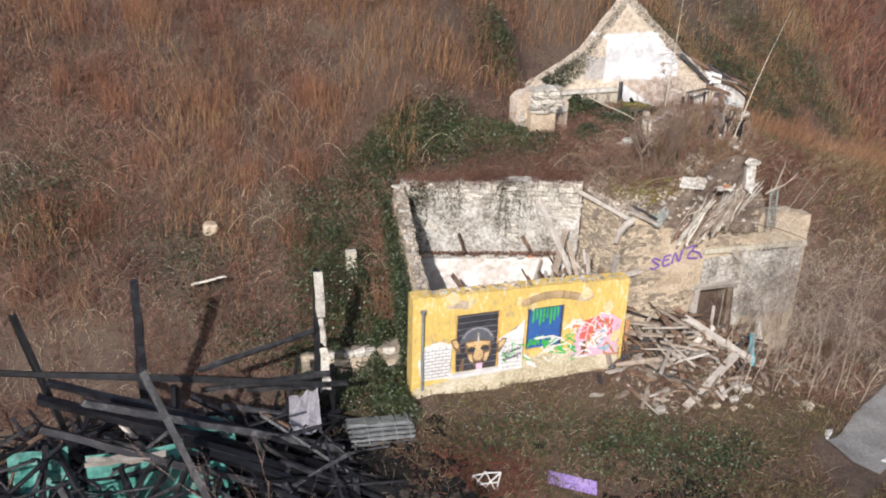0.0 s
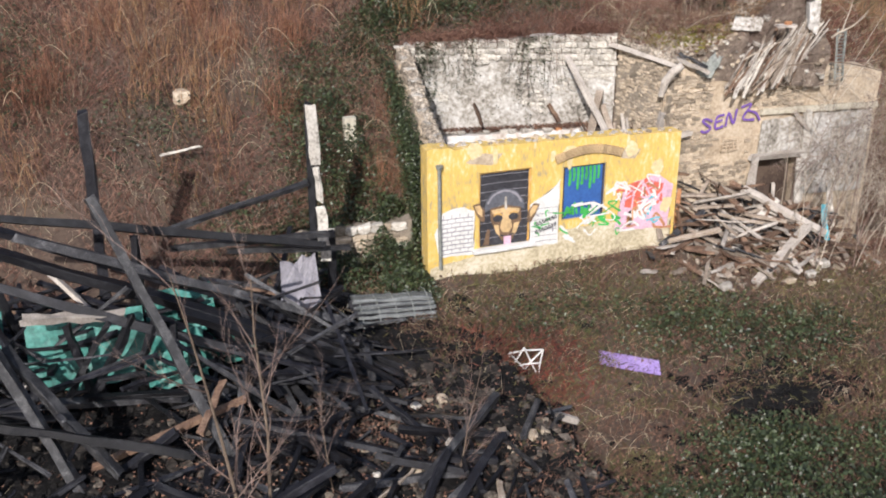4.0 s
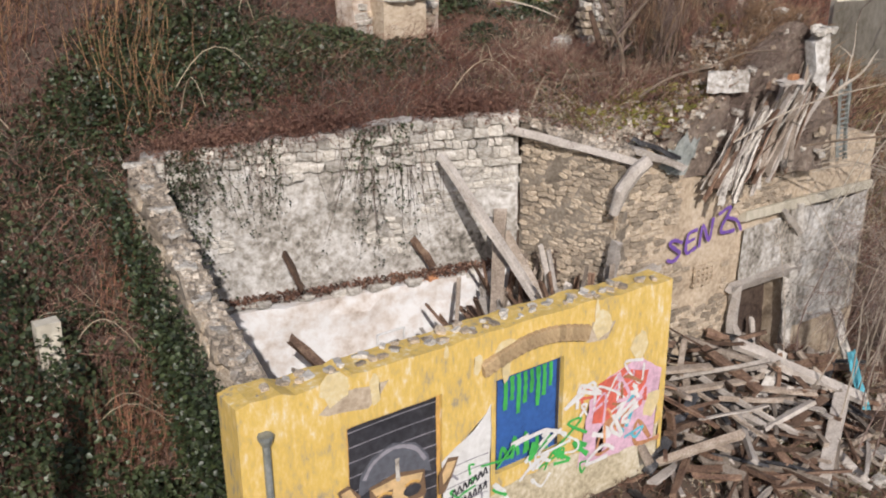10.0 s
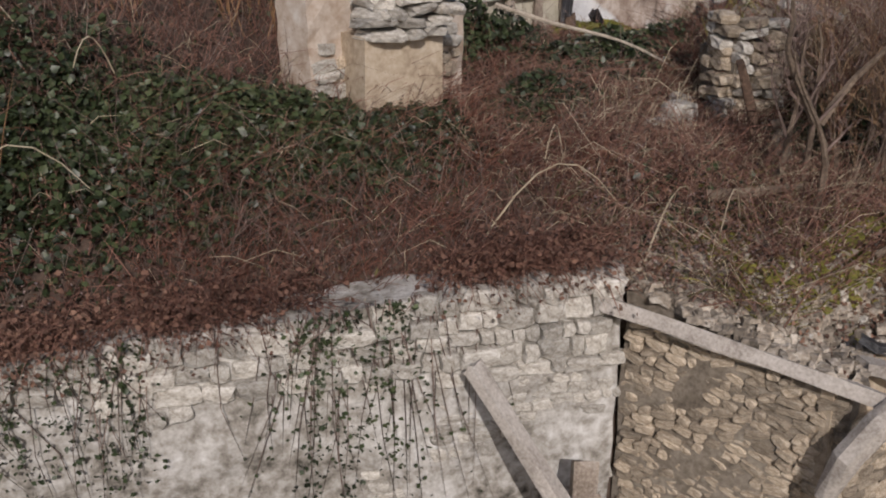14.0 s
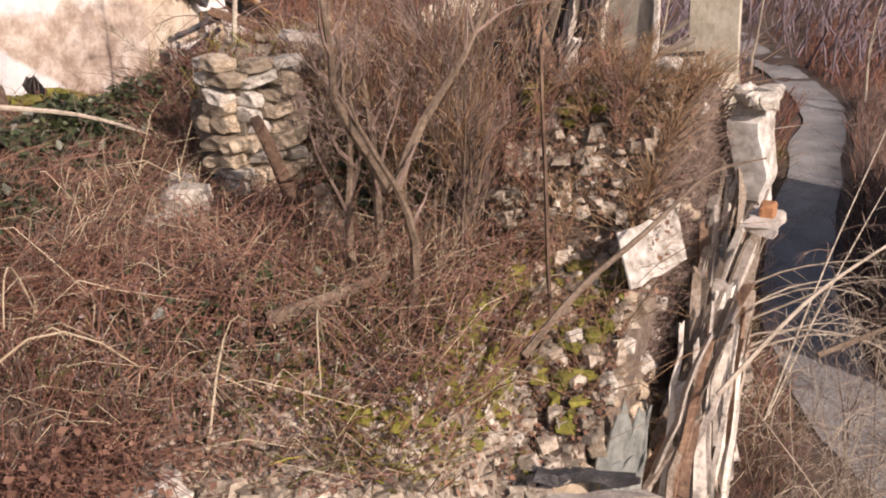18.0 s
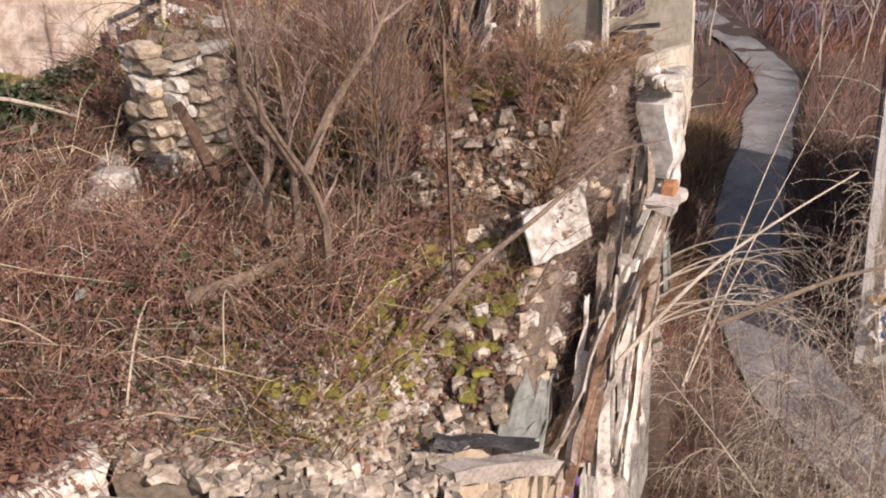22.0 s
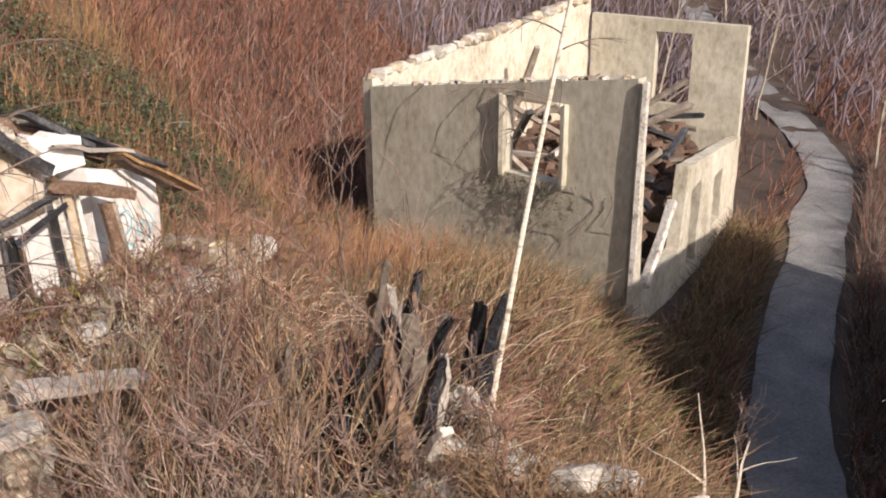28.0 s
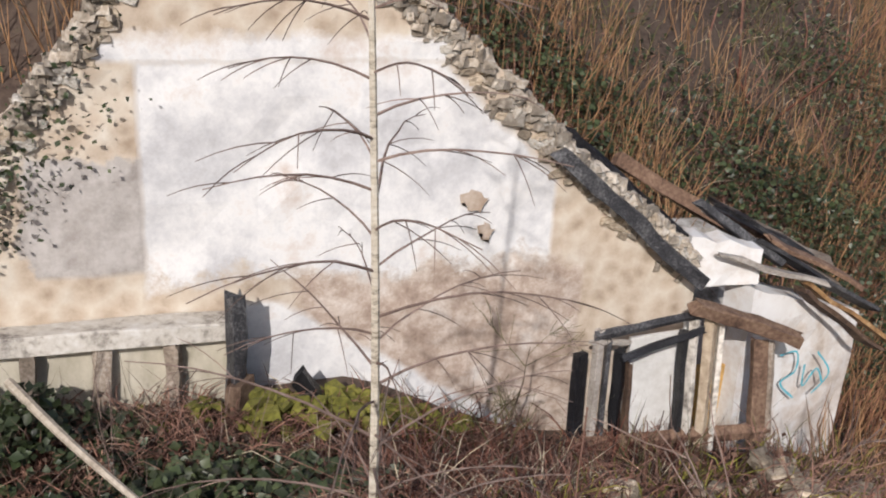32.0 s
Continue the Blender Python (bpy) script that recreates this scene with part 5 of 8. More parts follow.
# roll of reed matting
roll = thing("matting_roll", "grey roll of wire-bound reed matting lying on the ground", "matting")
for k in range(72):
    t = 2 * math.pi * k / 24
    rr = 0.44 - 0.07 * (k // 24)
    y, z = -1.25 + rr * math.cos(t) * 1.05, -0.02 + rr * math.sin(t)
    # inner layers are coloured dark to paint shade into the gaps between reeds
    beam("reed", (-1.95, y, z + 0.05), (-0.34, y - 0.05, z - 0.06), 0.06, 0.05, MATTING if k < 24 else DARK, parent=roll, wobble=0.014, segs=6, seed=k)
for k in range(5):
    x = -1.85 + 0.35 * k
    piece("binding_wire", *tube([Vector((x, -1.25 + 0.5 * math.cos(a), -0.02 + 0.49 * math.sin(a))) for a in np.linspace(0, 6.28, 17)], [0.012] * 17, 5), METAL, roll)
sheet("board", [(2.65, -3.15, -0.86), (3.7, -3.75, -0.98), (3.85, -3.4, -0.86), (2.8, -2.8, -0.74)], PURPLE, "purple painted board lying in the weeds", "board", 0.01, 4)
rack = thing("wire_rack", "white bent wire frame standing in reddish weeds", "wire rack")
RK = [Vector((0.62 + 0.82 * u, -3.0, -0.98 + 0.66 * v)) for u, v in ((0.0, 0.0), (0.12, 1.0), (0.9, 0.0), (1.0, 0.92), (0.5, 1.1), (0.36, 0.12), (0.66, 0.15), (0.06, 0.5), (0.95, 0.48))]
for i, j in ((0, 1), (2, 3), (1, 6), (3, 5), (4, 0), (4, 2), (7, 8), (1, 3)):
    piece("wire", *tube([RK[i], (RK[i] + RK[j]) / 2 + Vector((0, 0.03, 0.01)), RK[j]], [0.017] * 3, 6), WHITEPAINT, rack)
for k, (x, y, w, d, a) in enumerate([(12.3, -4.4, 0.5, 0.35, 0.2), (12.9, -4.6, 0.5, 0.3, -0.1), (11.0, -3.2, 0.3, 0.2, 0.6)]):
    z = max(grounded(x, y), -1.25) + 0.09
    ob = piece("board", *timber((x - w, y - 0.1 * a, z), (x + w * 0.3, y + a * 0.4, z), d, 0.04, k), WHITEPAINT)
    tagged(ob, "white board lying on the pale concrete lane", "board", "white boards on the lane")

# ---- fallen timbers by the doorway ----
rd = random.Random(31)
DB = "weathered broken timber in the debris heap by the doorway"
for k in range(240):
    cx = rd.gauss(8.2, 1.25)
    cy = rd.uniform(-1.4, 1.15)
    if cy > 0.6 and 9.2 < cx < 10.5:
        cy -= 0.8
    hh = max(0.1, 1.05 - 0.32 * abs(cx - 7.6)) * smooth(-1.7, 0.9, cy)
    cz = grounded(cx, cy) + rd.uniform(0.05, hh + 0.15)
    ang, ln = rd.uniform(-1.6, 1.6), rd.uniform(0.35, 1.5)
    dz = rd.gauss(0, 0.3) * ln
    dx, dy = math.cos(ang) * ln / 2, math.sin(ang) * ln / 2
    a, b = [cx - dx, cy - dy, cz - dz / 2], [cx + dx, cy + dy, cz + dz / 2]
    for p in (a, b):
        p[1] = min(p[1], 1.22)
        p[2] = max(p[2], grounded(p[0], min(p[1], 1.2)) + 0.04)
        if p[1] < 0.5 and p[0] < 6.3:
            p[1] = min(p[1], -0.12)
    beam("broken_timber", a, b, rd.uniform(0.03, 0.14), rd.uniform(0.02, 0.08), rd.choice([WOOD, WOOD, RUSTWOOD, GREYWOOD, ASHEN, RUSTWOOD, RUSTWOOD]), DB, "timber", "debris by the doorway", seed=k, segs=3)
for a, b, w, m in (((8.39, 0.6, 0.95), (9.9, -0.7, 0.05), 0.2, GREYWOOD), ((7.3, -1.7, -0.4), (9.44, -0.6, 0.25), 0.2, GREYWOOD), ((6.35, 0.3, 0.0), (6.5, 0.5, 1.2), 0.1, ORANGE), ((10.6, -0.2, -0.3), (10.9, 0.6, 0.9), 0.14, WHITEWOOD), ((8.2, 0.0, 0.2), (9.3, 0.4, 0.6), 0.16, WHITEWOOD), ((9.9, -0.9, -0.4), (10.2, -0.2, 0.6), 0.12, SKYP)):
    beam("broken_timber", a, b, w, w * 0.6, m, "long grey timber fallen across the debris heap" if m is GREYWOOD else "short painted timber standing in the debris", "timber", "debris by the doorway")
for k in range(60):
    ob = new("rubble_stone", rd.choice(PALES + ROCKS))
    x, y = rd.uniform(6.3, 12.0), rd.uniform(-2.0, 1.0)
    s = rd.uniform(0.08, 0.3)
    ob.location, ob.scale = (x, y, grounded(x, y) + s * 0.3), (s, s * rd.uniform(0.6, 1), s * 0.6)
    tagged(ob, "pale broken stone lying in the debris", "stone", "loose stones by the doorway")
shutter = thing("louvre_shutter", "green louvred shutter leaning on the ruin's crown", "shutter")
for s in (0, 0.22):
    beam("stile", (10.95 + s, 0.95, 3.3), (10.85 + s, 1.0, 4.6), 0.05, 0.04, METAL, parent=shutter)
for k in range(16):
    beam("slat", (10.95 - 0.006 * k, 0.97, 3.36 + 0.077 * k), (11.17 - 0.006 * k, 0.97, 3.36 + 0.077 * k), 0.05, 0.014, METAL, parent=shutter, wobble=0.001, segs=1)

# ---- inside the roofless room ----
for a, b, w, h, m, lab in (((4.63, 3.0, 4.03), (5.3, 1.35, 1.9), 0.14, 0.09, GREYWOOD, "long grey plank leaning on the back wall"),
                           ((5.37, 2.6, 3.17), (4.55, 1.7, 1.5), 0.18, 0.12, WOOD, "broken rafter leaning in the roofless room"),
                           ((5.48, 2.6, 2.78), (5.3, 1.2, 1.7), 0.14, 0.1, WOOD, "broken rafter leaning in the roofless room"),
                           ((7.07, 1.15, 2.35), (5.5, 0.9, 2.2), 0.14, 0.1, GREYWOOD, "grey timber wedged across the broken corner"),
                           ((2.55, 3.85, 2.8), (2.7, 3.6, 2.3), 0.1, 0.06, RUSTWOOD, "dark strut leaning on the ledge"),
                           ((4.35, 3.3, 2.75), (4.55, 3.1, 2.35), 0.1, 0.06, RUSTWOOD, "dark strut leaning on the ledge"),
                           ((2.0, 2.7, 2.1), (2.5, 1.6, 1.4), 0.12, 0.1, RUSTWOOD, "broken rafter leaning in the roofless room")):
    beam("plank", a, b, w, h, m, lab, "plank", "planks in the room")
for k in range(90):
    cx, cy = rd.uniform(4.2, 6.2), rd.uniform(0.6, 2.6)
    if k > 60:
        cx, cy = rd.uniform(1.0, 4.2), rd.uniform(0.6, 3.0)
    cz = 0.95 + rd.uniform(0.0, 1.1 if cx > 4.2 else 0.35)
    ang, ln = rd.uniform(0, 3.1), rd.uniform(0.4, 1.3)
    d = Vector((math.cos(ang), math.sin(ang), rd.gauss(0.25, 0.45))) * (ln / 2)
    a, b = Vector((cx, cy, cz)) - d, Vector((cx, cy, cz)) + d
    for p in (a, b):
        p.x, p.y, p.z = min(max(p.x, 0.8), 6.1), min(max(p.y, 0.5), 2.7), max(p.z, 0.95)
    beam("lath", a, b, rd.uniform(0.04, 0.1), rd.uniform(0.02, 0.05), rd.choice([WOOD, GREYWOOD, RUSTWOOD]), "broken lath lying in the roofless room", "lath", "laths in the room", seed=k, segs=2)
for k in range(70):
    cx, cy = rd.uniform(4.5, 6.15), rd.uniform(0.9, 2.5)
    z1 = rd.uniform(1.4, 2.3) + 0.35 * (cx - 4.5)
    beam("lath", (cx, cy, 0.95), (min(cx + rd.gauss(0, 0.35), 6.15), min(cy + rd.gauss(0.1, 0.3), 2.6), z1), rd.uniform(0.03, 0.1), rd.uniform(0.02, 0.05), rd.choice([WOOD, RUSTWOOD, RUSTWOOD, GREYWOOD]), "rotten rusty lath standing in the room's corner", "lath", "laths in the room", seed=k + 300, segs=3, wobble=0.02)
chair = thing("chair_frame", "white tubular metal chair frame without a seat", "chair")
cb = Vector((3.0, 2.2, 1.3))
for a, b in (((0, 0, 0), (0, 0, 0.75)), ((0.42, 0, 0), (0.42, 0, 0.75)), ((0, 0, 0.75), (0.42, 0, 0.75)), ((0, 0, 0.42), (0.42, 0, 0.42)), ((0, -0.4, 0), (0, -0.4, 0.42)), ((0.42, -0.4, 0), (0.42, -0.4, 0.42)), ((0, -0.4, 0.42), (0, 0, 0.42)), ((0.42, -0.4, 0.42), (0.42, 0, 0.42)), ((0, -0.4, 0.42), (0.42, -0.4, 0.42))):
    piece("tube", *tube([cb + Vector(a), cb + Vector(b)], [0.017, 0.017], 8), WHITEPAINT, chair)
for k in range(26):
    ob = new("brick", rd.choice([rock_mesh(60 + k, ORANGE, rough=0.1) if k < 3 else PALES[k % 6]]))
    u = rd.uniform(0.2, 4.2)
    t = u / 4.74
    ob.location = (1.25 + 4.45 * t + 0.05, 4.35 - 1.65 * t + 0.06, 2.0 + 0.06 * t * 3)
    s = rd.uniform(0.08, 0.2)
    ob.scale = (s * 1.4, s, s * 0.7)
    tagged(ob, "broken brick lying on the ledge of the back wall", "brick", "bricks on the ledge")
strip_pipe = beam("metal_pipe", (6.05, 2.72, 2.85), (6.1, 2.75, 3.75), 0.06, 0.06, METAL, "thin grey metal pipe in the corner of the room", "pipe", wobble=0.002)

# ---- along the crown of the stone walls ----
beam("roof_beam", (5.75, 2.9, 4.24), (6.6, 0.98, 3.96), 0.14, 0.11, GREYWOOD, "long weathered grey beam lying along the wall crown", "beam")
beam("roof_beam", (6.7, 1.4, 4.1), (7.35, 1.02, 3.82), 0.13, 0.1, GREYWOOD, "short weathered grey beam lying on rubble", "beam")
beam("roof_beam", (6.8, 1.5, 4.22), (7.35, 1.12, 3.93), 0.06, 0.05, ASHEN, "dark rotten beam lying on rubble", "beam")
bentv = joined([tube([Vector((6.6, 1.0, 4.05)), Vector((6.4, 1.05, 3.9)), Vector((6.28, 1.15, 3.65)), Vector((6.26, 1.25, 3.3))], [0.09, 0.1, 0.1, 0.07], 8)])
tagged(piece("curved_timber", *bentv, GREYWOOD), "curved grey arch timber hanging at the wall corner", "timber")
beam("wall_plate", (6.25, 1.25, 2.3), (6.32, 1.22, 2.9), 0.14, 0.12, GREYWOOD, "grey timber stub set in the wall corner", "timber")
sheet("metal_sheet", [(7.2, 1.35, 3.8), (7.5, 1.12, 3.65), (7.78, 1.12, 4.15), (7.6, 1.25, 4.2)], METAL, "bent grey sheet metal lying on the rubble", "metal sheet", 0.14, 8, 1.0)
for k in range(110):
    t = rd.random()
    bx = 7.9 + 1.85 * t
    a = (bx, rd.uniform(0.75, 1.25), 3.3 + 0.1 * t + rd.uniform(-0.12, 0.25))
    b = (bx + 0.55 + rd.uniform(-0.3, 0.35), rd.uniform(0.7, 1.1), 4.1 + 0.85 * t + rd.uniform(-0.3, 0.25))
    beam("fallen_board", a, b, rd.uniform(0.025, 0.1), rd.uniform(0.015, 0.035), rd.choice([WHITEWOOD, GREYWOOD, GREYWOOD, WOOD, WOOD, RUSTWOOD]), "pale splintered board sliding off the ruin's crown", "board", "fallen boards on the crown", seed=k, segs=6, wobble=0.012, taper=rd.uniform(0.3, 1.0))
for k in range(16):
    t = rd.random()
    s = rd.uniform(0.06, 0.16)
    ob = new("wall_stone", rd.choice(PALES))
    ob.location, ob.scale, ob.rotation_euler = (9.76 + 0.36 * t, 0.8 + rd.uniform(-0.06, 0.16), 5.46 + rd.uniform(-0.05, 0.06)), (s, s * 0.8, s * 0.75), (rd.uniform(-0.4, 0.4), 0, rd.uniform(0, 3))
    tagged(ob, "whitewashed block on the broken wall end", "stone", "blocks on the wall end")
broken_end = thing("wall_stub", "standing stub of pale plastered masonry", "wall", kind="structure")
piece("core", *slab_wall((9.8, 0.8), (10.04, 0.74), 0.22, line([(0, 4.75), (0.25, 4.55)]), ragged(line([(0, 5.3), (0.15, 5.48), (0.25, 5.5)]), 0.07, 1.0, 6.0), (), 0.05, 0.05, 2.0), WHITE, broken_end)
ob = new("brick", rock_mesh(77, ORANGE, rough=0.08))
ob.location, ob.scale = (9.13, 0.67, 4.91), (0.17, 0.11, 0.09)
tagged(ob, "orange hollow brick on a ledge", "brick")
beam("shelf_board", (8.85, 0.7, 4.84), (9.3, 0.66, 4.85), 0.2, 0.05, GREYWOOD, "pale board stuck out of the fallen boards", "board")
sheet("plaster_board", [(8.05, 1.3, 4.72), (8.72, 1.1, 4.68), (8.86, 1.2, 4.98), (8.2, 1.42, 5.0)], WHITE, "white plastered panel lying on the mound", "panel", 0.03, 6, 2.0)
for k, (x, y, s) in enumerate([(7.95, 4.25, 0.36), (8.3, 4.55, 0.24), (7.7, 4.3, 0.2)]):
    ob = new("boulder", PALES[k])
    ob.location, ob.scale = (x, y, grounded(x, y) + s * 0.35), (s, s * 0.8, s * 0.8)
    tagged(ob, "pale rounded boulder lying on the terrace", "boulder", "boulders on the terrace")
beam("stump_post", (8.3, 3.45, 4.6), (8.03, 3.7, 5.62), 0.16, 0.13, RUSTWOOD, "splintered brown wooden stump on the terrace", "stump", taper=0.5)
beam("stump_post", (8.5, 3.4, 4.6), (8.4, 3.5, 5.1), 0.14, 0.12, WOOD, "splintered brown wooden stump on the terrace", "stump", taper=0.6)
beam("rod", (7.52, 1.62, 4.7), (8.05, 1.82, 6.1), 0.016, 0.016, RUSTWOOD, "thin straight red-brown rod stuck in the mound", "rod", wobble=0.003)
beam("orange_slab", (9.7, 2.9, 5.0), (9.95, 2.8, 5.12), 0.22, 0.05, TILE, "orange-brown flat slab on the mound", "slab")
beam("short_post", (9.15, 2.1, 4.6), (9.2, 2.12, 5.25), 0.08, 0.06, WOOD, "short weathered post on the mound", "post")
for k in range(44):
    x, y = rd.choice([9.6, 10.0, 10.35]) + rd.uniform(-0.2, 0.2), 2.45 + rd.uniform(-0.25, 0.4)
    z = grounded(x, y)
    beam("burnt_stake", (x, y, z - 0.1), (x + rd.uniform(-0.22, 0.22), y + rd.uniform(-0.2, 0.2), z + rd.uniform(0.25, 0.85)), rd.uniform(0.05, 0.17), 0.08, rd.choice([CHAR, RUSTWOOD, CHAR, WOOD, GREYWOOD]), "splintered burnt stake standing on the mound", "stake", "burnt stakes", taper=0.45, seed=k, wobble=0.02)
for k in range(70):
    x, y = rd.uniform(9.2, 11.4), rd.uniform(1.65, 3.0)
    s = rd.uniform(0.06, 0.24)
    ob = new("mound_stone", rd.choice(PALES))
    ob.location, ob.scale, ob.rotation_euler = (x, y, grounded(x, y) + s * 0.2), (s, s * rd.uniform(0.6, 1), s * 0.6), (rd.uniform(-0.4, 0.4), rd.uniform(-0.4, 0.4), rd.uniform(0, 3))
    tagged(ob, "pale broken block on the rubble mound", "stone", "blocks on the mound")
for k in range(46):
    x, y = rd.uniform(10.1, 11.5), rd.uniform(1.45, 2.3)
    s = rd.uniform(0.08, 0.28)
    ob = new("mound_stone", rd.choice(PALES))
    ob.location, ob.scale, ob.rotation_euler = (x, y, grounded(x, y) + s * 0.3), (s, s * rd.uniform(0.6, 1), s * 0.6), (rd.uniform(-0.4, 0.4), rd.uniform(-0.4, 0.4), rd.uniform(0, 3))
    tagged(ob, "pale broken block on the rubble mound", "stone", "blocks on the mound")
for k in range(34):
    x, y = rd.uniform(6.6, 8.6), rd.uniform(1.58, 2.0)
    s = rd.uniform(0.05, 0.13)
    ob = new("mound_stone", rd.choice(PALES + ROCKS[:2]))
    ob.location, ob.scale = (x, y, grounded(x, y) + s * 0.2), (s, s * 0.8, s * 0.6)
    tagged(ob, "small pale stone in the crumbling wall crown", "stone", "stones in the wall crown")
sheet("white_sheet", [(10.0, 4.36, 5.6), (10.4, 4.42, 5.56), (10.36, 4.62, 5.74), (10.0, 4.58, 5.76)], WHITEPAINT, "scrap of white sheeting on the terrace wall", "sheet", 0.03, 8, 3.0)
beam("rail", (8.95, 4.0, 6.0), (9.55, 3.75, 5.85), 0.12, 0.06, GREYWOOD, "pale fallen rail on the overgrown terrace", "rail")
beam("rail", (12.5, 5.4, grounded(12.5, 5.4) + 0.15), (13.2, 5.7, grounded(13.2, 5.7) + 0.2), 0.07, 0.05, WHITEWOOD, "pale fallen rail on the overgrown terrace", "rail")
beam("plank", (-5.1, 3.15, 2.5), (-4.2, 3.2, 2.6), 0.12, 0.05, WHITEWOOD, "pale grey plank lying on the slope", "plank")
ob = new("tree_stub", ROCKS[2])
ob.location, ob.scale = (-4.4, 4.6, 3.4), (0.38, 0.36, 0.36)
tagged(ob, "pale cut tree stump on the slope", "stump")
slabp = piece("concrete_stub", *slab_wall((-0.92, 3.1), (-0.65, 3.1), 0.2, lambda u: 1.4, lambda u: 2.95, (), 0.15, 0.04, 3.0), CONCRETE)
tagged(slabp, "grey concrete stub among the ivy", "stub")

# concrete ruin: fallen roof and door posts
for k in range(60):
    x, y = rd.uniform(25.2, 34.5), rd.uniform(4.6, 10.5)
    ang, ln = rd.uniform(0, 3.1), rd.uniform(1.0, 3.2)
    d = Vector((math.cos(ang), math.sin(ang), rd.gauss(0, 0.35))) * ln / 2
    c = Vector((x, y, rd.uniform(0.6, 2.6)))
    a, b = c - d, c + d
    for p in (a, b):
        p.y = min(max(p.y, 4.8), 10.0)
        p.x, p.z = min(max(p.x, 24.8 + 0.303 * (p.y - 4.47)), 34.4), max(p.z, 0.2)
    beam("roof_timber", a, b, 0.16, 0.12, rd.choice([GREYWOOD, WOOD, WOOD, CHAR, ASHEN]), parent=ruin, seed=k, segs=3)
beam("brace", (24.6, 4.2, 0.4), (26.6, 4.1, 1.6), 0.2, 0.12, WHITEWOOD, parent=ruin)
beam("corner_strip", (24.05, 4.35, -1.2), (24.08, 4.3, 4.65), 0.18, 0.12, WHITEWOOD, parent=ruin, wobble=0.008)
for u, z0, z1, m in ((3.85, 2.3, 4.0, CREAM), (5.4, 2.3, 4.0, CONCRETE)):
    dx = (24.13 - 26.15) / 6.97
    dy = (4.47 - 11.14) / 6.97
    beam("window_jamb", (26.15 + dx * u - 0.05, 11.14 + dy * u, z0), (26.15 + dx * u - 0.05, 11.14 + dy * u, z1), 0.16, 0.12, m, parent=ruin, wobble=0.006)

for k in range(120):
    t = rd.random()
    s = rd.uniform(0.12, 0.4)
    ob = new("wall_stone", rd.choice(ROCKS + PALES))
    ob.location, ob.scale = (26.4 + 9.0 * t, 11.25 - 2.5 * t, 3.8 + 0.9 * t + s * 0.1), (s, s, s * 0.6)
    ob.rotation_euler = (rd.uniform(-0.3, 0.3), rd.uniform(-0.3, 0.3), rd.uniform(0, 3))
    ob.parent = ruin
for k in range(26):
    u = rd.gauss(4.5, 0.7) if k < 18 else rd.uniform(0.4, 6.6)
    z1 = 2.35 if k < 18 else 3.65 + 0.15 * u
    q = [Vector((26.15 - 0.29 * u - 0.06, 11.14 - 0.957 * u - 0.02, z1))]
    for _ in range(5):
        q.append(q[-1] + Vector((-0.02 + rd.gauss(0, 0.05), rd.gauss(0, 0.16), -rd.uniform(0.15, 0.4))))
    piece("creeper", *tube(q, [0.011, 0.01, 0.009, 0.007, 0.006, 0.004], 5), TWIG, ruin)
for k in range(40):
    u, sz = rd.uniform(0.1, 6.9), rd.uniform(0.08, 0.22)
    ob = new("stone", rd.choice(PALES + ROCKS))
    ob.location, ob.scale = (26.15 - 0.29 * u + 0.14, 11.14 - 0.957 * u + 0.04, 3.66 + 0.15 * u), (sz, sz, sz * 0.5)
    ob.rotation_euler = (rd.uniform(-0.2, 0.2), rd.uniform(-0.2, 0.2), rd.uniform(0, 3))
    ob.parent = ruin
# graffiti on the white building
rg = random.Random(12)
for k in range(22):
    y = -1.15 - 0.07 * k
    z = rg.uniform(-0.9, 0.05)
    pts = [Vector((18.93 + 0.101 * (yy + 1.07), yy, zz)) for yy, zz in ((y, z), (y - rg.uniform(0.1, 0.35), z + rg.uniform(0.1, 0.45)), (y - rg.uniform(0.2, 0.6), z + rg.uniform(-0.3, 0.3)), (y - rg.uniform(0.0, 0.3), z - rg.uniform(0.1, 0.4)))]
    piece("spray_line", *tube(pts, [rg.uniform(0.05, 0.1)] * 4, 5), rg.choice([SKYP, SKYP, SKYP, BLUEP, OCHREP, WHITEPAINT]), shed)
beam("corner_strip", (18.97, -1.05, -1.6), (18.97, -1.05, 4.9), 0.08, 0.06, DARK, parent=shed)

# ---- vegetation ----


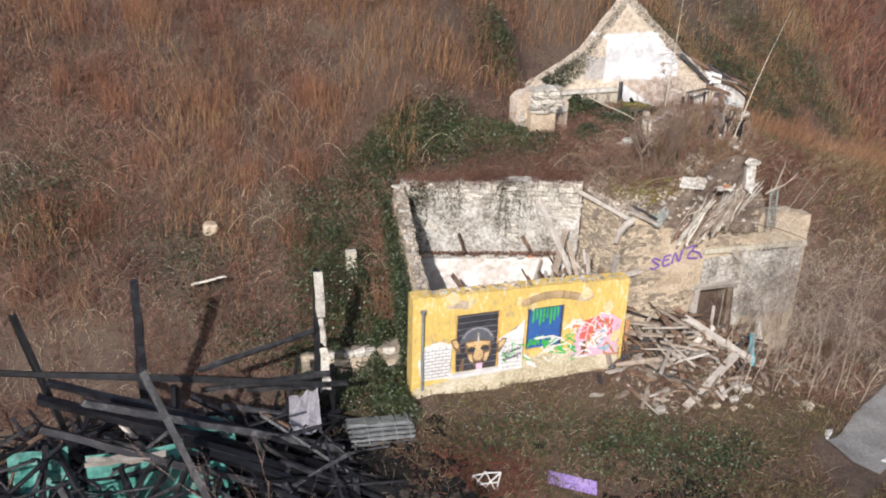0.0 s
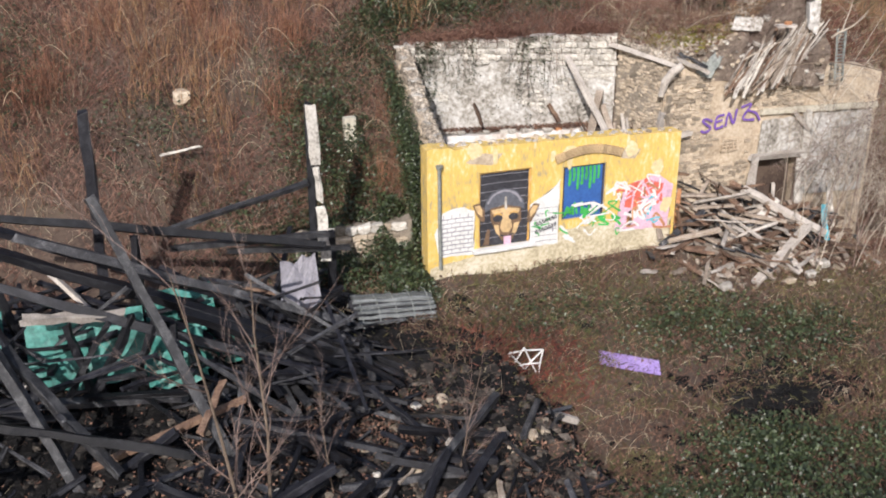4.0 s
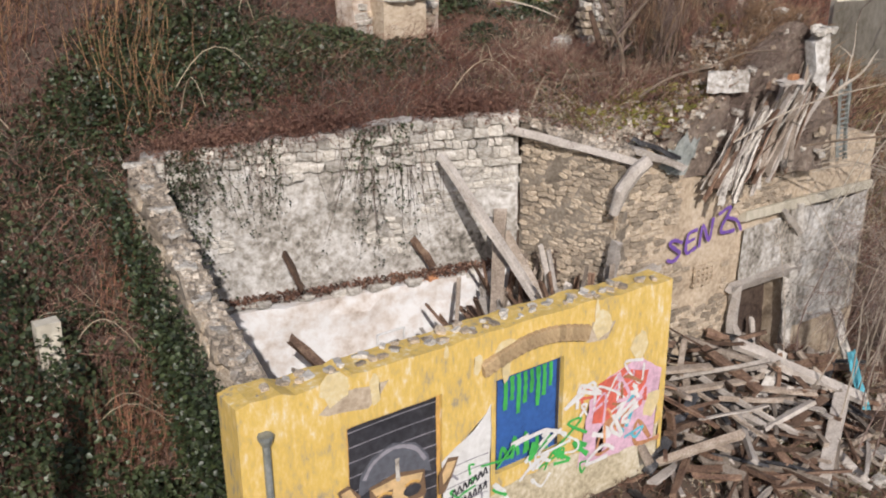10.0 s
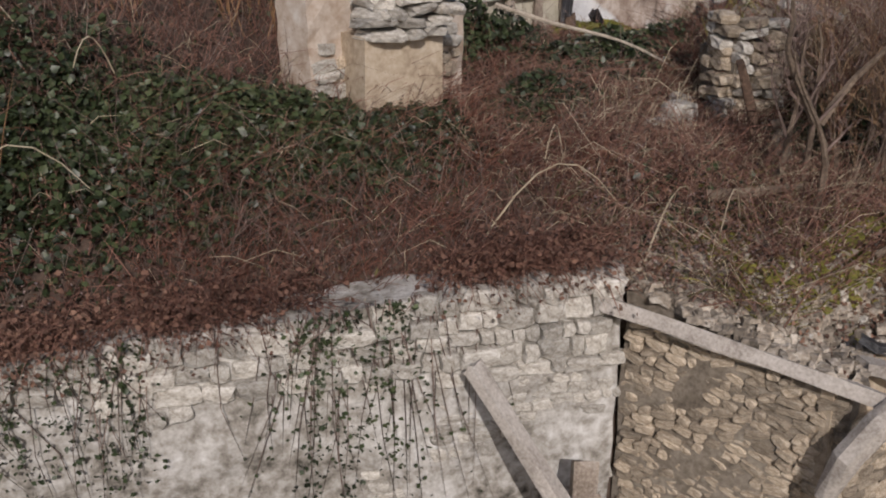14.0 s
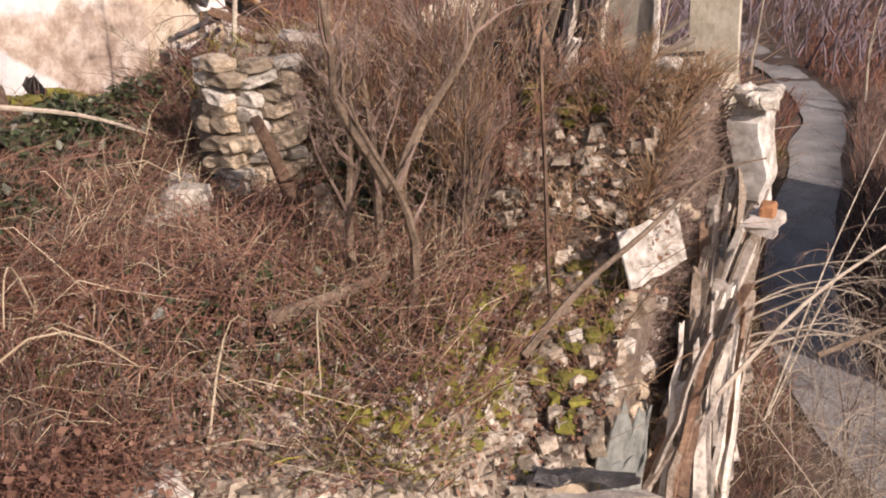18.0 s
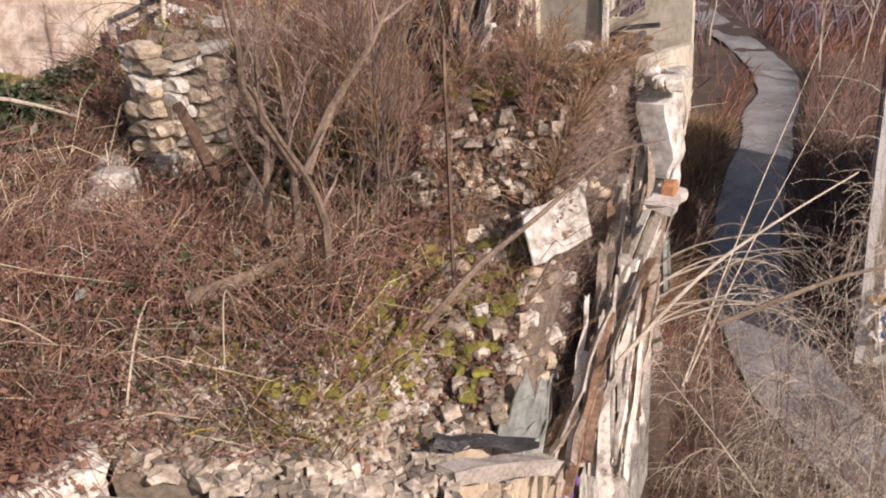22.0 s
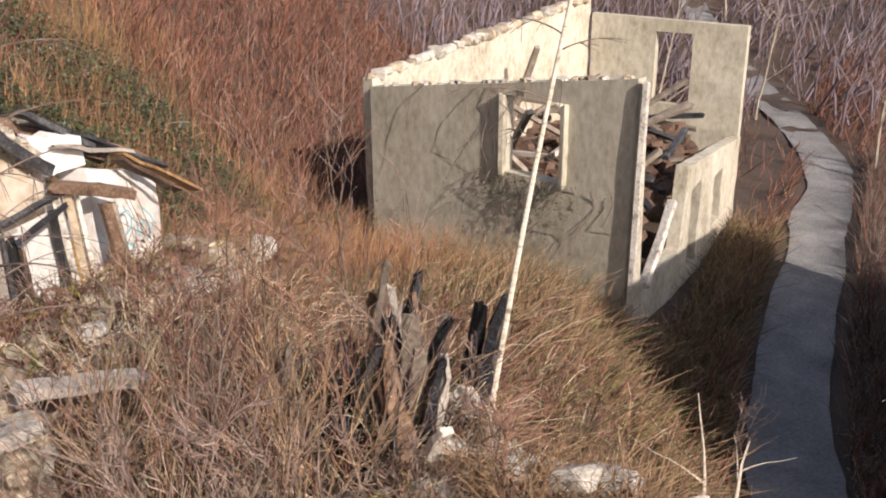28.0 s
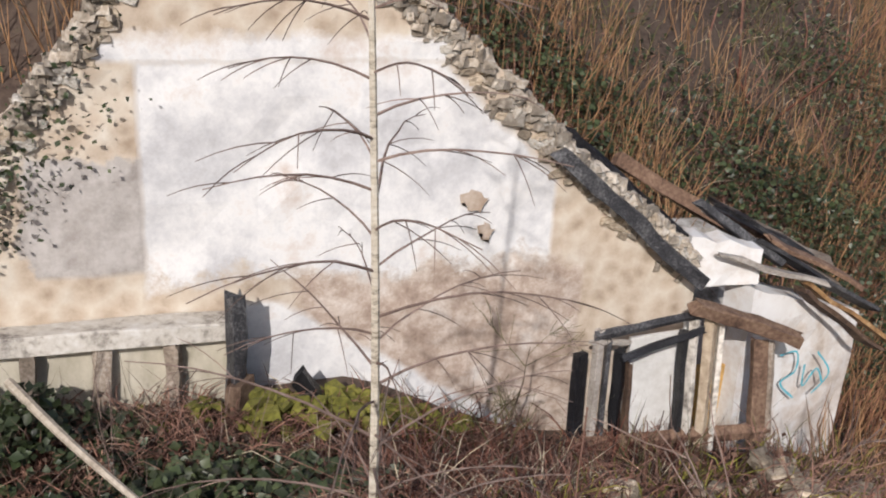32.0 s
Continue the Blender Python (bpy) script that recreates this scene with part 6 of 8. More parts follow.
def stems(name, roots, tips, mids, width, material, label, cat, prism=True):
    """Many thin stems in one mesh: each a three-sided stalk through root, middle and tip."""
    n = len(roots)
    roots, tips, mids = (np.asarray(v, float) for v in (roots, tips, mids))
    ax = tips - roots
    ax /= np.maximum(np.linalg.norm(ax, axis=1, keepdims=True), 1e-6)
    ref = rng.normal(size=(n, 3))
    s = np.cross(ax, ref)
    s /= np.maximum(np.linalg.norm(s, axis=1, keepdims=True), 1e-6)
    u = np.cross(ax, s)
    w = np.broadcast_to(np.asarray(width, float).reshape(-1, 1), (n, 1))
    rings = []
    for p, k in ((roots, 1.0), (mids, 0.8)):
        for j in range(3):
            a = 2 * math.pi * j / 3
            rings.append(p + (s * math.cos(a) + u * math.sin(a)) * w * k * 0.5)
    rings.append(tips)
    v = np.stack(rings, 1).reshape(-1, 3)
    base = (np.arange(n) * 7)[:, None, None]
    f4 = (np.array([[0, 1, 4, 3], [1, 2, 5, 4], [2, 0, 3, 5]])[None] + base).reshape(-1, 4)
    f3 = (np.array([[3, 4, 6], [4, 5, 6], [5, 3, 6]])[None] + base).reshape(-1, 3)
    me = bpy.data.meshes.new(name)
    me.vertices.add(len(v))
    me.vertices.foreach_set("co", v.ravel())
    loops = np.concatenate([f4.ravel(), f3.ravel()])
    starts = np.concatenate([np.arange(len(f4)) * 4, len(f4) * 4 + np.arange(len(f3)) * 3])
    me.loops.add(len(loops))
    me.loops.foreach_set("vertex_index", loops)
    me.polygons.add(len(starts))
    me.polygons.foreach_set("loop_start", starts)
    me.update(calc_edges=True)
    me.validate()
    me.materials.append(material)
    return tagged(new(name, me), label, cat, kind="stuff")


def leaves(name, at, size, material, label, cat, tilt=1.0):
    """Many small folded leaves in one mesh."""
    at = np.asarray(at, float)
    n = len(at)
    a = rng.normal(size=(n, 3)) * (1, 1, 0.6 * tilt)
    a /= np.linalg.norm(a, axis=1, keepdims=True)
    up = np.array([[0, -0.35, 1.0]]) + rng.normal(size=(n, 3)) * 0.5 * tilt
    s = np.cross(a, up)
    s /= np.maximum(np.linalg.norm(s, axis=1, keepdims=True), 1e-6)
    nrm = np.cross(s, a)
    k = np.asarray(size, float).reshape(-1, 1) * np.ones((n, 1))
    p0, p1 = at - a * k * 0.5, at + a * k * 0.6
    pl, pr = at + s * k * 0.42 + nrm * k * 0.12, at - s * k * 0.42 + nrm * k * 0.12
    v = np.stack([p0, pr, p1, pl], 1).reshape(-1, 3)
    base = (np.arange(n) * 4)[:, None, None]
    f = (np.array([[0, 1, 2], [0, 2, 3]])[None] + base).reshape(-1, 3)
    me = bpy.data.meshes.new(name)
    me.vertices.add(len(v))
    me.vertices.foreach_set("co", v.ravel())
    me.loops.add(f.size)
    me.loops.foreach_set("vertex_index", f.ravel())
    me.polygons.add(len(f))
    me.polygons.foreach_set("loop_start", np.arange(len(f)) * 3)
    me.update(calc_edges=True)
    me.validate()
    me.materials.append(material)
    return tagged(new(name, me), label, cat, kind="stuff")


def blocked(x, y):
    """Floors, walls and houses on which nothing grows."""
    if 0.0 < x < 6.5 and -0.05 < y < back_y(x) + 0.15:
        return True
    if 5.7 < x < 14.4 and 7.0 < y < 9.4:
        return True
    if 6.3 < x < 10.6 and 1.25 < y < 1.85:
        return True
    if 24.0 < x < 36 and 3.7 < y < 11.6:
        return True
    if x > 10 and abs(y - road_y(x)) < 1.05:
        return True
    return 18.1 < x < 33.2 and -9.2 < y < -0.9 - 0.33 * max(0.0, x - 19)


def burnt(x, y):
    """The sooty ground under and before the burnt shed, and a burnt patch beside it."""
    d = min(((x + 5.6) / 6.6) ** 2 + ((y + 4.6) / 4.6) ** 2, ((x - 5.5) / 1.1) ** 2 + ((y + 5.2) / 0.75) ** 2)
    return d + 0.5 * nz(x * 0.6, y * 0.6, 8) + 0.25 * nz(x * 2.1, y * 2.1, 2) < 0.85 and y < 0.2


def scatter(n, x0, x1, y0, y1, keep=None):
    out = []
    for x, y in zip(rng.uniform(x0, x1, n), rng.uniform(y0, y1, n)):
        if not blocked(x, y) and (keep is None or keep(x, y)) and (y > 0.2 or rng.random() < 0.12 or not burnt(x, y)):
            out.append((x, y, grounded(x, y)))
    return np.array(out).reshape(-1, 3)


def patchy(seed, freq=0.45, bias=0.0):
    return lambda x, y: nz(x * freq + seed, y * freq - seed, seed) + 0.5 * nz(x * freq * 2.7, y * freq * 2.7, seed + 3) + bias > rng.uniform(-0.25, 0.25)


def field(name, pts, h0, h1, lean, width, material, label, cat, droop=0.0):
    n = len(pts)
    h = rng.uniform(h0, h1, n)[:, None]
    rim_zone = (pts[:, 0] > 6.2) & (pts[:, 0] < 9.2) & (pts[:, 1] > 1.4) & (pts[:, 1] < 3.9)
    h[rim_zone] *= 0.4 if h1 > 0.2 else 1.0
    d = rng.normal(size=(n, 3)) * lean
    d[:, 2] = 1
    d[:, 1] -= 0.15
    tip = pts + d * h
    mid = pts + d * h * 0.55 + rng.normal(size=(n, 3)) * h * 0.06
    tip[:, 2] -= (droop * h * rng.uniform(0.3, 1.3, (n, 1)))[:, 0]
    return stems(name, pts - (0, 0, 0.03), tip, mid, width, material, label, cat)


# bare brown canes over the whole slope, thickest where the camera passes
canes = np.concatenate([scatter(56000, -13, 7, 1.0, 12, patchy(1.3, bias=0.25)), scatter(16000, -24, 7, 9, 24), scatter(9000, -30, -11, 0.0, 12)])
near = (canes[:, 0] > 0.5) & (canes[:, 1] < 8)
field("bramble", canes, 0.15, 0.6, 0.75, rng.uniform(0.007, 0.017, len(canes)) * np.where(near, 0.5, 1.0), CANE, "tangle of red-brown bramble canes on the slope", "brambles", 0.4)
rust = np.concatenate([scatter(9000, 0.8, 7.0, 3.2, 5.8, patchy(3.1, 0.7, 0.0)), scatter(10000, -12, 7, 2.0, 12, patchy(6.6, 0.35, -0.3)), scatter(22000, 13.5, 26, 2.0, 10, patchy(7.7, 0.3, 0.25)), scatter(1500, -0.4, 2.6, -4.0, -2.2, patchy(2.0, 1.0, 0.1)), scatter(2600, 6.2, 8.4, 2.2, 6.5, patchy(5.5, 0.8, -0.2)), scatter(4500, 9.6, 14.5, 4.6, 6.9), scatter(4500, 8.6, 13.5, 2.6, 5.2)])
field("red_bramble", rust, 0.1, 0.4, 0.8, rng.uniform(0.006, 0.014, len(rust)) * np.where((rust[:, 0] > 0.5) & (rust[:, 0] < 10), 0.5, 1.0), REDCANE, "rusty red bramble shoots in patches", "brambles", 0.35)
terr = np.concatenate([scatter(4000, 8.6, 14, 2.6, 6.8), scatter(22000, 6.0, 11, 2.0, 7.1, patchy(2.9, 0.8, 0.1)), scatter(16000, 10.4, 14.5, -1.5, 7.1), scatter(12000, 10.2, 13.4, 1.0, 3.8), scatter(12000, 12, 20, 0.6, 5), scatter(18000, 12, 24, 2.0, 12, patchy(2.2, bias=0.3))])
field("bramble_terrace", terr, 0.06, 0.34, 0.9, rng.uniform(0.005, 0.011, len(terr)), CANE, "tangle of dry bramble canes on the terrace", "brambles", 0.4)
lilac = np.concatenate([scatter(26000, -14, 7, 2.0, 15, patchy(9.9, 0.3, -0.05)), scatter(3500, 0.5, 10, 2.5, 7.0, patchy(1.9, 0.7, 0.0))])
field("bare_twigs", lilac, 0.2, 0.8, 0.45, rng.uniform(0.005, 0.012, len(lilac)) * np.where(lilac[:, 0] > 0.5, 0.6, 1.0), TWIG, "grey-brown leafless twigs in patches on the slope", "twigs", 0.15)
reeds = np.concatenate([scatter(5000, -6, 4, 6.5, 13, patchy(0.7, 0.5, -0.1)), scatter(15000, -13, 6, 2.6, 14, patchy(5.1, 0.35, -0.42)), scatter(15000, 13, 30, 6.0, 22, patchy(3.7, 0.35, -0.2)), scatter(9000, 0, 14, 9.4, 22), scatter(700, 14, 24, 3.5, 9, patchy(2.4, 0.6, -0.15))])
field("dry_stalks", reeds, 0.5, 1.3, 0.2, rng.uniform(0.008, 0.018, len(reeds)), REED, "tall orange-brown dead stalks standing in patches", "dead stalks", 0.05)
straw = np.concatenate([scatter(2600, 9, 13, 2.4, 6.5, patchy(7.1, 0.8, 0.0)), scatter(7000, -12, 13, -6, 7.0), scatter(2200, 5.8, 12.5, 1.6, 5), scatter(1500, 8.6, 13.2, 3.9, 5.4), scatter(1500, 10.4, 15, -1.0, 4.0), scatter(5000, 13, 28, 3, 20)])
field("straw", straw, 0.12, 0.42, 0.9, rng.uniform(0.005, 0.01, len(straw)), STRAW, "pale broken straw stems among the weeds", "straw", 0.5)
weeds = np.concatenate([scatter(24000, -30, 24, -36, -8), scatter(30000, -8, 13, -7, 0.9, patchy(8.2, 0.5, 0.2)), scatter(20000, -9, 12, -13, -6)])
field("low_weeds", weeds, 0.06, 0.26, 0.8, rng.uniform(0.008, 0.016, len(weeds)), DEADLEAF, "low rusty weeds before the ruin", "weeds", 0.1)
herbs = np.concatenate([scatter(3500, 8.6, 14, 2.4, 6.6, patchy(3.3, 0.7, 0.0)), scatter(9000, 0, 12, -12, -5.5, patchy(3.4, 0.4, 0.0)), scatter(3000, 6.0, 11, 1.8, 5, patchy(6.1, 0.9, -0.1)), scatter(26000, -3, 13, -6.5, 0.2, patchy(4.1, 0.5, 0.1)), scatter(12000, 13, 28, 3, 18, patchy(1.1, 0.4, -0.15)), scatter(5000, -12, 6, 2, 10, patchy(1.7, 0.4, -0.3))])
field("green_weeds", herbs, 0.05, 0.2, 0.9, rng.uniform(0.012, 0.024, len(herbs)), HERB, "low olive green winter weeds and grass", "weeds", 0.1)
olive = np.concatenate([scatter(9000, 12.5, 30, 5.0, 20, patchy(8.8, 0.3, 0.05)), scatter(900, 10, 15, 2.0, 6.5, patchy(5.9, 0.7, 0.0))])
field("olive_stalks", olive, 0.25, 0.9, 0.3, rng.uniform(0.006, 0.014, len(olive)), HERB, "olive green and straw stalks among the dead growth", "stalks", 0.1)
# twigs that cover the mound, pale litter, red and straw clumps
room_a = np.array([(x, y, grounded(x, y)) for x, y in zip(rng.uniform(8.1, 10.2, 1900), rng.uniform(2.4, 4.4, 1900)) if y < 0.66 * (x - 3) - 0.2])
field("room_canes", room_a, 0.3, 0.95, 0.4, rng.uniform(0.005, 0.011, len(room_a)), STRAW, "pale dry canes growing in the ruined room", "canes", 0.2)
room_b = np.array([(x, y, grounded(x, y)) for x, y in zip(rng.uniform(8.1, 12.5, 2600), rng.uniform(2.4, 4.6, 2600)) if y < 0.66 * (x - 3) - 0.2])
field("room_brambles", room_b, 0.2, 0.7, 0.6, rng.uniform(0.005, 0.011, len(room_b)), BROWNTWIG, "rust-brown brambles growing in the ruined room", "brambles", 0.3)
mx, my = rng.uniform(8.3, 10.5, 3200), rng.uniform(0.95, 2.5, 3200)
mpts = np.array([(x, max(y, 1.44 - 0.18 * (x - 8.3)), max(MOUND(x - 8.3) if y < 2.3 else 0.0, grounded(x, y) if y > 1.9 else 0.0) - 0.02) for x, y in zip(mx, my)])
field("mound_twigs", mpts, 0.08, 0.42, 0.7, rng.uniform(0.003, 0.008, len(mpts)), BROWNTWIG, "grey-brown dead twigs matted over the rubble mound", "twigs", 0.3)
bank_root = np.array([(x, y, BANK(x - 7.2) - 0.02) for x, y in zip(rng.uniform(7.2, 8.5, 520), rng.uniform(1.35, 2.0, 520))])
field("rubble_twigs", bank_root, 0.2, 0.9, 0.9, rng.uniform(0.003, 0.007, len(bank_root)), BROWNTWIG, "brown dead twigs over the rubble bank", "twigs", 0.4)
side_root = np.array([(x, 1.40 - 0.18 * (x - 8.3), rng.uniform(3.7, MOUND(x - 8.3))) for x in rng.uniform(8.3, 10.2, 2400)])
side_tip = side_root + rng.normal(size=side_root.shape) * (0.12, 0.05, 0.12) + (0, -0.12, 0.06)
stems("mound_side_twigs", side_root, side_tip, (side_root + side_tip) / 2 + rng.normal(size=side_root.shape) * 0.02, 0.006, TWIG, "grey-brown dead twigs hanging on the face of the mound", "twigs")
pale = np.concatenate([scatter(9000, 6.2, 8.8, 1.55, 4.2), scatter(5000, 8.2, 13.5, 2.2, 6.6), scatter(2500, 0.6, 6.5, 3.2, 6.0)])
pale[:, 2] += rng.uniform(0.0, 0.1, len(pale))
leaves("pale_litter", pale, rng.uniform(0.014, 0.034, len(pale)), PALELEAF, "pale mauve-brown dead leaves lying among the moss", "dead leaves", 0.9)
rim = np.concatenate([scatter(6000, 6.4, 7.6, 1.6, 3.3, patchy(3.9, 1.1, -0.05)), scatter(1500, 7.5, 9.0, 1.8, 3.0, patchy(3.9, 1.1, -0.25))])
field("rim_grass", rim, 0.03, 0.12, 1.0, rng.uniform(0.006, 0.012, len(rim)), MOSSGRASS, "yellow-green moss and grass along the terrace rim", "moss", 0.1)
mat_leaf = scatter(9000, 6.7, 9.6, 1.6, 4.6)
mat_leaf[:, 2] += rng.uniform(0.0, 0.08, len(mat_leaf))
leaves("terrace_litter", mat_leaf, rng.uniform(0.02, 0.05, len(mat_leaf)), DEADLEAF, "rust-brown leaf litter matted over the terrace", "dead leaves", 0.9)
shoots = scatter(1300, 6.3, 8.3, 1.65, 3.9)
field("terrace_shoots", shoots, 0.5, 1.9, 0.7, rng.uniform(0.004, 0.009, len(shoots)), CANE, "long red-brown bramble shoots arching over the terrace", "brambles", 0.45)
bleached = scatter(380, 6.2, 9.1, 1.65, 3.9)
field("terrace_straw", bleached, 0.5, 1.6, 1.0, rng.uniform(0.004, 0.008, len(bleached)), STRAW, "bleached broken stems lying over the terrace", "straw", 0.5)
clump = []
rq = random.Random(91)
for k in range(70):
    cx, cy = (rq.uniform(-13, 0.5), rq.uniform(2.0, 13)) if k < 52 else (rq.uniform(13.5, 22), rq.uniform(4.5, 11))
    for _ in range(rq.randint(60, 170)):
        x, y = cx + rq.gauss(0, 0.28), cy + rq.gauss(0, 0.2)
        if not blocked(x, y):
            clump.append((x, y, grounded(x, y)))
clump = np.array(clump)
field("red_stalks", clump, 0.5, 1.25, 0.16, rng.uniform(0.006, 0.013, len(clump)), REDSTALK, "upright russet stalks in loose clumps on the slope", "dead stalks", 0.04)
dry = np.concatenate([scatter(7000, -14, 1, 1.6, 14, patchy(12.3, 0.8, -0.1)), scatter(260, 6.3, 9.5, 2.0, 5.0)])
field("pale_canes", dry, 0.25, 0.8, 0.55, rng.uniform(0.005, 0.01, len(dry)), STRAW, "bleached straw-coloured canes on the slope", "straw", 0.35)
redlow = scatter(5200, -0.6, 3.0, -5.0, -1.6, lambda x, y: ((x - 1.2) / 1.5) ** 2 + ((y + 3.0) / 1.3) ** 2 < rng.uniform(0.1, 1.1))
field("red_weeds", redlow, 0.05, 0.22, 0.8, rng.uniform(0.008, 0.016, len(redlow)), REDWEED, "low crimson winter weeds round the wire frame", "weeds", 0.1)
# growth hanging over the crown of the back wall
wd = Vector((BACK_B[0] - BACK_A[0], BACK_B[1] - BACK_A[1], 0))
wl = wd.length
wd = wd / wl
wf = Vector((wd.y, -wd.x, 0))
ov_root, ov_tip, ov_mid, ov_leaf = [], [], [], []
ro = random.Random(77)
for k in range(6200):
    u = ro.uniform(0.0, 5.2)
    if nz(u * 0.9, 4.4) + ro.uniform(-0.5, 0.5) < (-0.12 if u < 3.4 else 0.12):
        continue
    p = Vector((*BACK_A, 0)) + wd * u - wf * ro.uniform(0.1, 0.55)
    p.z = back_top(u) + ro.uniform(-0.02, 0.04)
    q = p + wf * ro.uniform(0.0, 0.55) + wd * ro.gauss(0, 0.2)
    q.z += ro.uniform(-0.22, 0.3)
    m = (p + q) / 2 + Vector((0, 0, ro.uniform(0.02, 0.16)))
    ov_root.append(p), ov_tip.append(q), ov_mid.append(m)
    for _ in range(2):
        ov_leaf.append(p.lerp(q, ro.random()) + Vector((ro.gauss(0, 0.05), ro.gauss(0, 0.05), ro.uniform(0.0, 0.12))))
for k in range(800):
    t = ro.random()
    p = Vector((8.75 + 4.0 * t, 4.25 + 0.8 * t + ro.uniform(-0.1, 0.45), 0))
    p.z = tw_top(4.08 * t) - 0.04
    q = p + Vector((ro.gauss(0, 0.2), ro.gauss(-0.15, 0.2), ro.uniform(-0.25, 0.35)))
    ov_root.append(p), ov_tip.append(q), ov_mid.append((p + q) / 2 + Vector((0, 0, 0.08)))
    ov_leaf.append(p.lerp(q, ro.random()))
stems("crown_growth", ov_root, ov_tip, ov_mid, 0.008, CANE, "brown stems hanging over the crowns of the broken walls", "brambles")
leaves("crown_leaves", ov_leaf, rng.uniform(0.02, 0.05, len(ov_leaf)), DEADLEAF, "dead leaves caught on the crown of the back wall", "dead leaves")

# dead leaves on the ground
lit = np.concatenate([scatter(12000, -10, 12, -13, -7), scatter(14000, 10, 14, 1, 7), scatter(60000, -12, 14, -7, 12), scatter(20000, 6, 12.5, 1.6, 7), scatter(16000, -24, 26, 6, 24)])
pile = np.concatenate([rng.normal((-3.3, -5.2), (1.4, 0.6), (2600, 2)), rng.normal((-8.3, -2.4), (0.5, 0.4), (500, 2))])
lit = np.concatenate([lit, [(x, y, grounded(x, y) + 0.05) for x, y in pile]])
lit[:, 2] += rng.uniform(0.0, 0.16, len(lit))
leaves("leaf_litter", lit, rng.uniform(0.025, 0.06, len(lit)) * np.where((lit[:, 0] > 4.5) & (lit[:, 1] > 1), 0.6, 1.0), DEADLEAF, "brown dead leaves caught among stems on the ground", "dead leaves", 0.8)

# green ivy and bramble leaves in mounds
IVY = [(-1.2, 2.6, 1.3, 2.2, 1.2, 9000), (-2.0, 1.0, 1.0, 1.0, 0.8, 4500), (-0.4, 1.0, 0.6, 1.0, 1.2, 5000), (-0.5, -0.4, 0.5, 0.8, 0.8, 3000), (-1.0, 4.8, 1.5, 1.2, 0.6, 1800), (2.0, 5.8, 1.6, 0.8, 0.5, 7000), (3.6, 5.3, 1.5, 0.6, 0.4, 7500), (5.0, 5.0, 1.1, 0.5, 0.3, 5000), (0.6, 5.6, 1.0, 0.8, 0.5, 4500), (6.9, 5.2, 0.7, 0.5, 0.35, 1400),
       (4.4, -6.6, 1.6, 1.1, 0.5, 4200), (3.0, -8.2, 1.6, 1.2, 0.45, 3600), (5.6, -8.4, 1.6, 1.0, 0.45, 3000), (7.4, -7.0, 1.6, 0.8, 0.3, 2500), (1.6, -7.2, 1.2, 0.7, 0.25, 1600), (5.2, -2.6, 1.8, 1.0, 0.45, 2600), (2.4, -1.6, 1.9, 0.9, 0.2, 1300), (7.2, -3.4, 1.6, 0.9, 0.45, 2000), (-5.0, 4.0, 1.6, 1.2, 0.5, 1100), (-8.5, 5.5, 2.0, 1.5, 0.6, 2500), (7.3, 6.6, 0.9, 0.35, 0.7, 2500), (8.6, 5.8, 1.0, 0.6, 0.4, 2500),
       (16.5, 10.5, 2.6, 1.6, 1.0, 9000), (20.0, 13.0, 3.0, 2.0, 1.2, 6000), (5.3, 8.4, 0.8, 1.2, 0.8, 3500), (25.2, 11.8, 1.0, 0.5, 1.0, 900), (9.3, 3.3, 0.8, 0.5, 0.3, 1500), (12.5, 10.5, 1.8, 0.8, 0.8, 3000), (-3.5, 2.0, 1.2, 0.7, 0.5, 800), (7.0, 3.2, 0.9, 0.9, 0.16, 420)]
pts = []
for cx, cy, rx, ry, h, n in IVY:
    q = rng.normal(size=(n, 2)) * 0.55
    for a, b in q:
        x, y = cx + a * rx, cy + b * ry
        if blocked(x, y):
            continue
        g = grounded(x, y)
        crownz = h * max(0.05, 1 - 0.45 * (a * a + b * b)) * (0.75 + 0.5 * nz(x * 2, y * 2, 7))
        pts.append((x, y, g + crownz * rng.uniform(0.35, 1.05)))
leaves("ivy", pts, rng.uniform(0.04, 0.09, len(pts)), LEAF, "dark green ivy and bramble leaves in mounds", "ivy")
sup = np.array(pts)[::6]
stems("ivy_stems", np.c_[sup[:, :2] + rng.normal(size=(len(sup), 2)) * 0.1, [grounded(x, y) for x, y in sup[:, :2]]], sup, sup * 0.5 + np.c_[sup[:, :2], [grounded(x, y) for x, y in sup[:, :2]]] * 0.5 + rng.normal(size=(len(sup), 3)) * 0.05, 0.012, CANE, "thin brown stems inside the ivy", "ivy stems")

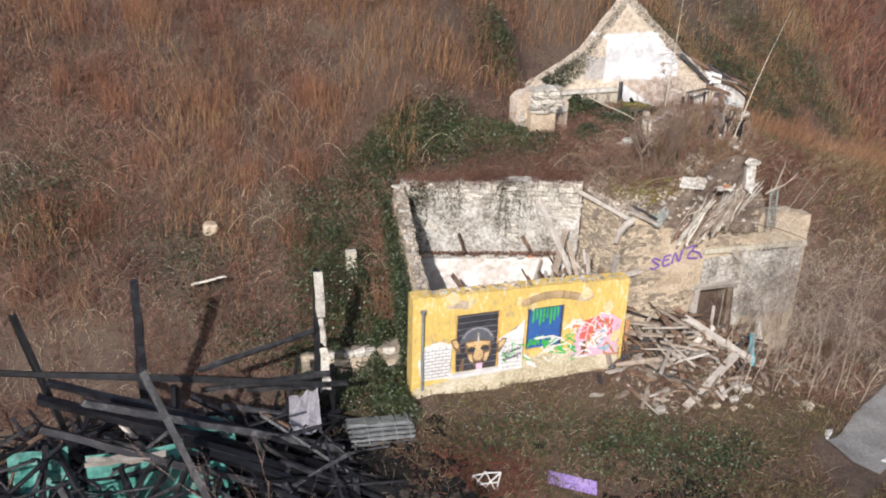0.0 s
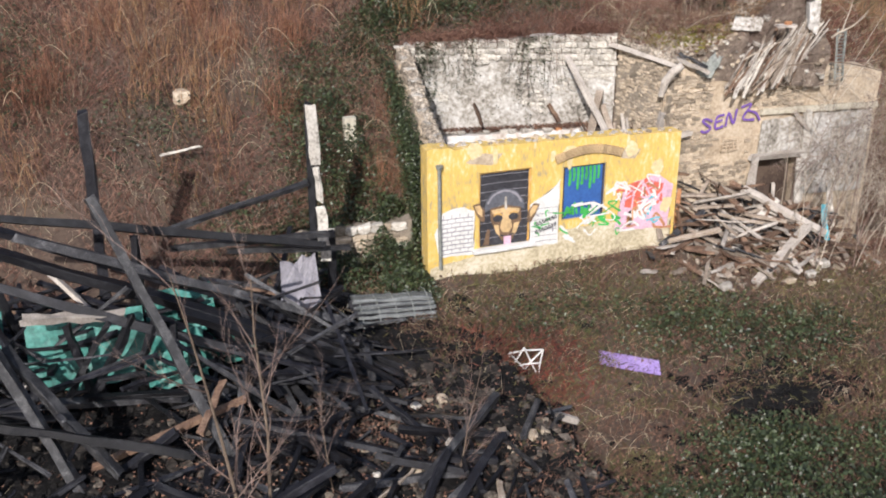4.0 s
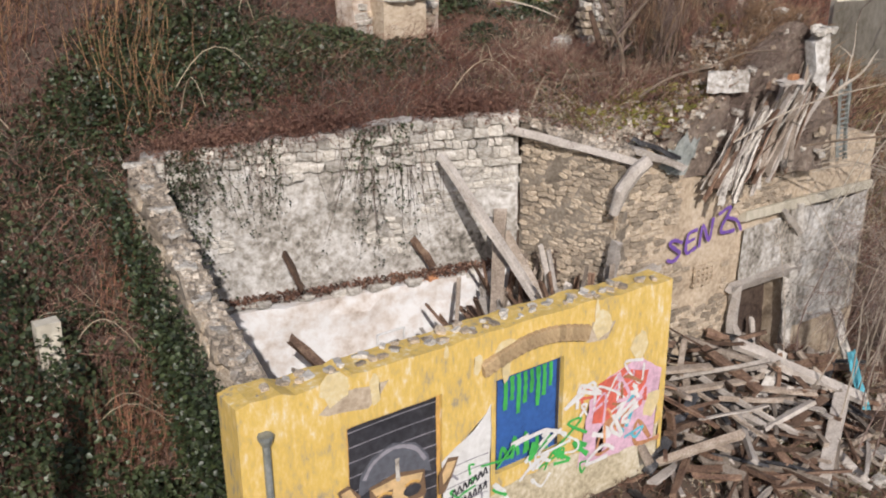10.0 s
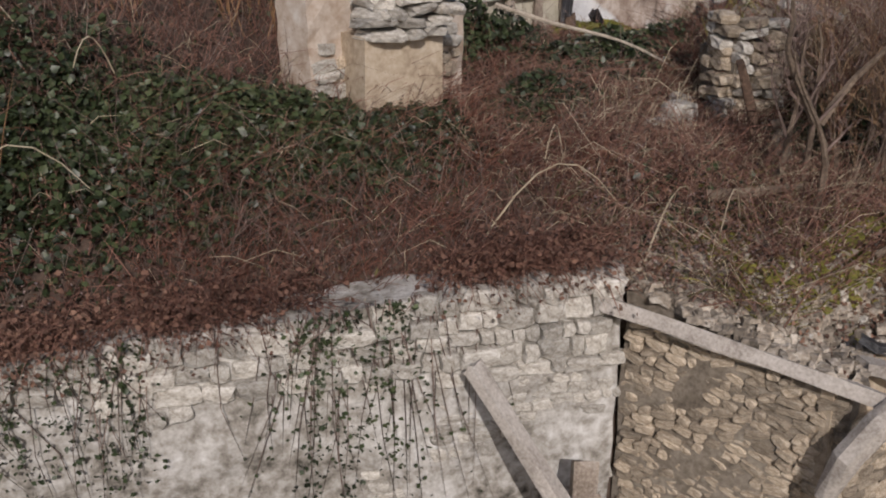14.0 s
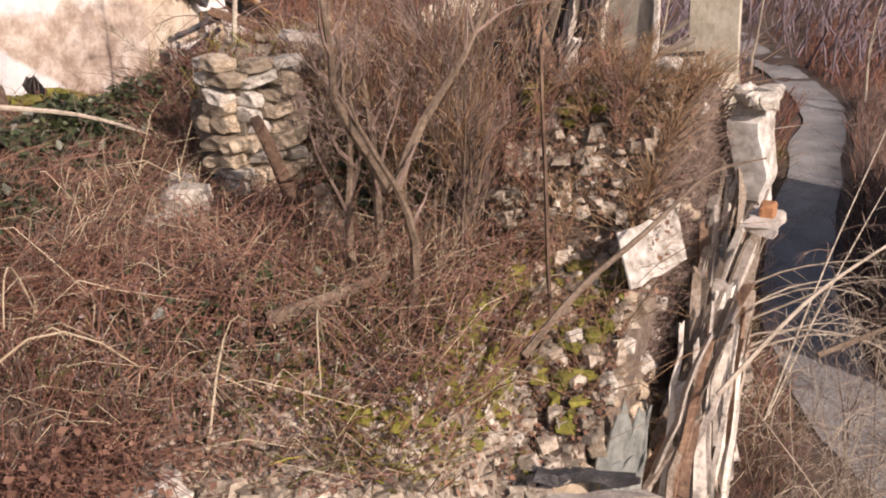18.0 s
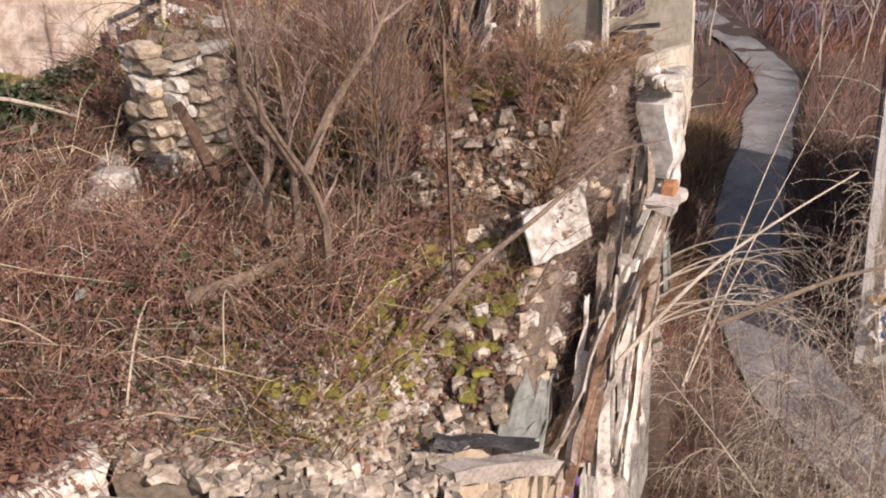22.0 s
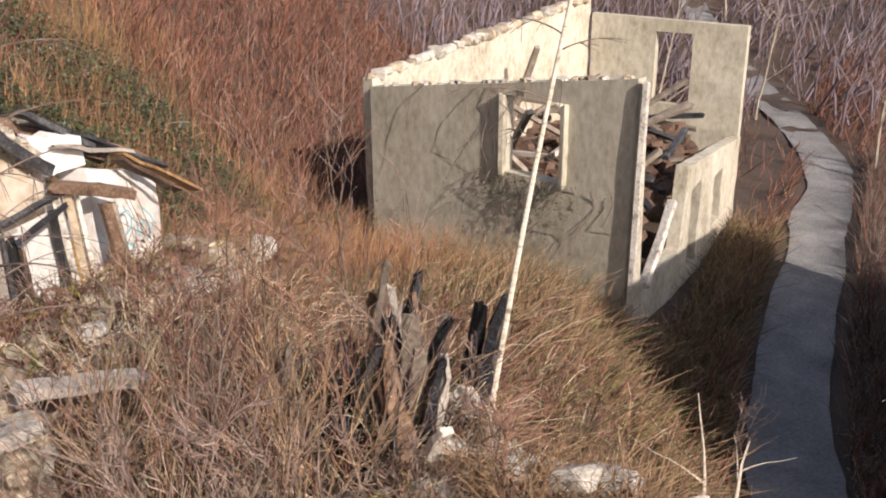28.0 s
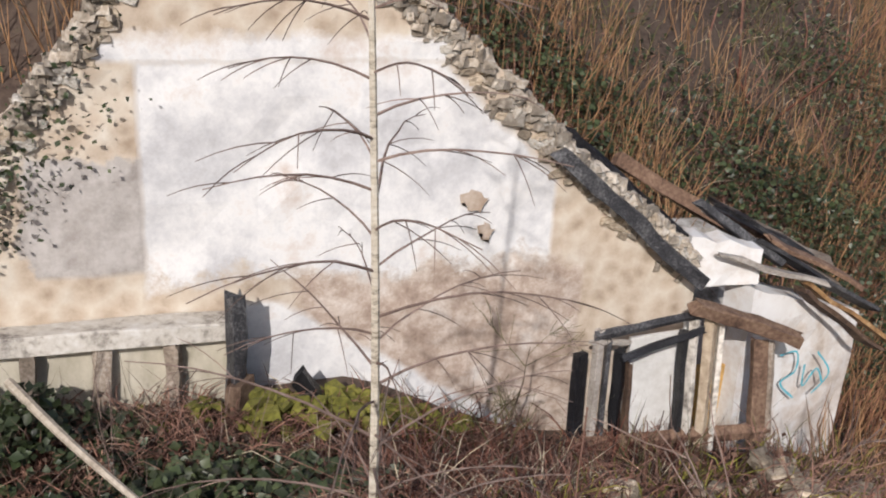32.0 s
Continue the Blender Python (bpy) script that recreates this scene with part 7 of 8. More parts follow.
# creepers hanging on the whitewashed wall and the gable edge
cre, crl = [], []
bd = Vector((BACK_B[0] - BACK_A[0], BACK_B[1] - BACK_A[1], 0)) / back_d
bf = Vector((bd.y, -bd.x, 0))
rr = random.Random(14)
for k in range(120):
    u = rr.choice([rr.gauss(0.7, 0.25), rr.gauss(1.6, 0.2), rr.gauss(2.9, 0.25), rr.gauss(3.7, 0.3), rr.gauss(3.3, 0.2), rr.gauss(0.5, 0.15)])
    u = min(max(u, 0.1), 5.1)
    z1 = back_top(u) + 0.05
    z0 = z1 - rr.uniform(0.3, 2.2) * (1 if 2.6 < u < 4.2 else 0.75)
    p1 = Vector((*BACK_A, 0)) + bd * u + bf * 0.04
    p0 = p1 + bd * rr.gauss(0, 0.28) + bf * 0.02
    cre.append(((p1.x, p1.y, z1), (p0.x, p0.y, z0), ((p0.x + p1.x) / 2 + rr.gauss(0, 0.09), (p0.y + p1.y) / 2 - 0.03, (z0 + z1) / 2)))
    for _ in range(int(44 * (z1 - z0))):
        if rr.random() < (0.7 if u < 1.0 else 0.4 if u < 2.0 or 2.7 < u < 3.6 else 0.04):
            t = rr.random() ** 1.3
            crl.append((p1.x + (p0.x - p1.x) * t + rr.gauss(0, 0.04), p1.y + (p0.y - p1.y) * t - rr.uniform(0.02, 0.08), z1 + (z0 - z1) * t))
stems("creeper_stems", [c[0] for c in cre], [c[1] for c in cre], [c[2] for c in cre], 0.01, TWIG, "brown creeper stems hanging on the whitewashed wall", "creeper")
for k in range(3800):
    u = rr.uniform(0.0, 2.6) * rr.uniform(0.4, 1.0)
    z = gable_top(u) - rr.uniform(-0.05, 0.7) + 0.05
    crl.append((HX0 + u + rr.gauss(0, 0.12), 7.2 - rr.uniform(0, 0.1), z))
# creepers at the foot and under the window of the concrete shell
wx, wy = (24.13 - 26.15) / 6.97, (4.47 - 11.14) / 6.97
for k in range(2600):
    if k < 1500:
        u, z = rr.gauss(0.9, 0.5), rr.uniform(-1.2, 0.2) + 1.4 * rr.random() ** 3
    else:
        u, z = rr.gauss(4.4, 0.75), 2.4 - abs(rr.gauss(0, 0.7))
    u = min(max(u, 0.0), 6.9)
    crl.append((26.15 + wx * u - 0.1 - 0.15 * rr.random(), 11.14 + wy * u, z))
leaves("creeper_leaves", crl, rng.uniform(0.02, 0.05, len(crl)), LEAF, "small dark creeper leaves on the pale walls", "creeper")

# moss cushions and fine rubble on the terrace crown
mo, ru = [], []
for x, y, g in np.concatenate([scatter(2000, 6.5, 7.6, 1.65, 3.4, patchy(4.4, 1.4, -0.06)), scatter(700, 7.4, 10.5, 1.9, 3.9, patchy(4.4, 1.4, -0.2))]):
    mo.append((x, y, g))
for x, y in zip(rng.uniform(7.2, 8.5, 220), rng.uniform(1.3, 1.95, 220)):
    ru.append((x, y, BANK(x - 7.2) + rng.uniform(-0.03, 0.06)))
for x, y in zip(rng.uniform(7.2, 8.5, 90), rng.uniform(1.4, 1.95, 90)):
    mo.append((x, y, BANK(x - 7.2) + 0.05))
for x, y, g in np.concatenate([scatter(3000, 6.0, 6.95, 1.5, 3.2, patchy(9.4, 1.2, 0.15)), scatter(500, 6.9, 11.6, 1.9, 3.2, patchy(9.4, 0.8, -0.1))]):
    ru.append((x, y, g))
for x, y in zip(rng.uniform(6.3, 7.4, 1100), rng.uniform(1.55, 2.0, 1100)):
    ru.append((x, y, grounded(x, y)))
for x, y in zip(rng.uniform(6.45, 10.6, 1300), rng.uniform(1.4, 1.85, 1300)):
    ru.append((x, y, dtop(x - 6.42) + 0.02 + 0.1 * rng.random()))
for x, y in zip(rng.uniform(8.35, 10.6, 500), rng.uniform(1.3, 2.3, 500)):
    ru.append((x, y, MOUND(x - 8.3) + rng.uniform(-0.05, 0.05)))
for x, y in zip(rng.uniform(5.95, 6.9, 700), rng.uniform(1.3, 2.9, 700)):
    if 5.9 < x - 0.35 * (2.85 - y) < 6.4:
        ru.append((x, y, 4.35 - 0.2 * (2.85 - y)))
for x, y, g in scatter(1400, 9.6, 12.8, 1.6, 5.0, patchy(2.6, 0.9, -0.1)):
    ru.append((x, y, g))
for x, y in zip(rng.uniform(0.5, 6.2, 700), rng.uniform(0.5, 3.6, 700)):
    if y < back_y(x) - 0.5:
        ru.append((x, y, 0.92))
for x, y in zip(rng.uniform(6.2, 11.5, 900), rng.uniform(-1.8, 1.2, 900)):
    ru.append((x, y, grounded(x, y)))


def lumps(name, at, s0, s1, flat, material, label, cat):
    box = np.array([[-1, -1, -1], [1, -1, -1], [1, 1, -1], [-1, 1, -1], [-0.8, -0.7, 1], [0.7, -0.8, 1], [0.8, 0.7, 0.8], [-0.7, 0.8, 1]]) * 0.5
    at = np.asarray(at, float)
    n = len(at)
    s = rng.uniform(s0, s1, (n, 1, 1)) * rng.uniform(0.6, 1.4, (n, 1, 3)) * (1, 1, flat)
    t = rng.uniform(0, 6.28, n)
    v = box[None] * s + rng.normal(size=(n, 8, 3)) * s * 0.15
    c, sn = np.cos(t)[:, None], np.sin(t)[:, None]
    v = np.stack([v[..., 0] * c - v[..., 1] * sn, v[..., 0] * sn + v[..., 1] * c, v[..., 2]], -1) + at[:, None]
    f = (np.array([[0, 3, 2, 1], [4, 5, 6, 7], [0, 1, 5, 4], [1, 2, 6, 5], [2, 3, 7, 6], [3, 0, 4, 7]])[None] + (np.arange(n) * 8)[:, None, None]).reshape(-1, 4)
    return tagged(piece(name, v.reshape(-1, 3).tolist(), f.tolist(), material), label, cat, kind="stuff")


for k in range(700):
    x, y = rng.uniform(6.6, 10.8), rng.uniform(1.45, 2.4)
    if nz(x * 2.2, y * 2.2, 6) > (0.02 if x < 8.2 else 0.22):
        mo.append((x, y, (MOUND(x - 8.3) if x > 8.3 else max(dtop(x - 6.42), grounded(x, y))) + 0.04))
for k in range(900):
    t = rng.random()
    ru.append((0.89 - 0.43 * t + rng.uniform(-0.14, 0.14), 4.4 - 3.95 * t, float(np.interp(4.1 * t, [0, 1.5, 2.8, 4.1], [4.2, 3.75, 3.2, 2.85])) + rng.uniform(0.0, 0.05)))
room_leaf = []
for k in range(2600):
    t = rng.random()
    room_leaf.append((1.3 + 4.4 * t + rng.normal(0, 0.05), 4.45 - 1.65 * t + rng.uniform(-0.1, 0.12), 1.98 + 0.22 * t + rng.uniform(0, 0.12)))
for x, y in zip(rng.uniform(0.9, 6.1, 1800), rng.uniform(0.5, 3.0, 1800)):
    room_leaf.append((x, y, 0.95 + rng.uniform(0, 0.15)))
for k in range(420):
    x = rng.choice([9.6, 10.0, 9.3]) + rng.normal(0, 0.28)
    mo.append((x, 6.95 - abs(rng.normal(0, 0.12)), grounded(x, 6.9) + rng.uniform(0.0, 0.16)))
leaves("room_leaves", room_leaf, rng.uniform(0.025, 0.06, len(room_leaf)), DEADLEAF, "rusty dead leaves on the ledge and floor of the roofless room", "dead leaves")
corner = []
for k in range(2600):
    z = 0.9 + 2.9 * rng.random() ** 1.5
    a = rng.random()
    if a < 0.5:
        corner.append((1.06 + rng.uniform(0.0, 0.12), 4.45 - abs(rng.normal(0, 0.7)), z * (0.75 + 0.25 * rng.random())))
    else:
        u = abs(rng.normal(0, 0.35))
        corner.append((1.02 + 0.93 * u, 4.58 - 0.345 * u - rng.uniform(0.03, 0.12), z))
outer = []
for k in range(9500):
    t = rng.random()
    top_z = float(np.interp(4.1 * t, [0, 1.5, 2.8, 4.1], [4.2, 3.75, 3.2, 2.85]))
    z = 0.2 + (top_z - 0.25) * rng.random() ** 0.8
    outer.append((0.3 + 0.44 * (1 - t) - rng.uniform(0.05, 0.4), 0.43 + 4.12 * (1 - t), z))
leaves("outer_ivy", outer, rng.uniform(0.035, 0.075, len(outer)), LEAF, "dark ivy covering the outer face of the broken side wall", "ivy")
leaves("corner_ivy", corner, rng.uniform(0.03, 0.065, len(corner)), LEAF, "dark ivy climbing in the corner of the roofless room", "ivy")
fill_leaf = [(x, y, MOUND(x - 8.3) + 0.08 * rng.random()) for x, y in zip(rng.uniform(8.35, 10.6, 2400), rng.uniform(1.15, 2.35, 2400))]
fill_leaf += [(x, y, max(dtop(x - 6.42), grounded(x, y)) + 0.1) for x, y in zip(rng.uniform(6.5, 8.7, 1200), rng.uniform(1.4, 2.0, 1200))]
fill_leaf += [(x, y, BANK(x - 7.2) + 0.07 * rng.random()) for x, y in zip(rng.uniform(7.2, 8.5, 2200), rng.uniform(1.3, 2.0, 2200))]
leaves("rubble_leaves", fill_leaf, rng.uniform(0.02, 0.045, len(fill_leaf)), DEADLEAF, "dead leaves caught in the rubble crown", "dead leaves")
lumps("moss", mo, 0.025, 0.1, 0.45, MOSS, "olive moss cushions on the crumbling crown", "moss")
for k in range(2400):
    u = rng.uniform(0.05, 6.5)
    ru.append((HX0 + u, rng.uniform(7.22, 7.3) + (0.35 * rng.random() if k % 4 == 0 else 0), gable_top(u) - abs(rng.normal(0, 0.11)) + 0.01))
lumps("fine_rubble", ru, 0.02, 0.09, 0.7, RUBBLE, "pale crumbled mortar and small rubble", "rubble")


deb = []
for k in range(1500):
    y = rng.uniform(5.0, 9.8)
    x = rng.uniform(25.2 + 0.303 * (y - 4.47), 34.2)
    deb.append((x, y, rng.uniform(0.0, 1.9) * (0.6 + 0.4 * nz(x * 0.5, y * 0.5)) + 0.3))
lumps("roof_debris", deb, 0.15, 0.5, 0.5, TILE, "fallen tiles and rubble filling the concrete shell", "rubble")

# ---- bare trees and shrubs ----
def grow(start, d, length, r0, r, depth, spread, up, out, segs=5, kids=3, wav=0.1, reach=0.5, low=0.25, droop=0.0):
    path, radii = [start.copy()], [r0]
    p, v = start.copy(), d.normalized()
    for i in range(segs):
        v = (v + Vector((r.gauss(0, wav), r.gauss(0, wav), r.gauss(0, wav) + up))).normalized()
        p = p + v * (length / segs)
        path.append(p.copy())
        radii.append(max(r0 * (1 - 0.8 * (i + 1) / segs), 0.0018))
    out.setdefault(depth, []).append(tube(path, radii, 6 if r0 > 0.03 else 4 if r0 > 0.008 else 3))
    if depth > 0:
        for k in range(kids):
            t = r.uniform(low, 0.98)
            i = min(int(t * segs), segs - 1)
            q = path[i].lerp(path[i + 1], t * segs - i)
            side = Vector((r.gauss(0, 1), r.gauss(0, 1), r.gauss(0.2, 0.6))).normalized()
            grow(q, (v * (1 - spread) + side * spread), length * reach * r.uniform(0.6, 1.15), max(radii[i] * 0.5, 0.0024), r, depth - 1, spread, up - droop, out, max(4, segs - 1), kids, wav + 0.03, reach, 0.2, droop)


def bare_tree(name, label, base, height, r0, seed, bark, depth=3, spread=0.6, up=0.02, kids=4, wav=0.08, lean=None, twig=None, cat="tree", reach=0.45, low=0.25, droop=0.0, group=""):
    r = random.Random(seed)
    th = thing(name, label, cat, group)
    out = {}
    grow(Vector(base), Vector(lean or (r.gauss(0, 0.15), r.gauss(0, 0.15), 1)), height * r.uniform(0.9, 1.05), r0, r, depth, spread, up, out, 7, kids, wav, reach, low, droop)
    piece("trunk", *joined(out.pop(depth)), bark, th)
    piece("crown", *joined([t for v in out.values() for t in v]), twig or bark, th)
    return th


FORK = "small bare mossy tree with forked leaning stems on the terrace"
for k, (b, ln) in enumerate((((7.4, 2.47, 5.42), (-0.2, 0.35, 1)), ((7.42, 2.44, 5.42), (0.55, -0.25, 0.9)), ((7.46, 2.4, 4.7), (-0.03, 0.06, 1)), ((7.7, 2.9, 4.7), (0.1, 0.25, 1)), ((7.8, 2.75, 4.7), (-0.1, -0.1, 1)))):
    bare_tree("fork_tree", FORK, b, 1.5, 0.034, 3 + k, BARK, 3, 0.5, 0.03, 6, 0.12, ln, TWIG, reach=0.42)
# dense twiggy shrubs on the mound and the terrace
rt = random.Random(61)
for k in range(26):
    x, y = rt.uniform(8.3, 10.1), rt.uniform(1.5, 2.4)
    bare_tree("shrub", "dense bare twiggy shrub on the rubble mound", (x, y, max(MOUND(x - 8.3), grounded(x, y)) - 0.05), 0.5, 0.007, 200 + k, (TWIG, BROWNTWIG, CANE)[k % 3], 2, 0.45, 0.05, 9, 0.1, cat="shrub", reach=0.5, low=0.1, group="shrubs on the mound")
for k in range(34):
    x = rt.uniform(7.9, 10.0)
    y = rt.uniform(2.3, min(4.2, 0.62 * (x - 3) - 0.3))
    bare_tree("shrub", "bare dark twiggy shrub before the gabled house", (x, y, grounded(x, y) - 0.05), rt.uniform(1.0, 1.8), 0.013, 400 + k, BARK, 2, 0.4, 0.06, 10, 0.1, None, (CANE, BROWNTWIG, TWIG)[k % 3], cat="shrub", reach=0.45, low=0.2, group="shrubs before the house")
# pale blocks of masonry on the mound
for k in range(30):
    x, sz = rt.uniform(9.75, 10.7), rt.uniform(0.1, 0.26)
    y = rt.uniform(1.25, 2.2)
    ob = new("stone_block", rt.choice(PALES))
    ob.location = (x, y, max(MOUND(x - 8.3) if y < 2.3 else 0.0, grounded(x, y)) + sz * 0.3)
    ob.scale, ob.rotation_euler = (sz, sz * rt.uniform(0.6, 0.9), sz * rt.uniform(0.4, 0.6)), (rt.gauss(0, 0.2), rt.gauss(0, 0.2), rt.uniform(0, 3))
    tagged(ob, "pale broken block of masonry lying on the rubble mound", "stone", "blocks on the mound")
# pale arching shrubs beside the broken wall
for k in range(46):
    x, y = rt.uniform(8.8, 13.4), rt.uniform(-1.7, 0.6)
    bare_tree("shrub", "pale arching leafless shrub beside the broken wall", (x, y, grounded(x, y) - 0.05), rt.uniform(3.0, 4.9), rt.uniform(0.009, 0.016), 260 + k, PALEBARK if k % 3 else TWIG, 2, 0.4, rt.uniform(-0.06, 0.01), 11, 0.1, (rt.gauss(0.1, 0.12), rt.gauss(-0.1, 0.12), 1), TWIG if k % 2 else PALEBARK, cat="shrub", reach=0.32, low=0.35, droop=0.12, group="shrubs beside the broken wall")
for k in range(7):
    x = rt.uniform(9.4, 11.0)
    bare_tree("shrub", "fan of pale arching twigs springing from the broken wall", (x, 1.0, 3.2 + 0.1 * k % 0.5), 1.5, 0.01, 290 + k, PALEBARK, 1, 0.35, -0.13, 8, 0.06, (rt.uniform(0.2, 1.0), -1.0, rt.uniform(0.5, 1.2)), cat="shrub", reach=0.4, droop=0.05, group="shrubs beside the broken wall")
for k in range(34):
    x, y = rt.uniform(11.6, 17.5), rt.uniform(-2.6, 1.8)
    if abs(y - road_y(x)) < 0.9:
        continue
    bare_tree("shrub", "grey leafless thicket along the lane", (x, y, grounded(x, y) - 0.05), 2.3, 0.018, 310 + k, BARK, 2, 0.45, 0.0, 9, 0.1, None, TWIG, cat="shrub", reach=0.4, group="thicket along the lane")


def birch(label, base, lean, height, r0, branches, seed, longest, first=0.2):
    """A slender stem with side branches that rise, then droop, each with hanging twigs."""
    r = random.Random(seed)
    th = thing("birch", label, "tree")
    b, d = Vector(base), Vector(lean).normalized()
    path = [b + d * (height * t) + Vector((0.03 * math.sin(5 * t + seed), 0.03 * math.sin(4 * t), 0)) for t in np.linspace(0, 1, 14)]
    piece("trunk", *tube(path, [r0 * (1 - 0.8 * t) for t in np.linspace(0, 1, 14)], 7), BIRCH, th)
    for k in range(branches):
        t = first + (0.97 - first) * (k + r.random()) / branches
        i = min(int(t * 13), 12)
        q = path[i].lerp(path[i + 1], t * 13 - i)
        az = k * 2.4 + r.uniform(-0.5, 0.5)
        ln = longest * (1.05 - t) / (1.05 - first) * r.uniform(0.6, 1.1) + 0.12
        v = Vector((math.cos(az), math.sin(az), 0.55))
        out = []
        pts = [q]
        for s in range(7):
            v = (v + Vector((r.gauss(0, 0.08), r.gauss(0, 0.08), -0.1))).normalized()
            pts.append(pts[-1] + v * ln / 7)
        out.append(tube(pts, [0.0042 * (1 - 0.7 * a / 7) * (0.6 + ln) for a in range(8)], 4))
        for s in range(5):
            a = r.uniform(0.3, 0.97) * 7
            w = pts[int(a)].copy()
            dv = (v + Vector((r.gauss(0, 0.6), r.gauss(0, 0.6), r.uniform(-0.3, 0.4)))).normalized()
            tw = [w]
            for _ in range(4):
                dv = (dv + Vector((0, 0, -0.12))).normalized()
                tw.append(tw[-1] + dv * ln * 0.08)
            out.append(tube(tw, [0.0024, 0.0022, 0.0019, 0.0016, 0.001], 3))
        piece("branch", *joined(out), TWIG, th)
    return th


birch("slender young birch with drooping bare twigs before the gable", (9.38, 4.85, 4.9), (-0.07, -0.2, 1), 4.9, 0.024, 54, 6, 1.05)
birch("slender white birch stem leaning beside the mound", (9.93, 2.02, 5.4), (0.228, -0.115, 1), 4.2, 0.019, 12, 8, 0.4, 0.4)
birch("slender pale birch stem by the broken wall", (10.6, 0.7, 2.6), (0.22, -0.3, 1), 3.3, 0.01, 10, 10, 0.35, 0.4)
birch("slender pale birch stem by the broken wall", (10.7, 0.68, 2.6), (0.3, -0.4, 1), 3.1, 0.009, 10, 18, 0.3, 0.4)
for k, (b, ln, h) in enumerate((((-4.9, -7.5, -1.3), (-0.08, 0, 1), 6.2), ((-4.7, -7.4, -1.3), (0.06, 0.03, 1), 5.6), ((-3.6, -6.6, -1.2), (0.0, 0.05, 1), 3.2), ((-2.0, -7.0, -1.2), (0.05, 0.0, 1), 3.0))):
    bare_tree("sapling", "thin brown sapling before the burnt heap", b, h, 0.036 if k < 2 else 0.022, 12 + k, BARK, 2, 0.4, 0.02, 11, 0.05, ln, TWIG, reach=0.3, low=0.3)
bare_tree("dead_branch", "bleached hooked branch on the ruin's crown", (10.7, 1.0, 4.4), 1.1, 0.03, 17, PALEBARK, 1, 0.5, 0.06, 2, 0.1, (0.6, 0, 0.5), cat="branch")
bare_tree("dead_branch", "bleached hooked branch on the ruin's crown", (10.9, 1.0, 4.3), 1.2, 0.022, 19, PALEBARK, 1, 0.5, 0.02, 2, 0.1, (0.3, 0.1, 1), cat="branch")
for k in range(14):
    x, y = rr.uniform(37, 75), rr.uniform(-22, 12)
    bare_tree("far_tree", "pale leafless tree on the far slope", (x, y, ground_z(x, y)), 6.0, 0.07, 30 + k, PALEBARK, 2, 0.5, 0.03, 7, 0.06, group="far trees")

def limb(name, label, pts, r0, material, cat="branch"):
    """A bare fallen or leaning branch through points, tapering to its tip."""
    p = [Vector(q) for q in pts]
    fine = []
    for i in range(len(p) - 1):
        a, b, c, d = p[max(i - 1, 0)], p[i], p[i + 1], p[min(i + 2, len(p) - 1)]
        fine += [0.5 * (2 * b + (c - a) * t + (2 * a - 5 * b + 4 * c - d) * t * t + (3 * b - a - 3 * c + d) * t ** 3) for t in (0, 0.25, 0.5, 0.75)]
    fine.append(p[-1])
    return tagged(piece(name, *tube(fine, [r0 * (1 - 0.75 * i / len(fine)) for i in range(len(fine))], 6), material), label, cat)


limb("low_branch", "dark bare branch arching low over the mossy rim", [(7.0, 1.6, 4.75), (7.35, 1.4, 5.0), (7.9, 1.2, 5.12), (8.5, 0.95, 5.3), (9.1, 0.7, 5.25)], 0.022, BARK)
limb("low_branch", "mossy log lying across the terrace", [(6.9, 3.0, 4.8), (7.2, 2.75, 4.85), (7.5, 2.55, 4.9)], 0.06, BARK)
limb("fallen_branch", "pale fallen branch lying before the gabled house", [(7.75, 6.7, 5.75), (8.1, 6.2, 5.6), (8.55, 5.6, 5.45), (8.95, 5.2, 5.2)], 0.03, PALEBARK)
limb("low_branch", "pale bent branch hanging beside the fallen boards", [(8.1, 0.8, 4.1), (8.6, 0.4, 4.5), (9.0, 0.0, 4.75), (9.6, -0.5, 4.95)], 0.016, PALEBARK)
limb("low_branch", "dark bare branch reaching over the lane", [(9.0, 0.3, 4.0), (9.6, -0.5, 4.2), (10.3, -1.2, 4.1), (11.2, -2.0, 3.7)], 0.02, BARK)
bare_tree("shrub", "small greenish shrub against the gable wall", (10.75, 6.75, 4.75), 0.95, 0.014, 511, BARK, 2, 0.5, 0.03, 9, 0.1, None, HERB, cat="shrub", reach=0.5, low=0.15)

# arching pale bramble canes that stand out on the slope
arcs = thing("arching_canes", "long pale arching bramble canes over the slope", "brambles", kind="stuff")
av = []
for k in range(56):
    x, y = rr.uniform(-10, 7), rr.uniform(2.2, 7.5)
    if k > 50:
        x, y = rr.uniform(6.5, 10), rr.uniform(2.2, 4.8)
    if blocked(x, y):
        continue
    b = Vector((x, y, grounded(x, y)))
    d = Vector((rr.gauss(0, 1), rr.gauss(-0.4, 0.5), 0)).normalized()
    ln = rr.uniform(0.5, 1.2)
    av.append(tube([b + d * ln * t + Vector((0, 0, ln * 0.75 * math.sin(t * 2.6) * (0.5 if k > 50 else 0.8) + 0.1)) for t in np.linspace(0, 1, 8)], [0.008 * (1 - 0.6 * t) for t in np.linspace(0, 1, 8)], 4))
piece("canes", *joined(av), STRAW, arcs)

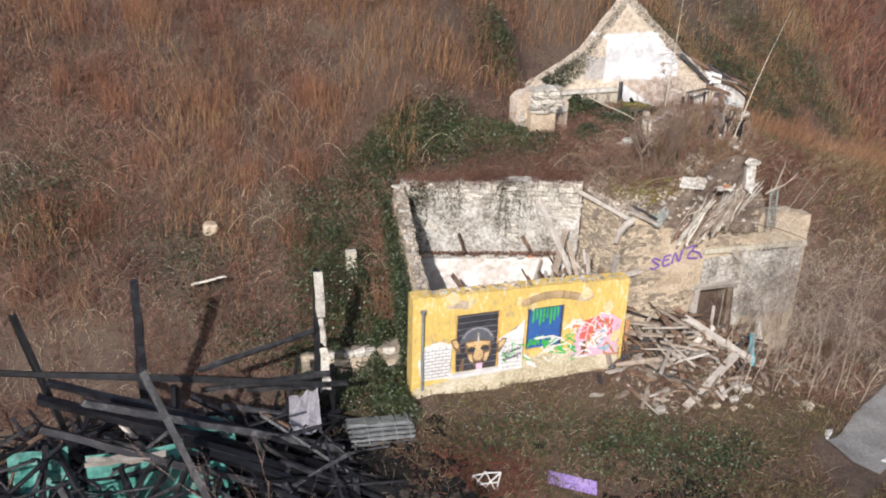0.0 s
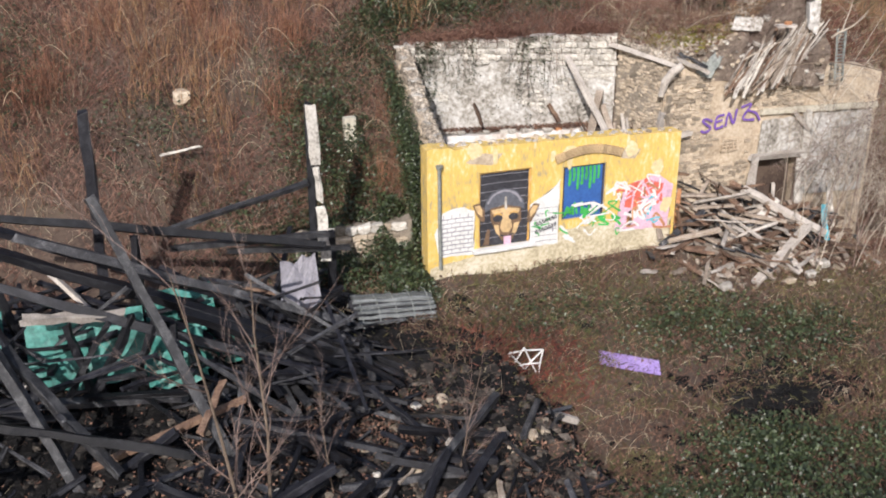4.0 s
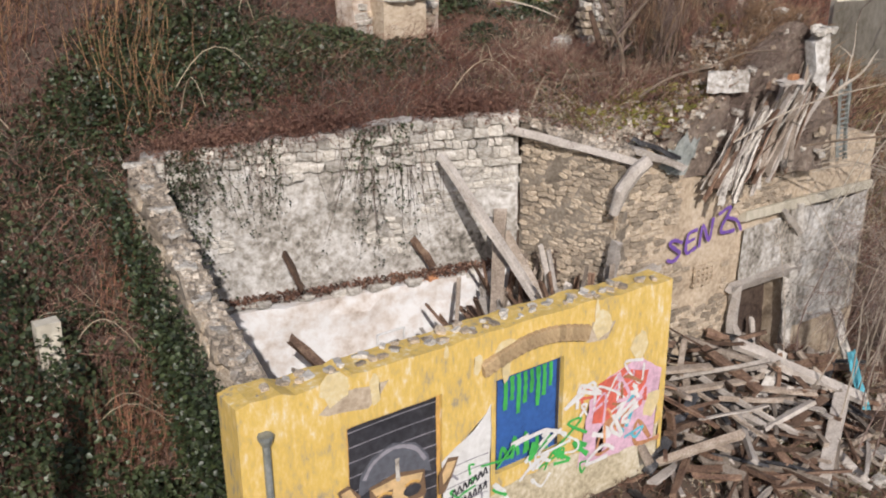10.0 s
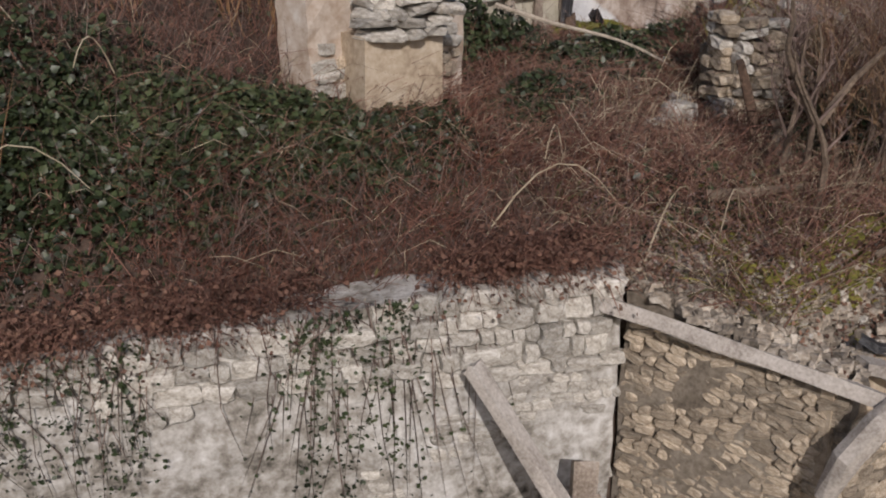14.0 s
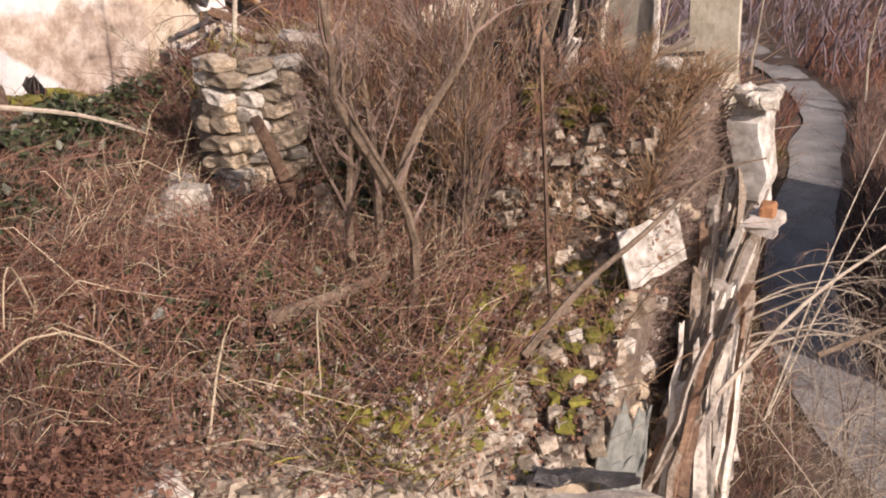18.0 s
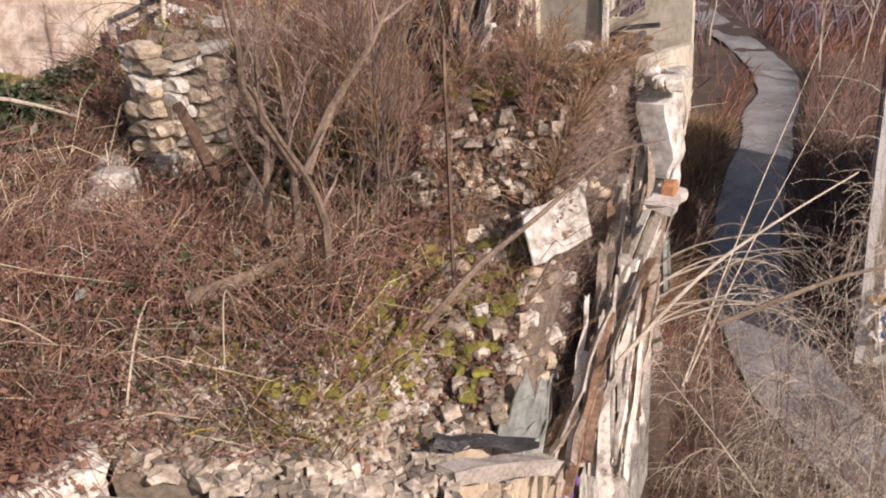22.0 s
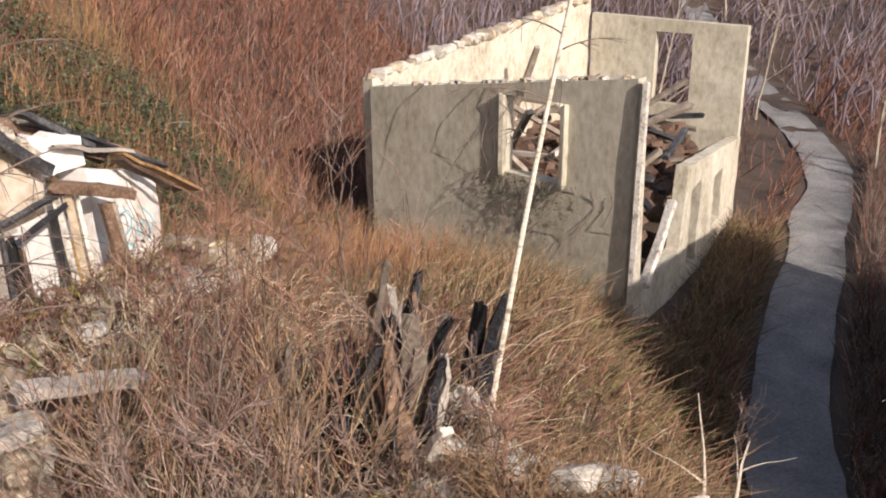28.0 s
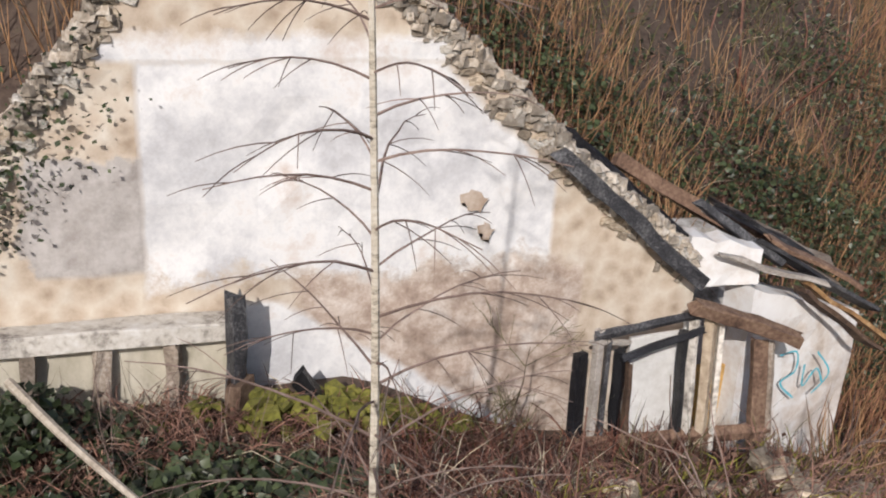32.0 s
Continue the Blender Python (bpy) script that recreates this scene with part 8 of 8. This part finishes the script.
# soot and ash under the burnt heap
av, af = [], []
ax, ay = np.arange(-14.0, 8.0, 0.2), np.arange(-11.0, 0.4, 0.2)
for i, x in enumerate(ax):
    for j, y in enumerate(ay):
        av.append((x, y, grounded(x, y) + 0.035 + 0.02 * nz(x * 5, y * 5)))
        if i and j and burnt(x - 0.1, y - 0.1):
            k = i * len(ay) + j
            af.append((k - len(ay) - 1, k - 1, k, k - len(ay)))
used = sorted({v for q in af for v in q})
back = {v: n for n, v in enumerate(used)}
tagged(piece("ash_ground", [av[v] for v in used], [tuple(back[v] for v in q) for q in af], SOOT), "black sooty ground strewn with ash", "ground", kind="structure")
soot = []
for x, y in zip(rng.normal(-6.0, 2.6, 5600), rng.normal(-3.0, 1.7, 5600)):
    if y > 0.6 or x > 0.4 and y > -0.6:
        continue
    soot.append((x, y, grounded(x, y) + 0.03))
for x, y in zip(rng.normal(-4.2, 3.0, 6500), rng.normal(-7.0, 1.7, 6500)):
    if nz(x * 0.5, y * 0.5, 3) > -0.25 + 0.12 * (x > 0):
        soot.append((x, y, grounded(x, y) + 0.02))
for x, y in zip(rng.normal(6.0, 0.6, 700), rng.normal(-4.6, 0.45, 700)):
    soot.append((x, y, grounded(x, y) + 0.01))
scrap = [(x, y, grounded(x, y) + 0.05) for x, y in zip(rng.normal(-3.2, 2.4, 1300), rng.uniform(-8.5, -3.6, 1300)) if x < 0.8]
lumps("burnt_rubble", scrap, 0.05, 0.2, 0.6, ASHRUBBLE, "scorched brown rubble and stones between the burnt timbers", "rubble")
leaves("heap_leaves", np.array(scrap[::2]) + (0.05, 0.03, 0.06), rng.uniform(0.03, 0.08, len(scrap[::2])), DEADLEAF, "rust-brown dead leaves lying between the burnt timbers", "dead leaves", 0.9)
lumps("soot", soot, 0.08, 0.26, 0.35, SOOT, "black sooty ash and burnt scraps under the timbers", "ash")

# weeds and straw along the lane
verge = scatter(16000, 13, 32, -1.5, 7.0, patchy(2.7, 0.9, 0.15))
field("verge_weeds", verge[::2], 0.08, 0.4, 0.8, rng.uniform(0.008, 0.018, len(verge[::2])), HERB, "olive weeds along the edge of the lane", "weeds", 0.2)
field("verge_straw", verge[1::2], 0.1, 0.5, 0.7, rng.uniform(0.008, 0.018, len(verge[1::2])), STRAW, "pale dry straw along the edge of the lane", "straw", 0.3)
brush = np.concatenate([scatter(9000, 17, 34, 1.9, 4.0), scatter(3500, 14, 25, 2.2, 6.5)])
field("verge_brush", brush[::2], 0.3, 1.0, 0.5, rng.uniform(0.01, 0.024, len(brush[::2])), BROWNTWIG, "dense brown brush between the shell and the lane", "brush", 0.2)
field("verge_green", brush[1::2], 0.2, 0.7, 0.6, rng.uniform(0.012, 0.026, len(brush[1::2])), HERB, "olive winter growth between the shell and the lane", "brush", 0.2)
bank_twigs = scatter(9000, 20, 42, -4.0, 0.6)
field("bank_twigs", bank_twigs, 0.4, 1.5, 0.4, rng.uniform(0.012, 0.028, len(bank_twigs)), TWIG, "purple-brown leafless thicket beside the lane", "twigs", 0.15)
# far slopes covered in winter scrub
fs_pts = np.concatenate([scatter(16000, 36, 110, -45, 40), scatter(5000, 16, 60, 12, 45), scatter(4000, -60, -12, 6, 45), scatter(12000, 17, 60, -14, 3), scatter(26000, 24, 50, 10, 40)])
field("far_scrub", fs_pts[::2], 0.3, 1.5, 0.35, rng.uniform(0.015, 0.05, len(fs_pts[::2])), CANE, "leafless brown scrub covering the far slopes", "scrub", 0.1)
field("far_red_scrub", fs_pts[1::2], 0.3, 1.4, 0.4, rng.uniform(0.015, 0.05, len(fs_pts[1::2])), REDCANE, "reddish leafless scrub covering the far slopes", "scrub", 0.1)
# farthest scrub, with air haze painted into its stems
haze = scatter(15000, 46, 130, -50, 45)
field("distant_scrub", haze, 1.0, 3.2, 0.3, rng.uniform(0.05, 0.16, len(haze)), HAZESCRUB, "leafless wood on the distant slope, tinted purple-grey for haze", "scrub", 0.1)
crest = [(8.75 + 4.0 * t + rng.normal(0, 0.1), 4.3 + 0.8 * t + rng.uniform(-0.1, 0.5), tw_top(4.08 * t) - 0.02) for t in rng.random(3200)]
field("wall_canes", np.array(crest[2300:]), 0.06, 0.3, 0.9, rng.uniform(0.005, 0.01, len(crest[2300:])), CANE, "red-brown bramble canes over the tumbled terrace wall", "brambles", 0.3)
crest = crest[:700]
field("wall_grass", np.array(crest), 0.04, 0.2, 0.9, rng.uniform(0.006, 0.013, len(crest)), MOSSGRASS, "yellow-green grass on the tumbled terrace wall", "grass", 0.1)
